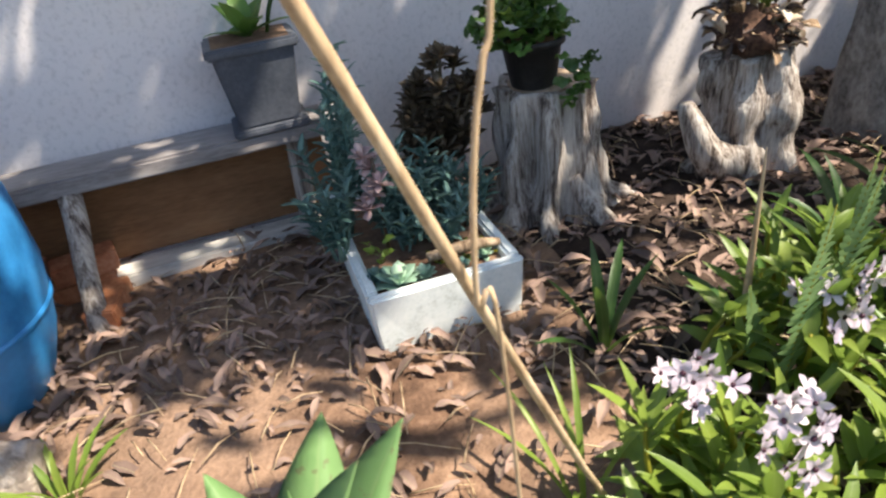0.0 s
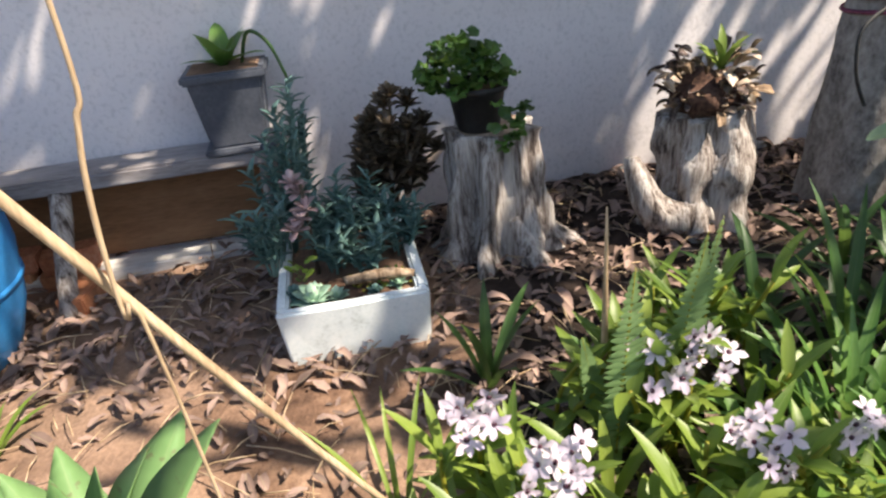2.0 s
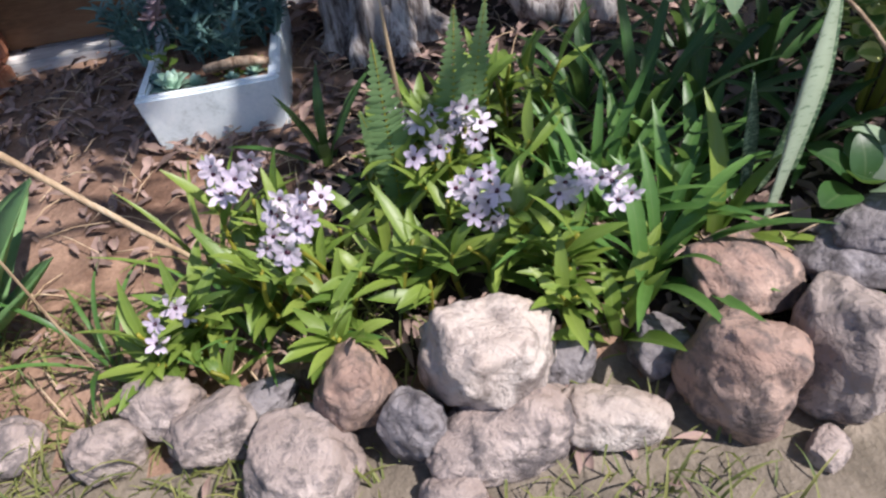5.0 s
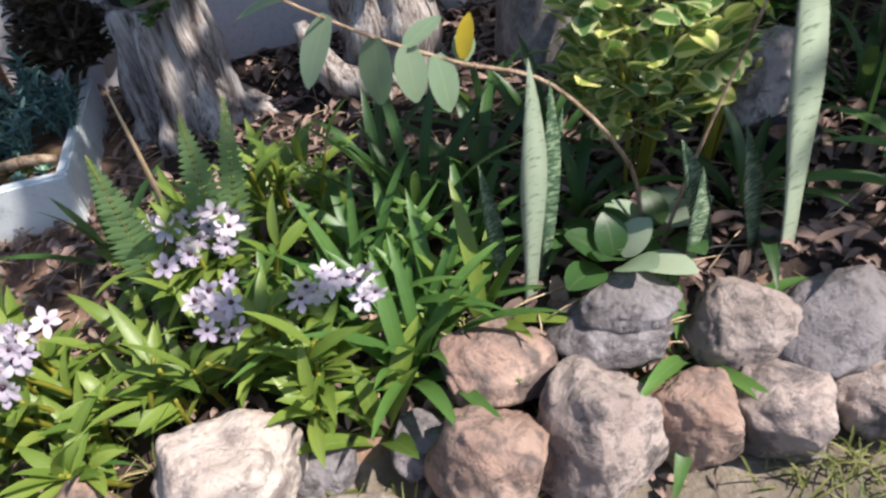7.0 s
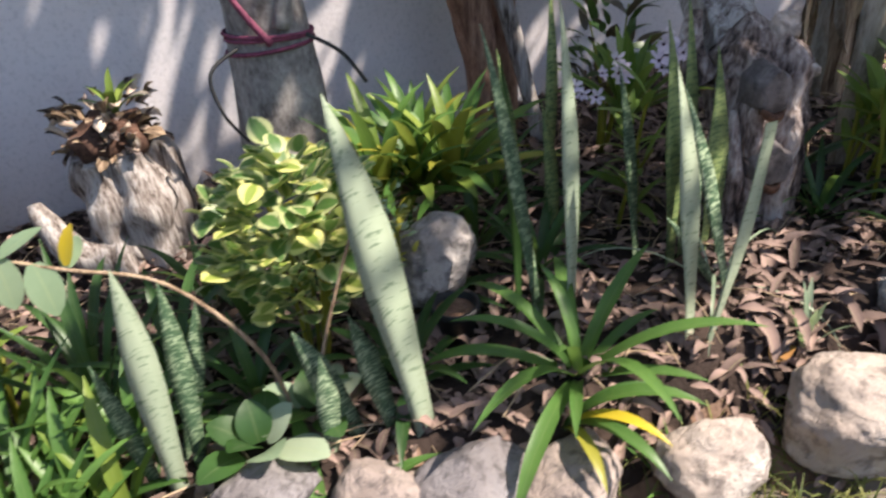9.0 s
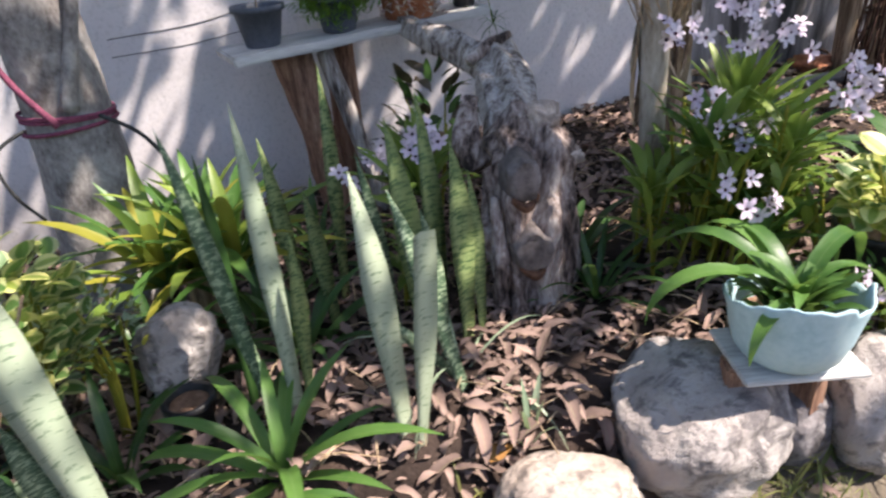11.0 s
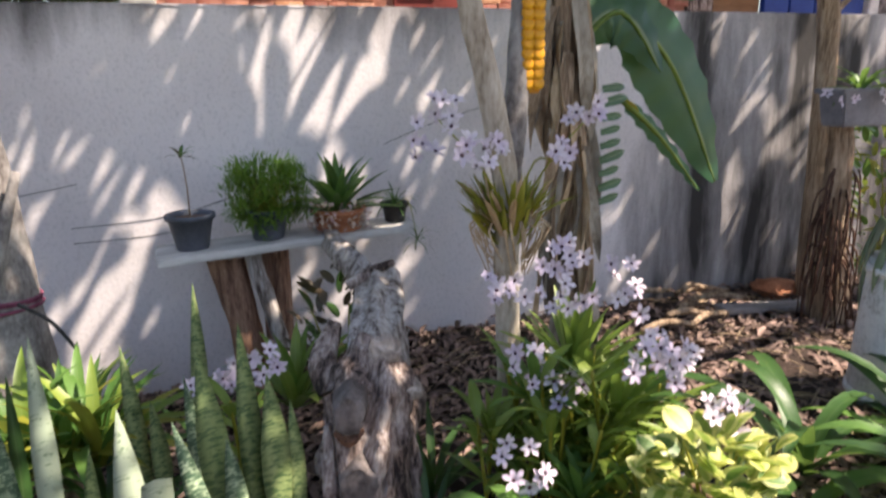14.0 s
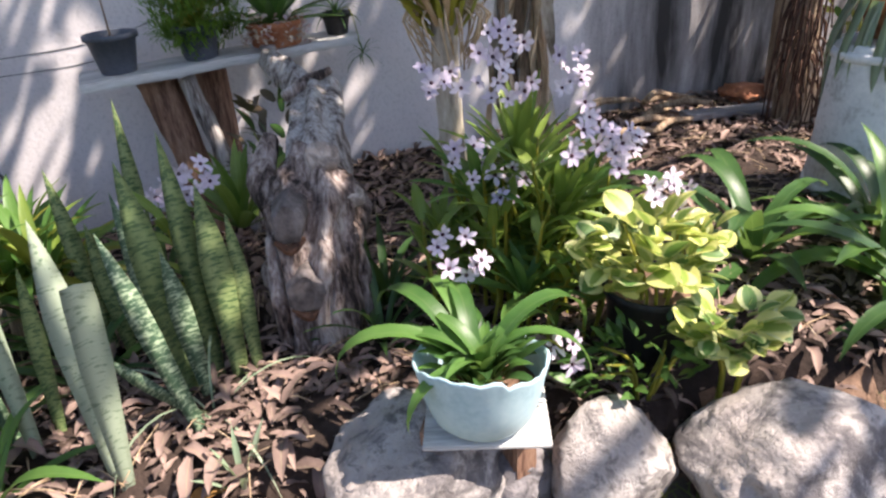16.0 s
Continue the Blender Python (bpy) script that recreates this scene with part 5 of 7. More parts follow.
def orchid_pole():
    x, y = 3.27, 1.3
    t = thing("tree_pole", (x, y, ground(x, y) - 0.03), "pale forked bare tree trunk with an orchid tied on", "tree")
    z0 = t.location.z
    v, f = tube([(0.02, 0, 0), (0.0, 0, 0.6), (-0.01, 0, 1.0), (-0.04, 0, 1.2), (-0.13, 0, 1.6), (-0.2, 0, 2.1), (-0.3, 0, 2.9)], [0.045, 0.04, 0.04, 0.038, 0.035, 0.034, 0.03], 18, 0.006, 4, 0.06, 3, 7)
    obj_from("trunk", v, f, M["pale_bark"], t)
    v, f = tube([(0.0, 0.03, 0.95), (0.03, 0.04, 1.15), (0.05, 0.06, 1.35), (0.07, 0.08, 1.58)], [0.04, 0.038, 0.034, 0.028], 16, 0.006, 4, 0.06, 6, 6)
    obj_from("second_stem", v, f, M["bark"], t)
    e = thing("tied_orchid", (x, y, z0 + 0.9), "orchid with lilac flowers tied round the tree pole", "orchid")
    r = random.Random(12)
    ms = [leaf_mesh("leaf", M[m], 0.15, 0.02, b, "strap", 0.35, 7) for m in ("olive_leaf", "straw", "olive_leaf") for b in (10, -25)]
    for i in range(105):
        a = r.uniform(0, 360)
        set_leaf(r.choice(ms), e, (-0.05 * math.sin(radians(a)), 0.05 * math.cos(radians(a)), r.uniform(-0.05, 0.05)), a, r.uniform(15, 60), r.uniform(0.7, 1.2), r.uniform(-20, 20))
    for i in range(40):
        a = r.uniform(0, 6.28)
        d = r.uniform(0.02, 0.08)
        v, f = tube([(0.05 * math.cos(a), 0.05 * math.sin(a), 0.04), ((0.05 + d) * math.cos(a), (0.05 + d) * math.sin(a), 0.0), (0.06 * math.cos(a + 0.3), 0.06 * math.sin(a + 0.3), r.uniform(-0.16, -0.06))], [0.003, 0.003, 0.002], 4, steps=3)
        obj_from("root", v, f, M["straw"], e)
    for c in ((-0.24, -0.08, 0.35, 7, 0.07), (-0.12, -0.12, 0.24, 9, 0.07), (0.1, -0.12, 0.22, 6, 0.05), (0.2, -0.08, 0.33, 6, 0.05), (-0.28, -0.04, 0.25, 4, 0.045)):
        flower_cluster(e, c[:3], c[3], c[4], r, 1.05)
    for c in ((-0.24, -0.08, 0.33), (0.2, -0.08, 0.31), (-0.12, -0.12, 0.22), (0.1, -0.12, 0.2)):
        v, f = tube([(0, -0.03, 0.02), (c[0] * 0.5, -0.07, 0.2), c], [0.004, 0.003, 0.002], 5, steps=4)
        obj_from("flower_stalk", v, f, M["olive_leaf"], e)
    # orange plastic mesh strip hanging on the second stem
    o = thing("orange_plastic_strip", (x + 0.07, y + 0.035, z0 + 1.3), "bright orange perforated plastic strip hung on the tree", "plastic strip")
    for i in range(9):
        for j in range(2):
            v, f = lathe([(0.01, -0.006), (0.02, -0.003), (0.02, 0.004), (0.009, 0.007)], 12)
            k = obj_from("cup", v, f, M["orange"], o)
            k.matrix_basis = pose(0.034 * j, 0.0, 0.02 + 0.028 * i, 80, 0, 0)
    part("spine", box_bm(-0.012, 0.01, -0.01, 0.046, 0.022, 0.27, 0.004), M["orange"], o)


def banana_plant():
    x, y = 3.8, 1.85
    t = thing("banana_plant", (x, y, ground(x, y) - 0.02), "banana plant with dry hanging husks and broad green leaves", "banana plant")
    z0 = t.location.z
    v, f = tube([(0.03, 0, 0), (0.0, 0, 0.6), (-0.05, 0, 1.2), (-0.1, 0, 1.7), (-0.12, 0, 2.1)], [0.075, 0.06, 0.05, 0.044, 0.035], 22, 0.012, 6, 0.12, 2, 7)
    obj_from("trunk", v, f, M["husk"], t)
    r = random.Random(4)
    hk = [leaf_mesh("dry_husk", M[m], 0.5, 0.055, b, "strap", 0.6, 7, 0, 0.4) for b in (20, 40) for m in ("husk", "pale_bark", "straw")]
    for i in range(64):
        a = r.uniform(0, 360)
        h = r.uniform(0.5, 1.8)
        set_leaf(r.choice(hk), t, (-0.055 * math.sin(radians(a)) - 0.05 * h, 0.055 * math.cos(radians(a)), h), a, r.uniform(164, 178), r.uniform(0.6, 1.2), r.uniform(-60, 60), "dry_husk")

    def big(start, mid, tip, width, droop=0.15):
        """A broad leaf with a midrib over a curve and torn flat halves."""
        s, m_, e = Vector(start), Vector(mid), Vector(tip)
        n = 18
        verts, faces, uvs = [], [], []
        for i in range(n + 1):
            u = i / n
            p = s * (1 - u) ** 2 + m_ * 2 * u * (1 - u) + e * u * u
            d = ((m_ - s) * (1 - u) + (e - m_) * u).normalized()
            side = d.cross(Vector((0.15, -1, 0.15))).normalized()
            w = width * PROFILES["oval"](u)
            nrm = side.cross(d)
            for k in (-1, -0.5, 0, 0.5, 1):
                verts.append(p + side * w * k * 0.5 - nrm * abs(k) * w * droop + nrm * 0.012 * math.sin(u * 40) * abs(k))
                uvs.append((0.5 + k / 2, u))
        for i in range(n):
            for k in range(4):
                faces.append((i * 5 + k, i * 5 + k + 1, i * 5 + k + 6, i * 5 + k + 5))
        obj_from("leaf", verts, faces, M["banana_leaf"], t, uvs)
        v, f = tube([s, m_ * 0.5 + s * 0.25 + e * 0.25, e], [0.014, 0.009, 0.003], 6, steps=6)
        obj_from("midrib", v, f, M["lime_leaf"], t)
    c = Vector((-0.1, 0, 1.75))
    w0 = Vector(t.location)
    big(Vector((3.98, 1.92, 1.83)) - w0, Vector((4.27, 1.95, 1.72)) - w0, Vector((4.52, 1.95, 1.1)) - w0, 0.36, 0.1)
    v, f = tube([c, c * 0.5 + (Vector((3.98, 1.92, 1.83)) - w0) * 0.5 + Vector((0, 0, 0.04)), Vector((3.98, 1.92, 1.83)) - w0], [0.022, 0.018, 0.014], 8, steps=4)
    obj_from("leaf_stalk", v, f, M["lime_leaf"], t)
    big(c + Vector((0.05, 0, 0)), Vector((4.1, 1.97, 2.03)) - w0, Vector((4.38, 2.0, 1.87)) - w0, 0.16)
    big(c + Vector((0, 0, 0.1)), (-0.26, -0.05, 2.05), (-0.48, -0.1, 1.78), 0.2)
    big(c + Vector((0, 0, 0.1)), (0.1, 0.1, 2.7), (0.3, 0.1, 3.1), 0.34)
    big(c + Vector((0, 0, 0.1)), (-0.15, 0.2, 2.7), (-0.5, 0.4, 3.0), 0.34)
    big((-0.02, 0.02, 1.45), (0.15, 0, 1.75), (0.36, 0.03, 1.35), 0.26)
    # a torn leaf hanging down beside the trunk
    for i in range(9):
        set_leaf(leaf_mesh("leaf", M["banana_leaf"], 0.15, 0.04, 30, "strap", 0.2, 5), t, (0.06, -0.04, 0.85 + 0.055 * i), -80, 85 + r.uniform(-8, 8), r.uniform(0.7, 1.1), 80)
    yl = leaf_mesh("leaf", M["gold_leaf"], 0.22, 0.06, 30, "lance", 0.2, 6)
    set_leaf(yl, t, Vector((4.004, 1.87, 1.468)) - w0, -60, 120, 0.7)
    big(Vector((4.004, 1.9, 1.468)) - w0, Vector((4.181, 1.9, 1.353)) - w0, Vector((4.4, 1.9, 1.076)) - w0, 0.075)


def flower_pillar():
    """Thin rooty trunk with a rectangular planter box on it, beside the dark end of the wall."""
    x, y = 5.44, 2.15
    t = thing("rooted_trunk", (x, y, ground(x, y) - 0.02), "peeling brown trunk wrapped in roots by the wall", "tree")
    v, f = tube([(0.03, 0, 0), (0.0, 0, 0.5), (-0.02, 0, 0.95), (-0.05, 0.02, 1.12)], [0.1, 0.065, 0.055, 0.05], 20, 0.016, 6, 0.22, 8, 7)
    obj_from("trunk", v, f, M["husk"], t)
    r = random.Random(14)
    for i in range(70):
        a = r.uniform(2.6, 6.6)
        rr = r.uniform(0.07, 0.15)
        h = r.uniform(0.15, 0.9)
        v, f = tube([(0.08 * math.cos(a), 0.08 * math.sin(a), h), (rr * math.cos(a), rr * math.sin(a), h - 0.08), (rr * 1.1 * math.cos(a + r.uniform(-0.4, 0.4)), rr * math.sin(a), max(0.03, h - r.uniform(0.2, 0.5)))], [0.006, 0.005, 0.003], 5, steps=3)
        obj_from("root", v, f, M["roots"], t)
    b = thing("planter_box", (5.39, 2.05, 1.31), "grey plastic trough planter on the brown trunk", "planter")
    bm = box_bm(-0.18, -0.08, 0, 0.18, 0.08, 0.17, 0.01)
    for q in bm.verts:
        k = 0.84 + 0.16 * q.co.z / 0.17
        q.co.x *= k
        q.co.y *= k
    part("trough", bm, M["grey_plastic"], b)
    part("rim", box_bm(-0.195, -0.09, 0.155, 0.195, 0.09, 0.178, 0.006), M["grey_plastic"], b)
    strap = strap_plant(5.39, 2.05, 22, 0.2, 0.03, "light green leafy plant in the grey trough", "bright_leaf", (15, 85), 70, r, 1.475)
    for dx in (-0.16, 0.12):
        flower_cluster(strap, (dx - 0.1, -0.12, -0.02), 3, 0.05, r)
    # banana-like dry stem rising behind
    s = thing("banana_plant", (5.62, 2.5, ground(5.62, 2.5) - 0.02), "dry peeling banana stem leaning on the wall", "banana plant")
    v, f = tube([(0.05, 0.0, 0), (0.02, 0, 0.9), (-0.02, 0, 1.6), (-0.14, 0, 2.1), (-0.25, 0.02, 2.6)], [0.06, 0.05, 0.05, 0.05, 0.04], 14, 0.008, 4, 0.15, 4, 6)
    obj_from("trunk", v, f, M["husk"], s)
    for p in (((-0.02, 0, 1.6), (0.25, 0, 1.85), (0.5, 0, 2.15)), ((-0.05, 0, 1.8), (-0.4, 0, 2.15), (-0.8, 0, 2.2))):
        v, f = tube(p, [0.018, 0.014, 0.01], 8, 0.003, steps=4)
        obj_from("branch", v, f, M["husk"], s)


def white_bucket():
    x, y = 4.98, 1.3
    t = thing("white_post_planter", (x, y, ground(x, y) - 0.02), "worn white round planter column with a terracotta pot on it", "planter")
    v, f = lathe([(0.19, 0), (0.2, 0.02), (0.19, 0.3), (0.18, 0.58), (0.175, 0.6), (0.16, 0.605)], 36)
    obj_from("column", v, f, M["white_paint"], t)
    for z, r_ in ((0.05, 0.198), (0.56, 0.186)):
        v, f = lathe([(r_ - 0.008, z - 0.02), (r_ + 0.008, z - 0.012), (r_ + 0.008, z + 0.012), (r_ - 0.008, z + 0.02)], 36)
        obj_from("moulding", v, f, M["white_paint"], t)
    p = thing("terracotta_pot", (x + 0.05, y, ground(x, y) + 0.588), "terracotta pot with trailing succulents on the white column", "plant pot")
    round_pot(p, 0.16, 0.12, 0.16, M["terracotta"])
    r = random.Random(6)
    e = thing("trailing_succulent", (x + 0.05, y, ground(x, y) + 0.73), "pale green trailing succulent hanging over the column", "succulent")
    ms = [leaf_mesh("leaf", M["pale_leaf"], L, 0.04, 20, "strap", 0.4, 7, 0.006) for L in (0.3, 0.38, 0.22)]
    for i in range(15):
        a = 40 + i * 9 + r.uniform(-4, 4)
        set_leaf(r.choice(ms), e, (-0.18 * math.sin(radians(a)), 0.18 * math.cos(radians(a)), 0.0), a, r.uniform(152, 170), r.uniform(0.8, 1.15), r.uniform(-15, 15))
    rosette(e, [leaf_mesh("leaf", M["bright_leaf"], 0.14, 0.03, 70, "strap", 0.4, 6)], (0, 0, 0), 20, 10, 85, 1.0, r)


def rubbish_by_wall():
    t = part("roof_tile_stack", box_bm(-0.17, -0.1, 0.0, 0.17, 0.1, 0.09, 0.03, 0.02, 2), M["terracotta"], smooth=True)
    t.matrix_world = pose(5.55, 2.6, ground(5.55, 2.6) + 0.0, 4, 8, 12)
    t.name = "clay_tile"
    tagged(t, "orange curved clay roof tile lying by the wall", "roof tile")
    t.data.materials[0] = M["terracotta"]
    b = part("old_board", box_bm(-0.4, -0.06, 0, 0.4, 0.06, 0.03, 0.004, 0.005, 3), M["bench_top"])
    b.matrix_world = pose(5.35, 2.32, ground(5.35, 2.32) + 0.02, 0, 2, -6)
    tagged(b, "grey old board lying by the wall", "board")
    r = random.Random(2)
    for i in range(10):
        x, y = 4.75 + r.uniform(-0.25, 0.3), 2.4 + r.uniform(-0.2, 0.25)
        L = r.uniform(0.2, 0.4)
        v, f = tube([(-L / 2, 0, 0), (0, 0.02, 0.02), (L / 2, 0, 0.0)], [0.016, 0.02, 0.012], 7, 0.006, steps=3, seed=i)
        k = obj_from("dry_stick", v, f, M["husk"])
        k.matrix_world = pose(x, y, ground(x, y) + 0.02 + 0.012 * i, 0, r.uniform(-10, 10), r.uniform(-30, 30))
        tagged(k, "dry brown stick in the heap by the wall", "stick", "sticks by the wall")


def leaf_litter():
    r = random.Random(17)
    kinds = [leaf_data(L, w, b, "lance", f, 4, 0, 0.3) for L, w, b, f in ((0.07, 0.024, 50, 0.6), (0.05, 0.017, 100, 0.4), (0.085, 0.02, 30, 0.8), (0.04, 0.02, 130, 0.5), (0.1, 0.03, 80, 0.9), (0.06, 0.013, 60, 0.7), (0.035, 0.014, 40, 0.5))]
    items = []
    while len(items) < 15000:
        x, y = r.uniform(-2.2, 6.2), r.uniform(0.1, 2.75)
        e = lerp_table(x, EDGE_Y)
        dens = 0.13 if x < -0.1 and y < 1.75 else 0.6 if x < 1.3 else 1.0
        if y < e + 0.05:
            dens = 0.1
        if r.random() > dens or r.random() > 0.35 + noise.noise(Vector((x * 2, y * 2, 4.0))) + 0.45:
            continue
        m = Matrix.Translation((x, y, ground(x, y) + r.uniform(0.004, 0.03))) @ pose(0, 0, 0, 0, 0, r.uniform(0, 360)) @ pose(0, 0, 0, -r.uniform(55, 118), 0, r.uniform(-75, 75)) @ Matrix.Scale(r.uniform(0.6, 1.35), 4)
        items.append((r.choice(kinds), m))
    v, f, u = merged_leaves(items)
    tagged(obj_from("leaf_litter", v, f, M["litter"], None, u), "brown dry fallen leaves strewn over the bed", "leaf litter", kind="stuff")
    # thin straw and twigs
    shapes = []
    for i in range(1100):
        x, y = r.uniform(-1.2, 6.0), r.uniform(0.55, 2.7)
        if y < lerp_table(x, EDGE_Y) + 0.05:
            continue
        L, a = r.uniform(0.06, 0.22), r.uniform(0, 6.28)
        z = ground(x, y)
        d = Vector((math.cos(a), math.sin(a), 0)) * L / 2
        c = Vector((x, y, z + r.uniform(0.01, 0.035)))
        shapes.append(tube([c - d, c + Vector((0, 0, 0.012)), c + d], [0.0022, 0.002, 0.0012], 4))
    v, f = join(*shapes)
    tagged(obj_from("straw_litter", v, f, M["straw"]), "thin dry straw and twigs over the bed", "straw", kind="stuff")


def grass():
    r = random.Random(19)
    kinds = [leaf_data(L, 0.006, b, "needle", 0.3, 4) for L, b in ((0.07, 40), (0.11, 75), (0.05, 25), (0.14, 95))]
    items = []
    while len(items) < 9000:
        x, y = r.uniform(-1.5, 5.5), r.uniform(-0.2, 1.25)
        e = lerp_table(x, EDGE_Y)
        inside = y > e + 0.1
        if inside and (x > 0.4 or r.random() > 0.45 or y > 1.35):
            continue
        if noise.noise(Vector((x * 2.5, y * 2.5, 9.0))) < r.uniform(-0.35, 0.3):
            continue
        items.append((r.choice(kinds), leaf_matrix((x, y, ground(x, y) - 0.004), r.uniform(0, 360), r.uniform(5, 60), r.uniform(0.5, 1.1))))
    v, f, u = merged_leaves(items)
    tagged(obj_from("grass", v, f, M["grass"], None, u), "thin yellow-green grass along the stones", "grass", kind="stuff")


def back_house():
    t = new("brick_house")
    t.empty_display_size = 0.1
    t.matrix_world = pose(1.8, 6.0, 0)
    tagged(t, "unplastered red brick house behind the garden wall", "house")
    part("wall", box_bm(0.0, -0.018, -0.1, 5.38, 0.25, 4.2, 0.0), M["mortar"], t)
    r = random.Random(1)
    sizes = [0.085, 0.105, 0.125, 0.15]
    small = [[mesh_of(box_bm(-L, -0.04, -0.041, L, 0.04, 0.041, 0.006, 0.007, 1), M["brick"]) for _ in range(3)] for L in sizes]
    z, count = 1.95, 0
    while z < 3.05:
        x = 0.02
        while x < 5.25 and count < 320:
            k = r.randrange(4)
            x += sizes[k] + 0.004
            if not (2.1 < x < 2.95 and 1.95 < z < 2.5):
                ob = new("brick", r.choice(small[k]))
                ob.parent = t
                ob.matrix_basis = pose(x, r.uniform(-0.004, 0.016), z + r.uniform(-0.008, 0.008), r.uniform(-4, 4), r.uniform(-2.5, 2.5), 0)
                count += 1
            x += sizes[k] + 0.004
        z += 0.09
    w = part("window", box_bm(2.2, -0.06, 2.0, 2.85, 0.05, 2.44, 0.004), M["dark_red"], t)
    part("window_bar", box_bm(2.25, -0.08, 2.3, 2.6, -0.061, 2.33, 0.003), M["white_paint"], w)
    # eave above the view, drawn out to darken the upper brickwork
    part("roof", box_bm(-0.4, -0.62, 4.2, 5.36, 3.5, 4.3, 0.01), M["terracotta"], t)
    p = part("corner_pillar", box_bm(1.66, 5.75, -0.1, 1.93, 6.05, 4.2, 0.02, 0.006, 4), M["concrete"])
    tagged(p, "pale concrete corner pillar of the brick house", "pillar")
    # shed to the east with blue boards
    s = new("blue_shed")
    s.matrix_world = pose(7.35, 6.05, 0)
    tagged(s, "lean-to shed with blue painted boards and brown wood", "shed")
    part("post", box_bm(-0.1, -0.05, -0.1, 0.22, 0.2, 4.2, 0.02), M["gnarled"], s)
    part("brown_wall", box_bm(0.22, 0.05, -0.1, 0.9, 0.15, 4.0, 0.01), M["panel"], s)
    for i in range(4):
        part("blue_board", box_bm(0.92 + 0.36 * i, 0.0, -0.1, 1.26 + 0.36 * i, 0.08, 4.0, 0.008), M["blue_board"], s)
    # unseen cover, added with a long overhang to keep the boards in shade
    part("roof", box_bm(-0.6, -1.9, 4.0, 5.2, 1.2, 4.08, 0.01), M["terracotta"], s)
    part("white_post", box_bm(2.37, -0.05, -0.1, 2.52, 0.1, 4.0, 0.01), M["white_paint"], s)
    part("dark_wall", box_bm(2.52, 0.05, -0.1, 5.0, 0.2, 4.0, 0.01), M["dark_stone"], s)
    b = part("blue_drum", box_bm(-0.35, -0.35, 0, 0.35, 0.35, 1.75, 0.12), M["blue_plastic"], smooth=True)
    b.location = (8.0, 3.7, ground(8, 3.7))
    b.name = "blue_tank"
    tagged(b, "blue plastic water tank behind the wall", "tank")


def mesh_of(bm, mat):
    me = bpy.data.meshes.new("brick")
    bm.to_mesh(me)
    bm.free()
    me.materials.append(mat)
    return me


def tree_crown(name, trunk_pts, radii, centres, leaves_per, leaf, label, seed, mat="canopy", clump=0.55, boughs=()):
    """A trunk, boughs that leave its top, and leaf sprays on twigs from the nearest bough; a centre may name its own leaf count and spread."""
    r = random.Random(seed)
    o = Vector(trunk_pts[0])
    t = thing(name, o, label, "tree")
    v, f = tube([Vector(p) - o for p in trunk_pts], radii, 14, 0.02, 5, 0.1, seed, 6)
    obj_from("trunk", v, f, M["bark"], t)
    top = Vector(trunk_pts[-1]) - o
    joints = [top]
    for b in boughs:
        pts = [top * 0.97] + [Vector(p) - o for p in b]
        n = len(pts) - 1
        v, f = tube(pts, [0.055 - 0.043 * i / n for i in range(n + 1)], 8, 0.01, seed=seed, steps=5)
        obj_from("bough", v, f, M["bark"], t)
        for p, q in zip(pts, pts[1:]):
            joints += [p.lerp(q, k / 6) for k in range(1, 7)]
    kinds = [leaf_data(leaf[0] * k, leaf[1], b, "lance", 0.3, 5) for k, b in ((1, 30), (0.75, 60), (1.2, 45))]
    items = []
    for c in centres:
        cc = Vector(c[:3]) - o
        j = min(joints, key=lambda p: (p - cc).length)
        v, f = tube([j, j.lerp(cc, 0.5) + Vector((0, 0, 0.05)), cc], [0.012, 0.008, 0.004], 5, 0.004, seed=seed, steps=3)
        obj_from("twig", v, f, M["bark"], t)
        n, sp = c[3:] if len(c) > 3 else (leaves_per, clump)
        for i in range(n):
            d = Vector((r.gauss(0, 1), r.gauss(0, 1), r.gauss(0, 0.6))) * sp * 0.6
            items.append((r.choice(kinds), leaf_matrix(cc + d, r.uniform(0, 360), r.uniform(40, 150), r.uniform(0.7, 1.3), r.uniform(-40, 40))))
    v, f, u = merged_leaves(items)
    obj_from("crown", v, f, M[mat], t, u)


# ---------------------------------------------------------------- the bed, from the bench to the far corner
foam_box()
bench()
bench_pot()
barrel()
dry_stalks()
stump("tree_stump", 0.32, 2.36, 0.16, 0.135, 0.46, "grey weathered fluted tree stump beside the crate", M["old_wood"], 9, 2, (0.0, 0.0), 1.45)
_st = bpy.data.objects["tree_stump"]
for k, (ax, ay, L) in enumerate(((0.9, -0.35, 0.36), (0.35, -0.95, 0.3))):
    v, f = tube([(ax * 0.12, ay * 0.12, 0.16), (ax * 0.19, ay * 0.19, 0.07), (ax * 0.27, ay * 0.27, 0.03), (ax * L, ay * L, 0.005)], [0.045, 0.034, 0.026, 0.01], 14, 0.008, 5, 0.25, 40 + k, 6)
    obj_from("root", v, f, M["old_wood"], _st)
pt = thing("black_pot", (0.27, 2.33, ground(0.32, 2.36) + 0.447), "black plastic pot standing on the stump", "plant pot")
round_pot(pt, 0.095, 0.07, 0.15, M["black_plastic"])
ger = thing("geranium", (0.27, 2.33, ground(0.32, 2.36) + 0.57), "bushy round-leaved green plant in the black pot", "plant")
_r = random.Random(31)
_gm = [leaf_mesh("leaf", M[m], 0.046, 0.052, b, "oval", 0.25, 7, 0, w) for m in ("dull_leaf", "bright_leaf") for b, w in ((10, 0.45), (40, -0.35))]
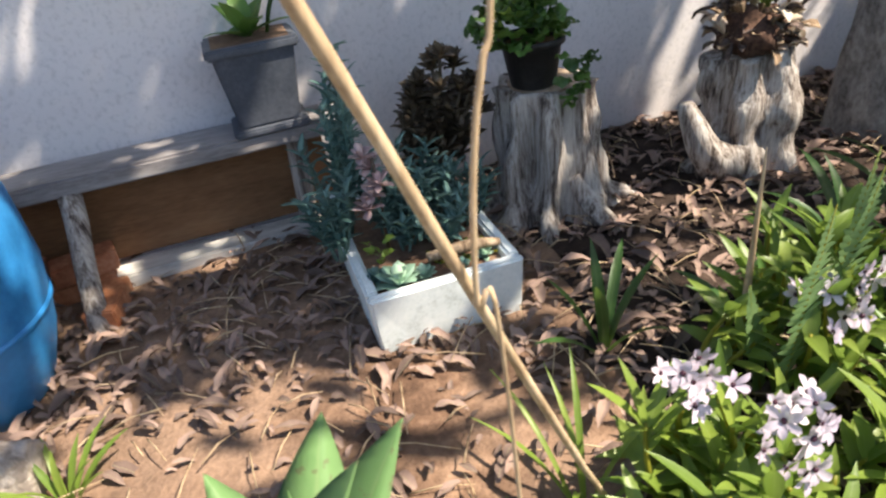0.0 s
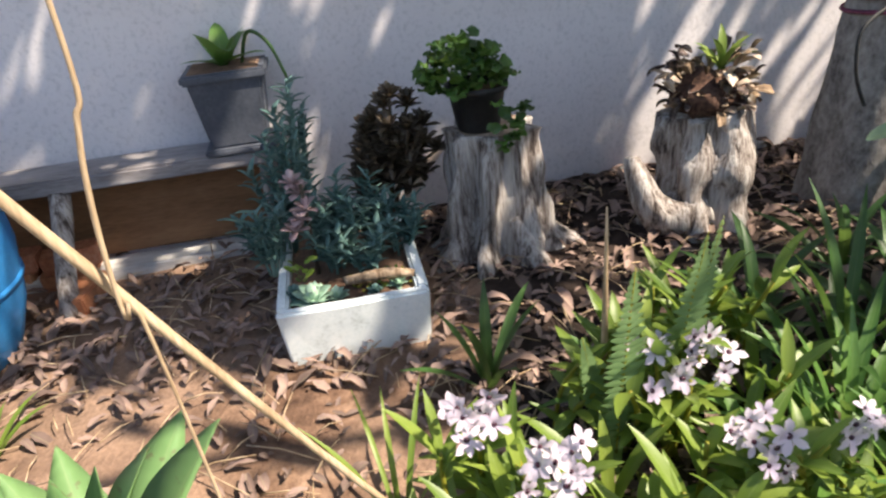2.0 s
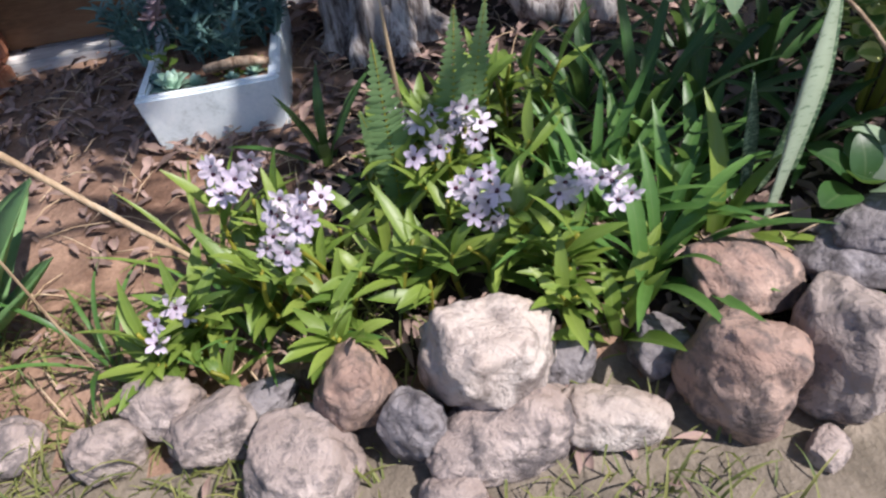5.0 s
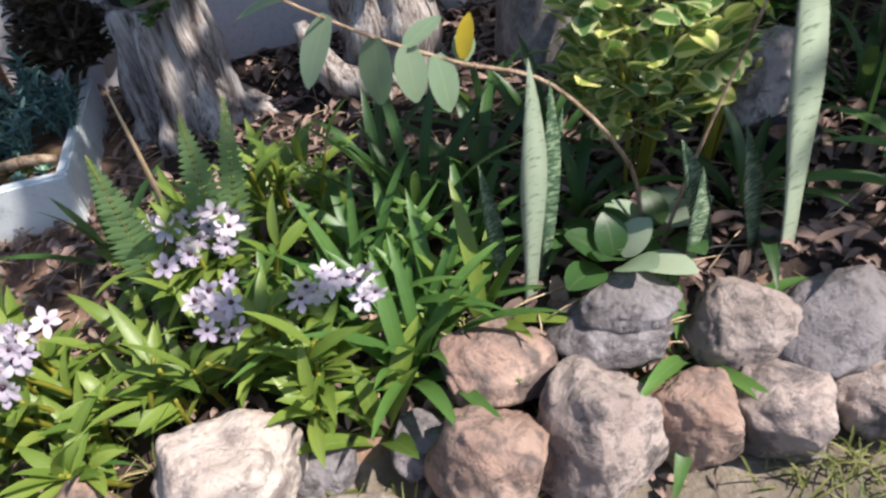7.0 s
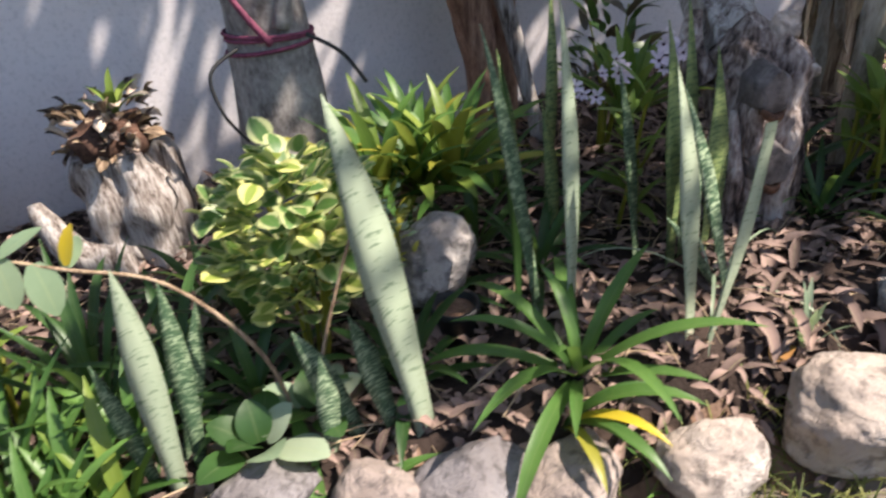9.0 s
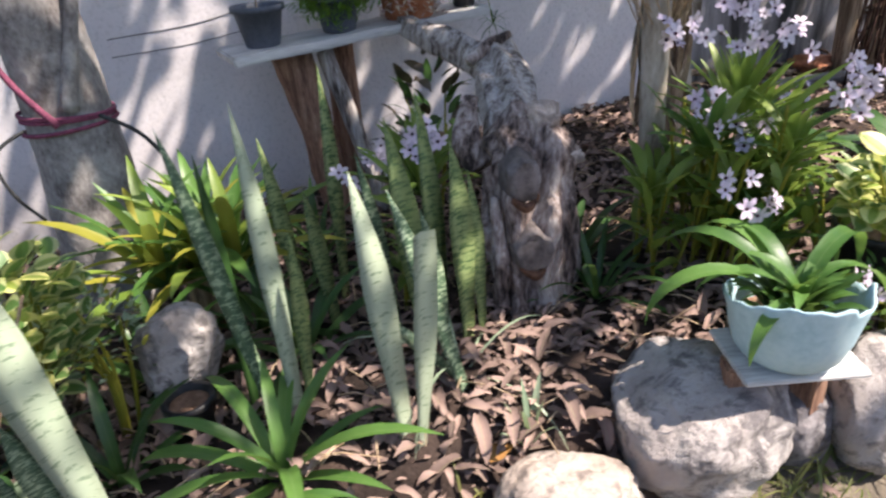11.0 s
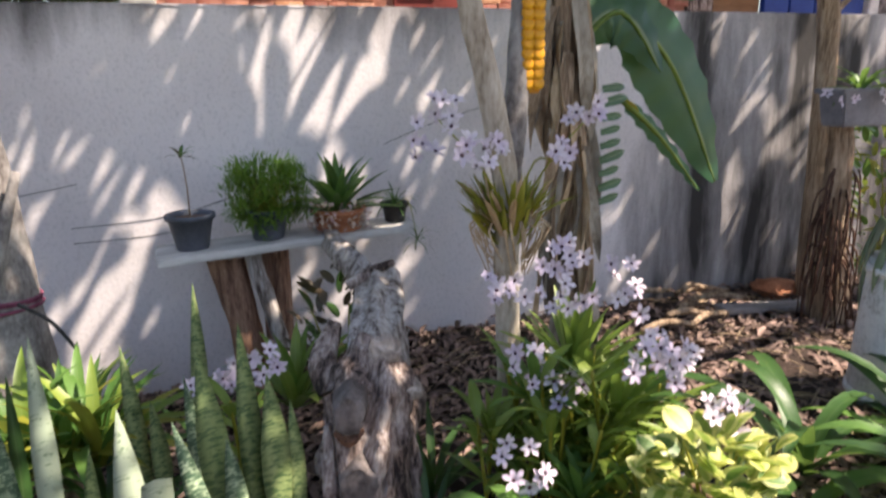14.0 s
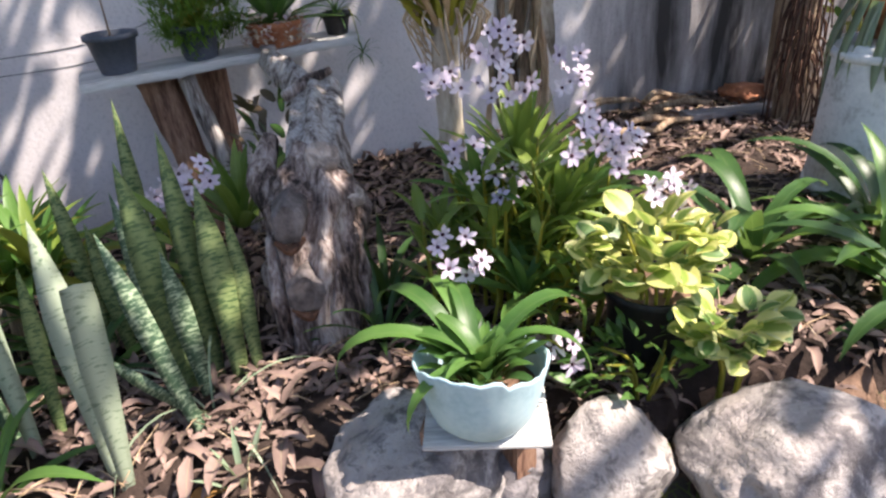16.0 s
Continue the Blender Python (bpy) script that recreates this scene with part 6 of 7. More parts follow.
for i in range(150):
    d = Vector((_r.gauss(0, 1), _r.gauss(0, 1), abs(_r.gauss(0, 1)))).normalized() * _r.uniform(0.5, 1)
    set_leaf(_r.choice(_gm), ger, (d.x * 0.15 - 0.03, d.y * 0.11, d.z * 0.17 + 0.01), math.degrees(math.atan2(-d.x, d.y)), _r.uniform(20, 95), _r.uniform(0.7, 1.2), _r.uniform(-30, 30))
for i in range(22):
    set_leaf(_r.choice(_gm), ger, (_r.uniform(0.0, 0.12), -0.12 + _r.uniform(-0.03, 0.02), _r.uniform(-0.16, 0.0)), 180 + _r.uniform(-50, 50), _r.uniform(60, 130), _r.uniform(0.6, 1.0))
horned_driftwood()
leaning_tree()

# foreground agave beside the path, and the first stones
ag = thing("agave", (-0.73, 1.15, ground(-0.73, 1.15)), "broad-leaved green agave rosette at the edge of the bed", "agave")
rosette(ag, [leaf_mesh("leaf", M["agave_leaf"], 0.4, 0.15, b, "agave", 0.4, 12, 0.006, 0.06) for b in (10, 25, -8)], (0, 0, 0.02), 17, 3, 58, 1.0, random.Random(2), twist=6)

# orchids in the front of the bed
orchid_plant(0.43, 1.27, 11, 0.3, [(0.37, 1.25, 0.36, 10, 0.055), (0.47, 1.23, 0.37, 9, 0.05)], "lilac-flowered orchid clump with lime leaves", 0.12, lime=0.5)
orchid_plant(0.06, 1.1, 11, 0.3, [(-0.03, 1.13, 0.42, 10, 0.05), (0.1, 1.05, 0.38, 10, 0.05), (0.06, 0.99, 0.34, 5, 0.035)], "lilac-flowered orchid with dark flower throats", 0.12, lime=0.55)
orchid_plant(0.52, 1.03, 9, 0.26, [(0.45, 1.02, 0.34, 10, 0.055), (0.64, 1.04, 0.33, 8, 0.045), (0.72, 1.0, 0.32, 5, 0.03)], "small orchid clump flowering near the stones", 0.12, lime=0.5)
orchid_plant(-0.18, 1.0, 7, 0.2, [(-0.2, 0.97, 0.22, 7, 0.045)], "low orchid tuft with pale lilac flowers", 0.09)
orchid_plant(0.62, 1.5, 10, 0.34, [], "green orchid canes behind the flowering clump", 0.12, lime=0.15)
strap_plant(0.72, 1.12, 16, 0.42, 0.026, "fresh green strap-leaved tuft among the orchids", "bright_leaf", (5, 50), 45)
strap_plant(0.8, 0.95, 14, 0.36, 0.028, "fresh green strap-leaved tuft behind the stones", "bright_leaf", (8, 60), 60)
strap_plant(0.9, 1.35, 14, 0.46, 0.028, "green upright strap-leaved tuft in the bed", "dull_leaf", (4, 40), 35)
strap_plant(0.1, 1.62, 7, 0.34, 0.03, "small dark green strap-leaved plant near the crate", "dull_leaf", (5, 45), 40)
strap_plant(-0.18, 1.22, 9, 0.4, 0.014, "tuft of tall yellow-green grass", "lime_leaf", (4, 35), 60, name="grass_tuft", category="grass")
strap_plant(-0.4, 1.02, 9, 0.3, 0.012, "tuft of grass by the dry stalk", "bright_leaf", (6, 50), 70, name="grass_tuft", category="grass")
strap_plant(-0.05, 0.98, 9, 0.26, 0.016, "tuft of grass at the edge of the bed", "bright_leaf", (6, 55), 60, name="grass_tuft", category="grass")
strap_plant(0.68, 0.84, 7, 0.22, 0.045, "broad-leaved weed between the stones", "orchid_leaf", (5, 45), 30, name="broad_leaf_weed")
FILL = [(0.02, 1.2, 6, 0.2), (0.3, 1.02, 7, 0.22), (0.3, 1.38, 7, 0.26), (0.58, 0.9, 5, 0.18), (0.15, 0.93, 6, 0.16), (-0.2, 0.93, 5, 0.14)]
for x, y, n, h in FILL:
    orchid_plant(x, y, n, h, [], "leafy green orchid canes without flowers", 0.1, lime=0.5, leaf_len=0.12)
for x, y, n in ((0.52, 1.14, 9), (0.24, 1.16, 8), (0.95, 1.0, 8), (-0.02, 1.05, 8), (0.68, 1.36, 8), (0.66, 1.16, 9), (0.8, 1.2, 9), (0.86, 1.06, 9), (0.6, 1.0, 8), (0.76, 0.92, 9), (0.98, 1.2, 9), (0.42, 1.42, 9)):
    strap_plant(x, y, n, 0.3, 0.034, "light green blunt-leaved tuft between the orchids", "lime_leaf" if n == 8 else "bright_leaf", (8, 60), 50)
for x, y, n, L in ((1.72, 1.42, 14, 0.4), (2.02, 1.55, 14, 0.42), (1.3, 1.5, 14, 0.4), (1.2, 1.75, 12, 0.36), (2.3, 1.95, 14, 0.4), (1.08, 1.4, 13, 0.4), (0.85, 1.62, 12, 0.36), (1.6, 1.05, 12, 0.3), (1.26, 1.2, 12, 0.3), (3.02, 1.32, 14, 0.36), (2.1, 1.3, 12, 0.34)):
    strap_plant(x, y, n, L, 0.032, "dark green strap-leaved tuft in the shade of the bed", "dull_leaf", (6, 70), 60, group="dark tufts in the bed")
# snake plants
SN = [
    ("mid", (1.06, 1.02), [((1.06, 1.0, 0.15), (1.09, 1.0, 0.7), 0.058, "sans_pale", 0), ((1.02, 1.03, 0.15), (0.99, 1.03, 0.5), 0.035, "sans_leaf", 0), ((1.11, 1.04, 0.15), (1.15, 1.06, 0.62), 0.045, "sans_leaf", 0), ((1.08, 1.08, 0.15), (1.2, 1.12, 0.52), 0.045, "sans_leaf", 0)]),
    ("big", (1.57, 0.88), [((1.58, 0.88, 0.2), (1.5, 0.92, 0.96), 0.085, "sans_pale", 0), ((1.52, 0.9, 0.2), (1.47, 0.92, 0.52), 0.05, "sans_leaf", 0), ((1.45, 0.95, 0.2), (1.36, 0.95, 0.5), 0.055, "sans_leaf", 0), ((1.38, 0.92, 0.2), (1.4, 0.93, 0.44), 0.05, "sans_leaf", 0)]),
    ("pair", (1.98, 1.05), [((2.02, 1.0, 0.25), (2.03, 1.04, 1.02), 0.05, "sans_pale", 0), ((1.97, 1.06, 0.25), (1.88, 1.1, 0.98), 0.042, "sans_leaf", 0), ((1.93, 1.1, 0.25), (1.94, 1.14, 0.9), 0.036, "dull_leaf", 0), ((2.06, 1.08, 0.25), (2.1, 1.1, 0.7), 0.04, "sans_green", 0)]),
    ("v", (2.22, 0.82), [((2.23, 0.82, 0.27), (2.215, 0.9, 0.885), 0.068, "sans_pale", 0), ((2.25, 0.78, 0.27), (2.3, 0.74, 0.79), 0.054, "sans_pale", 1), ((2.42, 0.9, 0.28), (2.31, 0.98, 0.8), 0.05, "sans_leaf", 0), ((2.44, 0.95, 0.28), (2.24, 0.93, 0.52), 0.03, "sans_leaf", 0)]),
    ("group", (2.45, 1.15), [((2.4, 1.1, 0.25), (2.37, 1.12, 0.91), 0.075, "sans_green", 0), ((2.47, 1.14, 0.25), (2.475, 1.18, 0.95), 0.06, "sans_green", 0), ((2.53, 1.12, 0.25), (2.535, 1.13, 0.82), 0.075, "sans_green", 0), ((2.58, 1.13, 0.25), (2.59, 1.16, 0.72), 0.05, "sans_green", 0), ((2.44, 1.06, 0.25), (2.42, 1.08, 0.68), 0.055, "sans_leaf", 0), ((2.35, 1.18, 0.25), (2.32, 1.24, 0.8), 0.045, "sans_leaf", 0)]),
    ("far", (2.15, 1.5), [((2.15, 1.5, 0.2), (2.12, 1.52, 0.8), 0.05, "sans_green", 0), ((2.3, 1.6, 0.2), (2.34, 1.6, 0.95), 0.05, "sans_green", 0), ((2.22, 1.4, 0.2), (2.2, 1.42, 0.66), 0.05, "sans_green", 0)]),
]
for _, (x, y), leaves in SN:
    t = thing("snake_plant", (x, y, ground(x, y)), "upright banded snake plant with pale grey-green sword leaves", "snake plant", "snake plants in the bed")
    for b, tip, w, m, blunt in leaves:
        snake_leaf(t, (b[0], b[1], ground(b[0], b[1]) - 0.01), tip, w, M[m], bool(blunt))

sword_fern(0.34, 1.26, [((0.29, 1.25), (0.3, 1.22, 0.61), 0.11), ((0.42, 1.3), (0.47, 1.28, 0.62), 0.11), ((0.44, 1.32), (0.55, 1.36, 0.6), 0.08), ((0.3, 1.3), (0.24, 1.32, 0.4), 0.07)], "upright grey-green sword fern among the orchids")
dk = thing("dry_spike", (0.328, 1.420, ground(0.328, 1.420) - 0.01), "thin pale dry leaf spike standing in the bed", "dry leaf")
v, f = tube([(0.01, 0, 0), (0.005, 0, 0.2), (0, 0, 0.632 - dk.location.z)], [0.008, 0.009, 0.002], 7, 0.001, steps=4)
obj_from("blade", v, f, M["straw"], dk)
# dry sheath behind the crate, a whitish rock and weed by the barrel, odd bits on the litter
sheath = leaf_mesh("dry_sheath", M["cream_chip"], 0.26, 0.085, 20, "lance", 0.5, 8, 0, 0.2)
sh = new("dry_sheath", sheath)
sh.matrix_world = leaf_matrix((0.03, 2.58, ground(0.03, 2.58) + 0.12), -60, 45)
tagged(sh, "pale tan dry leaf sheath leaning behind the crate", "dry leaf")
stone(-1.32, 1.8, 0.1, 0.1, 0.09, M["white_stone"], 77, 0.9, "whitish rock in front of the blue barrel")
strap_plant(-1.2, 1.72, 14, 0.2, 0.02, "yellow-green weed near the whitish rock", "lime_leaf", (8, 60), 40, name="weed")
ol = new("orange_dry_leaf", leaf_mesh("orange_dry_leaf", M["orange_leaf"], 0.1, 0.055, 40, "oval", 0.3, 7, 0, 0.2))
ol.matrix_world = leaf_matrix((2.38, 0.7, ground(2.38, 0.7) + 0.04), -70, 80)
tagged(ol, "orange-brown dry leaf lying on the leaf litter", "dry leaf")
sp = thing("small_dark_pot", (1.78, 1.16, ground(1.78, 1.16) - 0.01), "small dark plastic pot standing among the plants", "plant pot")
round_pot(sp, 0.06, 0.045, 0.11, M["black_plastic"])
# branch with pale oval leaves
br = thing("oval_leaf_branch", (1.33, 1.02, ground(1.33, 1.02)), "thin arching branch with pale oval leaves", "branch")
o = Vector(br.location)
pts = [(1.33, 1.02, 0.16), (1.3, 1.03, 0.4), (1.16, 1.1, 0.59), (0.99, 1.13, 0.665), (0.84, 1.13, 0.75), (0.7, 1.13, 0.85)]
v, f = tube([Vector(p) - o for p in pts], [0.005, 0.005, 0.004, 0.004, 0.003, 0.002], 6, steps=5)
obj_from("stem", v, f, M["husk"], br)
pl = [leaf_mesh("leaf", M["oval_leaf"], 0.108, 0.062, b, "oval", 0.12, 7) for b in (15, 30)]
for p, az, ln, s in (((0.85, 1.13, 0.745), 140, 165, 1.1), ((0.9, 1.13, 0.72), 180, 160, 0.95), ((0.95, 1.13, 0.69), 200, 160, 1.0), ((0.78, 1.13, 0.8), 120, 140, 1.15), ((0.9, 1.13, 0.715), -60, 70, 0.85), ((0.72, 1.13, 0.84), 80, 100, 0.8), ((1.0, 1.13, 0.665), -20, 60, 0.7)):
    set_leaf(pl[0], br, Vector(p) - o, az, ln, s)
gl = leaf_mesh("leaf", M["gold_leaf"], 0.08, 0.035, 20, "oval", 0.2, 6)
set_leaf(gl, br, Vector((1.0, 1.13, 0.67)) - o, -40, 25, 1.0)
v, f = tube([Vector((1.36, 1.0, 0.16)) - o, Vector((1.42, 1.0, 0.42)) - o, Vector((1.56, 1.05, 0.72)) - o], [0.005, 0.004, 0.003], 6, steps=5)
obj_from("stem", v, f, M["husk"], br)
pad = thing("pale_pad_plant", (1.24, 0.97, ground(1.24, 0.97)), "low plant with large pale rounded leaves", "plant")
pm = [leaf_mesh("leaf", M[m], 0.13, 0.1, b, "oval", 0.12, 7) for m, b in (("pale_leaf", 20), ("dull_leaf", 45), ("pale_leaf", 30))]
rosette(pad, pm, (0, 0, 0.06), 9, 20, 80, 0.85, random.Random(9), spread=0.06)
rosette(pad, pm, (0.13, 0.05, 0.06), 7, 30, 90, 0.8, random.Random(10), spread=0.06)
strap_plant(1.32, 0.78, 12, 0.4, 0.04, "drooping strap-leaved plant over the stones", "bright_leaf", (25, 80), 100)
strap_plant(1.95, 0.85, 16, 0.4, 0.036, "green strap-leaved lily with arching leaves", "bright_leaf", (10, 78), 70)
yl = thing("yellowing_leaf_tuft", (1.86, 0.76, ground(1.86, 0.76)), "drooping strap leaves turning orange over the stones", "plant")
ym = [leaf_mesh("leaf", M[m], 0.34, 0.04, 95, "strap", 0.3, 10) for m in ("gold_leaf", "bright_leaf", "olive_leaf")]
for az, ln, q, sc in ((-150, 35, 0, 0.8), (-130, 30, 1, 1.0), (-165, 40, 1, 0.9), (170, 45, 2, 0.7), (-110, 35, 1, 0.8)):
    set_leaf(ym[q], yl, (0, 0, 0), az, ln, sc)
# variegated shrub, bromeliad bush and grey block
leafy_bush("variegated_shrub", 1.43, 1.25, 0.56, (0.2, 0.17, 0.22), 400, (0.056, 0.05), ["variegated", "variegated", "variegated_gold"], "variegated shrub with cream-edged round leaves")
leafy_bush("pale_weed", 1.62, 1.25, 0.5, (0.12, 0.1, 0.14), 130, (0.03, 0.012, "lance"), ["pale_leaf", "olive_leaf"], "fine grey-green weed beside the variegated shrub", "plant")
bb = thing("bromeliad_bush", (1.86, 1.7, ground(1.86, 1.7)), "dense bush of green and yellowing sword leaves", "bromeliad")
for k, (dx, dy) in enumerate(((0, 0), (0.1, -0.03), (-0.12, 0.0), (0.03, 0.1))):
    rosette(bb, [leaf_mesh("leaf", M[m], 0.44, 0.05, b, "strap", 0.35, 8) for m, b in (("bright_leaf", 40), ("lime_leaf", 55), ("bright_leaf", 70), ("olive_leaf", 60))], (dx + 0.03, dy - 0.03, 0.22), 24, 3, 66, 0.88, R, spread=0.03)
v, f = tube([(0, 0, 0), (0.02, 0, 0.24)], [0.05, 0.04], 10, 0.006, steps=3)
obj_from("stem", v, f, M["husk"], bb)
stone(1.78, 1.3, 0.33, 0.11, 0.13, M["boulder"], 41, 0.8, "grey concrete lump behind the shrub").name = "concrete_lump"

# plants round the log and behind
strap_plant(2.62, 1.62, 22, 0.34, 0.045, "light green lance-leaved young plant behind the log", "orchid_leaf", (6, 60), 35, z=0.48)
orchid_plant(2.5, 1.4, 5, 0.5, [(2.51, 1.32, 0.77, 8, 0.055), (2.42, 1.4, 0.71, 6, 0.045), (2.33, 1.45, 0.66, 3, 0.03)], "orchid with lilac flowers behind the snake plants", 0.06)
leafy_bush("dark_leafy_plant", 2.8, 2.0, 0.62, (0.16, 0.1, 0.24), 70, (0.11, 0.035, "lance"), ["dull_leaf", "maroon_leaf"], "dark leafy plant under the plank shelf", "plant")
strap_plant(1.86, 2.25, 9, 0.34, 0.012, "thin dark stems against the wall", "maroon_leaf", (4, 30), 10, name="wiry_seedling")
strap_plant(2.95, 1.1, 16, 0.34, 0.022, "dark green strap leaves behind the tub", "dull_leaf", (15, 75), 60)
strap_plant(2.5, 0.72, 7, 0.16, 0.016, "small pale sprout in the leaf litter", "pale_leaf", (4, 35), 20)
strap_plant(2.05, 0.62, 10, 0.2, 0.012, "small grass tuft by the stones", "bright_leaf", (6, 55), 40, name="grass_tuft", category="grass")
strap_plant(2.45, 0.98, 6, 0.42, 0.008, "thin arching grass blades in the bed", "pale_leaf", (25, 70), 110, name="grass_tuft", category="grass")
gnarled_log()
shelf()
tub_planter()
orchid_plant(3.31, 1.1, 24, 0.5, [(3.34, 1.08, 1.08, 9, 0.07), (3.16, 1.1, 1.0, 8, 0.065), (3.32, 1.0, 0.98, 8, 0.065), (3.42, 0.78, 0.9, 9, 0.065), (3.22, 1.0, 0.82, 8, 0.07), (3.58, 0.85, 0.82, 9, 0.065), (3.55, 1.05, 0.95, 5, 0.05), (3.08, 0.72, 0.7, 7, 0.055), (3.3, 0.95, 0.74, 6, 0.05)], "large flowering orchid clump covered in lilac blooms", 0.2, lime=0.5, leaf_len=0.15)
orchid_plant(3.45, 0.95, 18, 0.42, [(3.62, 0.72, 0.73, 10, 0.07)], "leafy orchid clump behind the tub", 0.2, lime=0.2)
orchid_plant(3.42, 1.1, 18, 0.6, [], "tall leafy orchid canes at the foot of the tree pole", 0.16, lime=0.6, leaf_len=0.16)
for x, y, z, n, L in ((3.24, 1.02, 0.7, 16, 0.2), (3.46, 0.96, 0.62, 18, 0.2), (3.58, 1.08, 0.6, 16, 0.22), (3.3, 0.86, 0.46, 16, 0.18), (3.16, 1.14, 0.52, 14, 0.2)):
    strap_plant(x, y, n, L, 0.032, "yellow-green leaf fan crowning the orchid canes", "lime_leaf" if n != 16 else "bright_leaf", (8, 75), 35, z=z, group="leaf fans of the orchids")
strap_plant(3.39, 1.08, 34, 0.26, 0.032, "bright yellow-green leaf fan among the orchids", "lime_leaf", (5, 60), 20, z=0.72)
orchid_plant(3.6, 1.2, 14, 0.44, [(3.72, 1.15, 0.72, 6, 0.06), (3.66, 1.3, 0.95, 5, 0.05)], "leafy orchid with a few pale lilac blooms", 0.14, lime=0.4, leaf_len=0.15)
vp = thing("dark_pot", (3.6, 0.72, ground(3.6, 0.72) - 0.02), "dark plastic pot half hidden under foliage", "plant pot")
round_pot(vp, 0.12, 0.1, 0.22, M["black_plastic"])
leafy_bush("gold_variegated_shrub", 3.55, 0.66, 0.63, (0.18, 0.12, 0.1), 130, (0.072, 0.068), ["variegated_gold", "variegated_gold", "variegated"], "gold-variegated shrub with round yellow-edged leaves")
leafy_bush("gold_variegated_shrub", 3.68, 0.5, 0.46, (0.12, 0.07, 0.07), 56, (0.072, 0.066), ["variegated", "variegated_gold"], "drooping variegated shoots with pale margins")
leafy_bush("low_green_cover", 3.5, 0.58, 0.38, (0.26, 0.1, 0.09), 170, (0.05, 0.02, "lance"), ["dull_leaf", "bright_leaf"], "low leafy ground cover behind the stones", "plant")
strap_plant(3.75, 0.42, 9, 0.26, 0.03, "light green strap leaves drooping over the stones", "lime_leaf", (15, 90), 110)
strap_plant(4.1, 0.38, 9, 0.34, 0.012, "pale grass blades drooping over the big stone", "pale_leaf", (40, 90), 130, name="grass_tuft", category="grass")
for x, y, n in ((4.2, 1.0, 15), (4.5, 0.75, 16), (4.75, 1.0, 14), (4.4, 0.5, 12)):
    strap_plant(x, y, n, 0.6, 0.065, "broad glossy dark green strap-leaved lily", "dull_leaf" if n != 16 else "bright_leaf", (10, 65), 95, group="lilies by the white column")
orchid_pole()
banana_plant()
flower_pillar()
white_bucket()
rubbish_by_wall()
leafy_bush("green_shrub", 6.0, 2.3, 1.0, (0.35, 0.25, 0.7), 260, (0.12, 0.04, "lance"), ["bright_leaf", "olive_leaf"], "leafy green shrub past the end of the beds")

# stones
ST = [
    # x, y, z, half width, half height, kind, long, tip, turn, point
    (-0.36, 0.8, 0.07, 0.06, 0.06, "stone", 1.1, 0, 20, 0), (-0.25, 0.86, 0.09, 0.065, 0.06, "stone", 1.2, 8, -10, 0), (-0.14, 0.79, 0.08, 0.075, 0.065, "stone", 1.15, -6, 15, 0),
    (-0.05, 0.83, 0.08, 0.06, 0.045, "dark_stone", 1.2, 5, 25, 0.2), (0.03, 0.68, 0.07, 0.1, 0.085, "stone", 1.1, 10, -15, 0), (0.15, 0.78, 0.13, 0.078, 0.105, "warm_stone", 0.95, 0, 10, 0.1),
    (0.25, 0.71, 0.08, 0.066, 0.095, "dark_stone", 0.9, -12, 30, 0), (0.41, 0.79, 0.15, 0.125, 0.13, "white_stone", 1.0, 0, 15, 0.1), (0.41, 0.67, 0.07, 0.105, 0.065, "stone", 1.35, 3, -4, 0),
    (0.62, 0.66, 0.06, 0.088, 0.072, "white_stone", 1.3, 4, -12, 0.5), (0.85, 0.68, 0.1, 0.112, 0.125, "warm_stone", 1.0, 0, -20, 0), (0.93, 0.85, 0.16, 0.105, 0.075, "warm_stone", 1.1, 4, 10, 0),
    (1.06, 0.67, 0.1, 0.118, 0.13, "stone", 1.0, 6, 30, 0), (1.16, 0.84, 0.16, 0.095, 0.05, "dark_stone", 1.2, -8, -18, 0.2), (1.24, 0.87, 0.2, 0.085, 0.04, "dark_stone", 1.2, 6, 15, 0), (1.25, 0.645, 0.09, 0.085, 0.115, "warm_stone", 0.9, 0, 15, 0),
    (1.43, 0.78, 0.14, 0.1, 0.09, "stone", 1.1, 0, -20, 0), (1.41, 0.62, 0.08, 0.1, 0.1, "stone", 1.05, 5, 40, 0), (1.6, 0.73, 0.14, 0.12, 0.09, "dark_stone", 1.2, -5, 12, 0), (1.62, 0.58, 0.07, 0.09, 0.08, "stone", 1.15, 0, -12, 0),
    (1.8, 0.66, 0.13, 0.1, 0.085, "stone", 1.2, 6, 20, 0), (1.86, 0.54, 0.07, 0.075, 0.06, "dark_stone", 1.1, 0, -25, 0), (2.1, 0.57, 0.14, 0.1, 0.085, "white_stone", 1.2, 0, 8, 0),
    (0.96, 0.53, 0.035, 0.035, 0.03, "stone", 1.2, 0, 30, 0), (1.16, 0.5, 0.03, 0.03, 0.03, "warm_stone", 1.1, 0, 10, 0), (0.29, 0.57, 0.04, 0.05, 0.045, "stone", 1.1, 0, -30, 0), (0.56, 0.8, 0.07, 0.06, 0.045, "dark_stone", 1.2, 0, 10, 0),
    (-0.6, 0.86, 0.05, 0.07, 0.06, "stone", 1.1, 0, 0, 0), (-0.9, 0.88, 0.06, 0.09, 0.075, "warm_stone", 1.1, 0, 30, 0), (0.74, 0.78, 0.08, 0.06, 0.06, "dark_stone", 1.0, 0, 50, 0)]
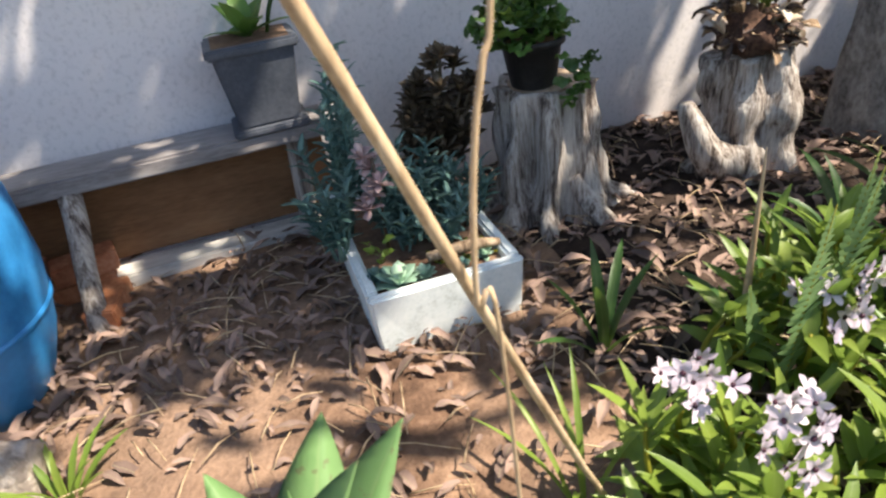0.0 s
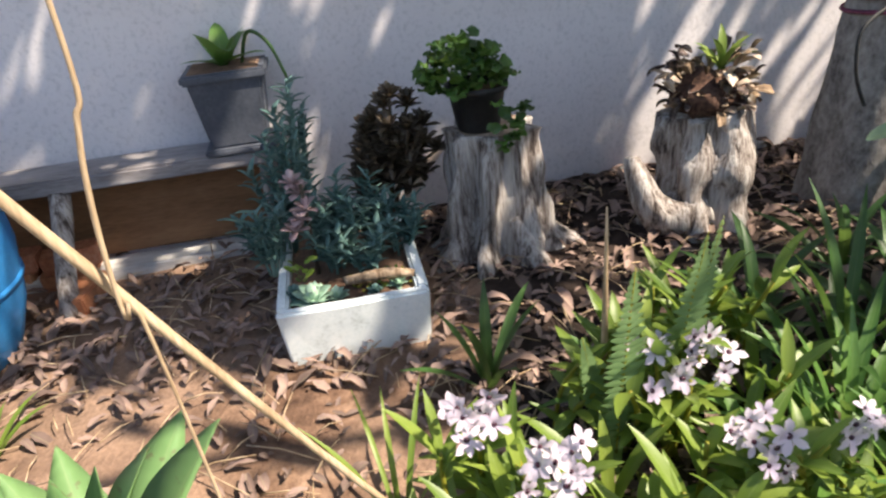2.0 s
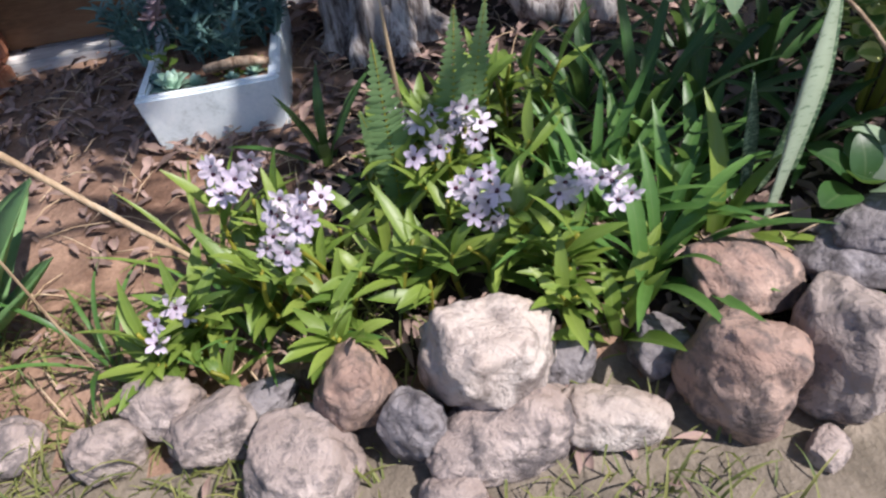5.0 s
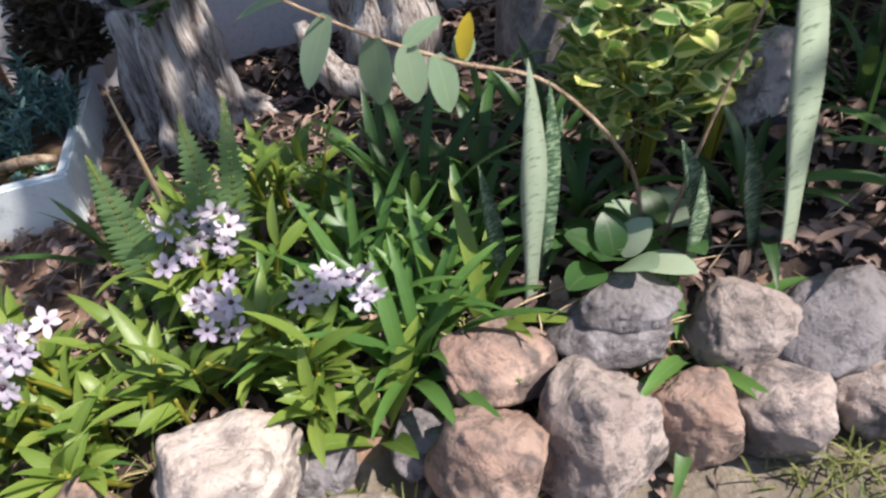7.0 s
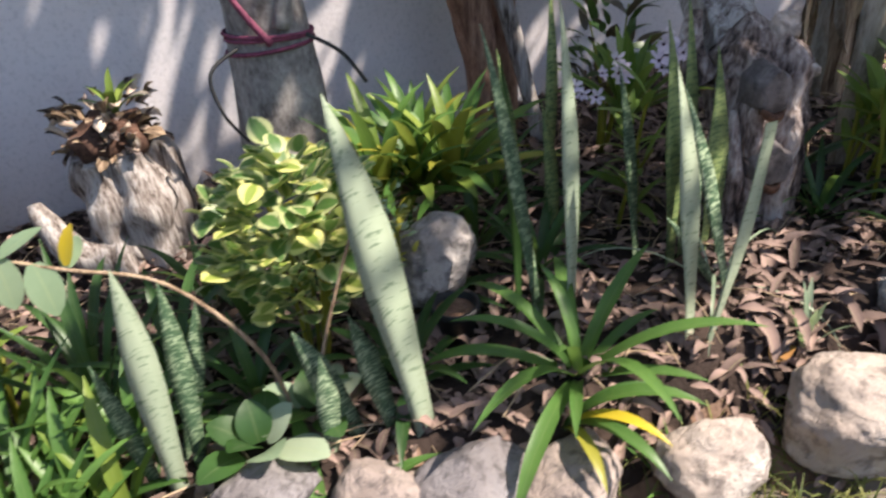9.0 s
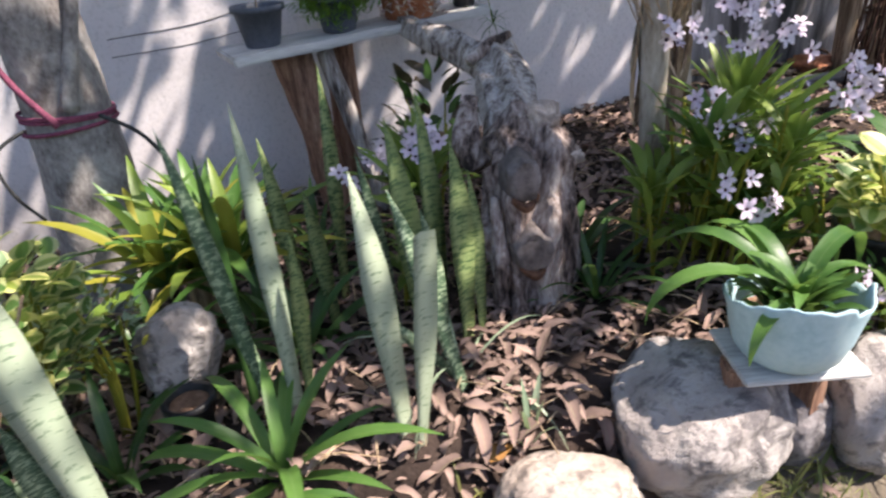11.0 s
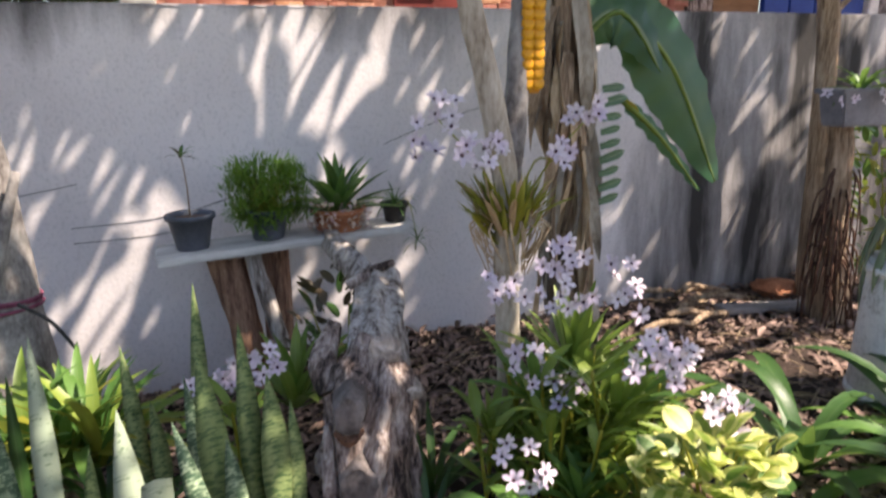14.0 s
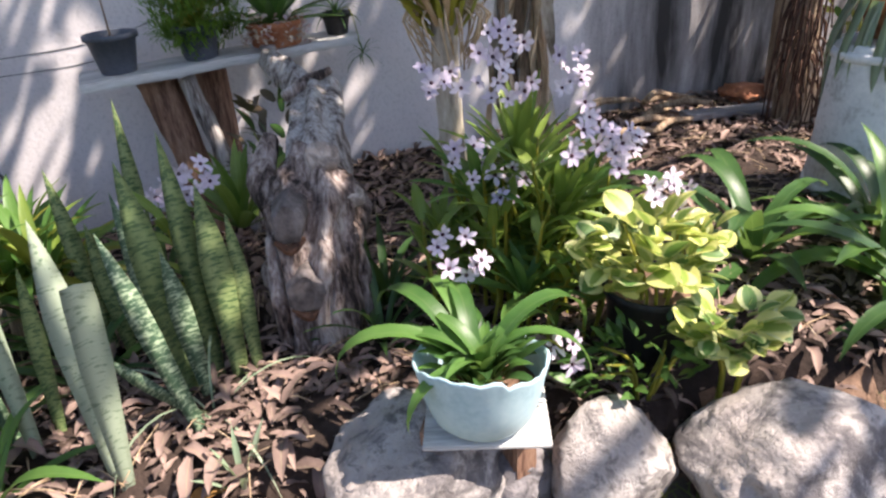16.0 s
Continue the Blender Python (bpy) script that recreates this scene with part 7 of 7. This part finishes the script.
for k, (x, y, z, w, h, m, lg, tip, turn, pt_) in enumerate(ST):
    stone(x, y, z, w, h, M[m], k + 1, 0.9, {"stone": "rounded greyish-white edging stone with dark stains", "warm_stone": "rounded pinkish-brown edging stone", "dark_stone": "grey angular edging stone", "white_stone": "sunlit whitish edging stone"}[m], lg, tip, turn, pt_)
for k, (x, y, z, w, h, m) in enumerate(((2.5, 0.54, 0.14, 0.17, 0.12, "white_stone"), (2.88, 0.6, 0.19, 0.225, 0.17, "boulder"), (3.34, 0.47, 0.18, 0.15, 0.15, "boulder"), (3.73, 0.33, 0.19, 0.24, 0.16, "boulder"), (4.25, 0.12, 0.18, 0.24, 0.15, "boulder"), (3.1, 0.55, 0.14, 0.12, 0.12, "dark_stone"))):
    stone(x, y, z, w, h, M[m], 60 + k, 0.8, "large rounded greyish-white boulder edging the bed")

# shade trees and the house beyond
CROWN = [(a * 0.8 - 0.6 + 0.3 * ((b * 5 + a * 3) % 3 - 1), b * 0.6 + 0.62 + 0.2 * ((a * 7 + b) % 3 - 1), 3.6 + 0.3 * ((a * 11 + b * 7) % 4)) for a in range(13) for b in range(4) if (a * 5 + b * 3) % 7]
CROWN = [c for c in CROWN if not (3.1 < c[0] < 5.6 and c[1] > 1.25)]
CROWN = [c for c in CROWN if (c[0] - 7.0) ** 2 + (c[1] - 1.8) ** 2 > 0.16 and (c[0] - 7.1) ** 2 + (c[1] - 0.1) ** 2 > 0.36]
CROWN = [c for c in CROWN if (c[0] - 4.0) ** 2 + (c[1] - 0.48) ** 2 > 0.09]
CROWN = [c for c in CROWN if (c[0] - 6.5) ** 2 + (c[1] - 1.55) ** 2 > 0.12]
CROWN = [c for c in CROWN if (c[0] - 1.5) ** 2 + (c[1] - 0.2) ** 2 > 0.2]
CROWN = [c for c in CROWN if (c[0] - 3.05) ** 2 + (c[1] - 0.6) ** 2 > 0.12 and (c[0] - 3.85) ** 2 + (c[1] - 0.5) ** 2 > 0.12 and (c[0] - 4.4) ** 2 + (c[1] + 0.5) ** 2 > 0.1]
# loose sprays that dapple the wall behind the plank shelf
_c = random.Random(23)
CROWN = [c for c in CROWN if not (2.5 < c[0] < 6.2 and c[1] > 1.2)]
for k in range(78):
    x, y = _c.uniform(2.5, 6.4), 1.2 + 1.15 * _c.random() ** 0.8
    if (x - 3.4) ** 2 + (y - 1.75) ** 2 < 0.05 or noise.noise(Vector((x * 2.2, y * 3.0, 0.5))) > 0.22:
        continue
    CROWN.append((x, y, _c.uniform(3.65, 4.1), 8, 0.15))
# close foliage over the shaded back of the bed
CROWN += [(4.45 + 0.4 * a + 0.1 * (b % 2), 0.1 + 0.36 * b + 0.08 * (a % 3), 3.75 + 0.12 * ((a + b) % 3), 40, 0.3) for a in range(4) for b in range(3) if (a, b) not in ((1, 0), (2, 0))]
CROWN += [(3.75, -0.1, 3.9, 22, 0.2), (4.1, -0.32, 3.9, 20, 0.18), (4.15, 0.35, 3.8, 22, 0.2), (3.75, 1.05, 3.8, 34, 0.25), (4.2, 1.1, 3.9, 34, 0.25)]
CROWN += [(2.93, 1.64, 3.8, 30, 0.2), (2.86, 1.48, 3.85, 24, 0.18), (2.75, 1.7, 3.8, 26, 0.2), (2.95, 1.95, 3.9, 22, 0.2), (2.05, 1.72, 3.85, 30, 0.25), (1.5, 0.85, 3.8, 46, 0.3), (1.95, 1.0, 3.9, 46, 0.3), (1.0, 1.95, 3.8, 40, 0.3), (1.5, 2.0, 3.9, 40, 0.3)]
CROWN += [(3.4, 0.35, 3.9, 30, 0.3), (4.3, 0.25, 3.8, 30, 0.25), (4.2, -1.7, 3.8, 30, 0.3), (0.6, 1.7, 3.8), (1.2, 1.5, 4.0), (1.8, 1.8, 3.7), (2.4, 1.6, 3.9), (5.0, 0.2, 3.9, 34, 0.3), (6.2, -1.1, 3.9, 34, 0.3), (5.1, -0.17, 3.9, 26, 0.2), (3.4, 1.85, 3.9, 22, 0.22)]
BOUGHS = [[(6.5, y * 0.6 + 0.4, 4.2), (4.0, y, 4.15), (1.6, y + 0.1, 4.1), (-0.4, y, 3.9)] for y in (-1.7, 0.0, 0.95, 2.15)]
tree_crown("shade_tree", [(9.3, 0.6, 0.0), (9.1, 0.8, 1.8), (8.6, 1.2, 3.4)], [0.2, 0.16, 0.12], CROWN, 60, (0.26, 0.08), "leafy shade tree beside the path", 5, clump=0.4, boughs=BOUGHS)
tree_crown("background_tree", [(0.2, 8.6, 0.0), (0.3, 8.6, 1.5), (0.4, 8.5, 2.6)], [0.14, 0.11, 0.08], [(0.5 * (i % 5) - 0.9, 8.2 + 0.4 * (i % 3), 2.0 + 0.42 * (i // 5)) for i in range(25)] + [(0.6 * i - 1.6, 9.4 + 0.3 * (i % 2), 2.2 + 0.5 * (i % 4)) for i in range(9)], 260, (0.15, 0.06), "leafy tree behind the garden wall", 9, mat="far_leaf", boughs=[[(-0.4, 8.3, 3.2)], [(0.9, 8.4, 3.6)], [(0.2, 8.6, 4.2)]])
back_house()
leaf_litter()
grass()
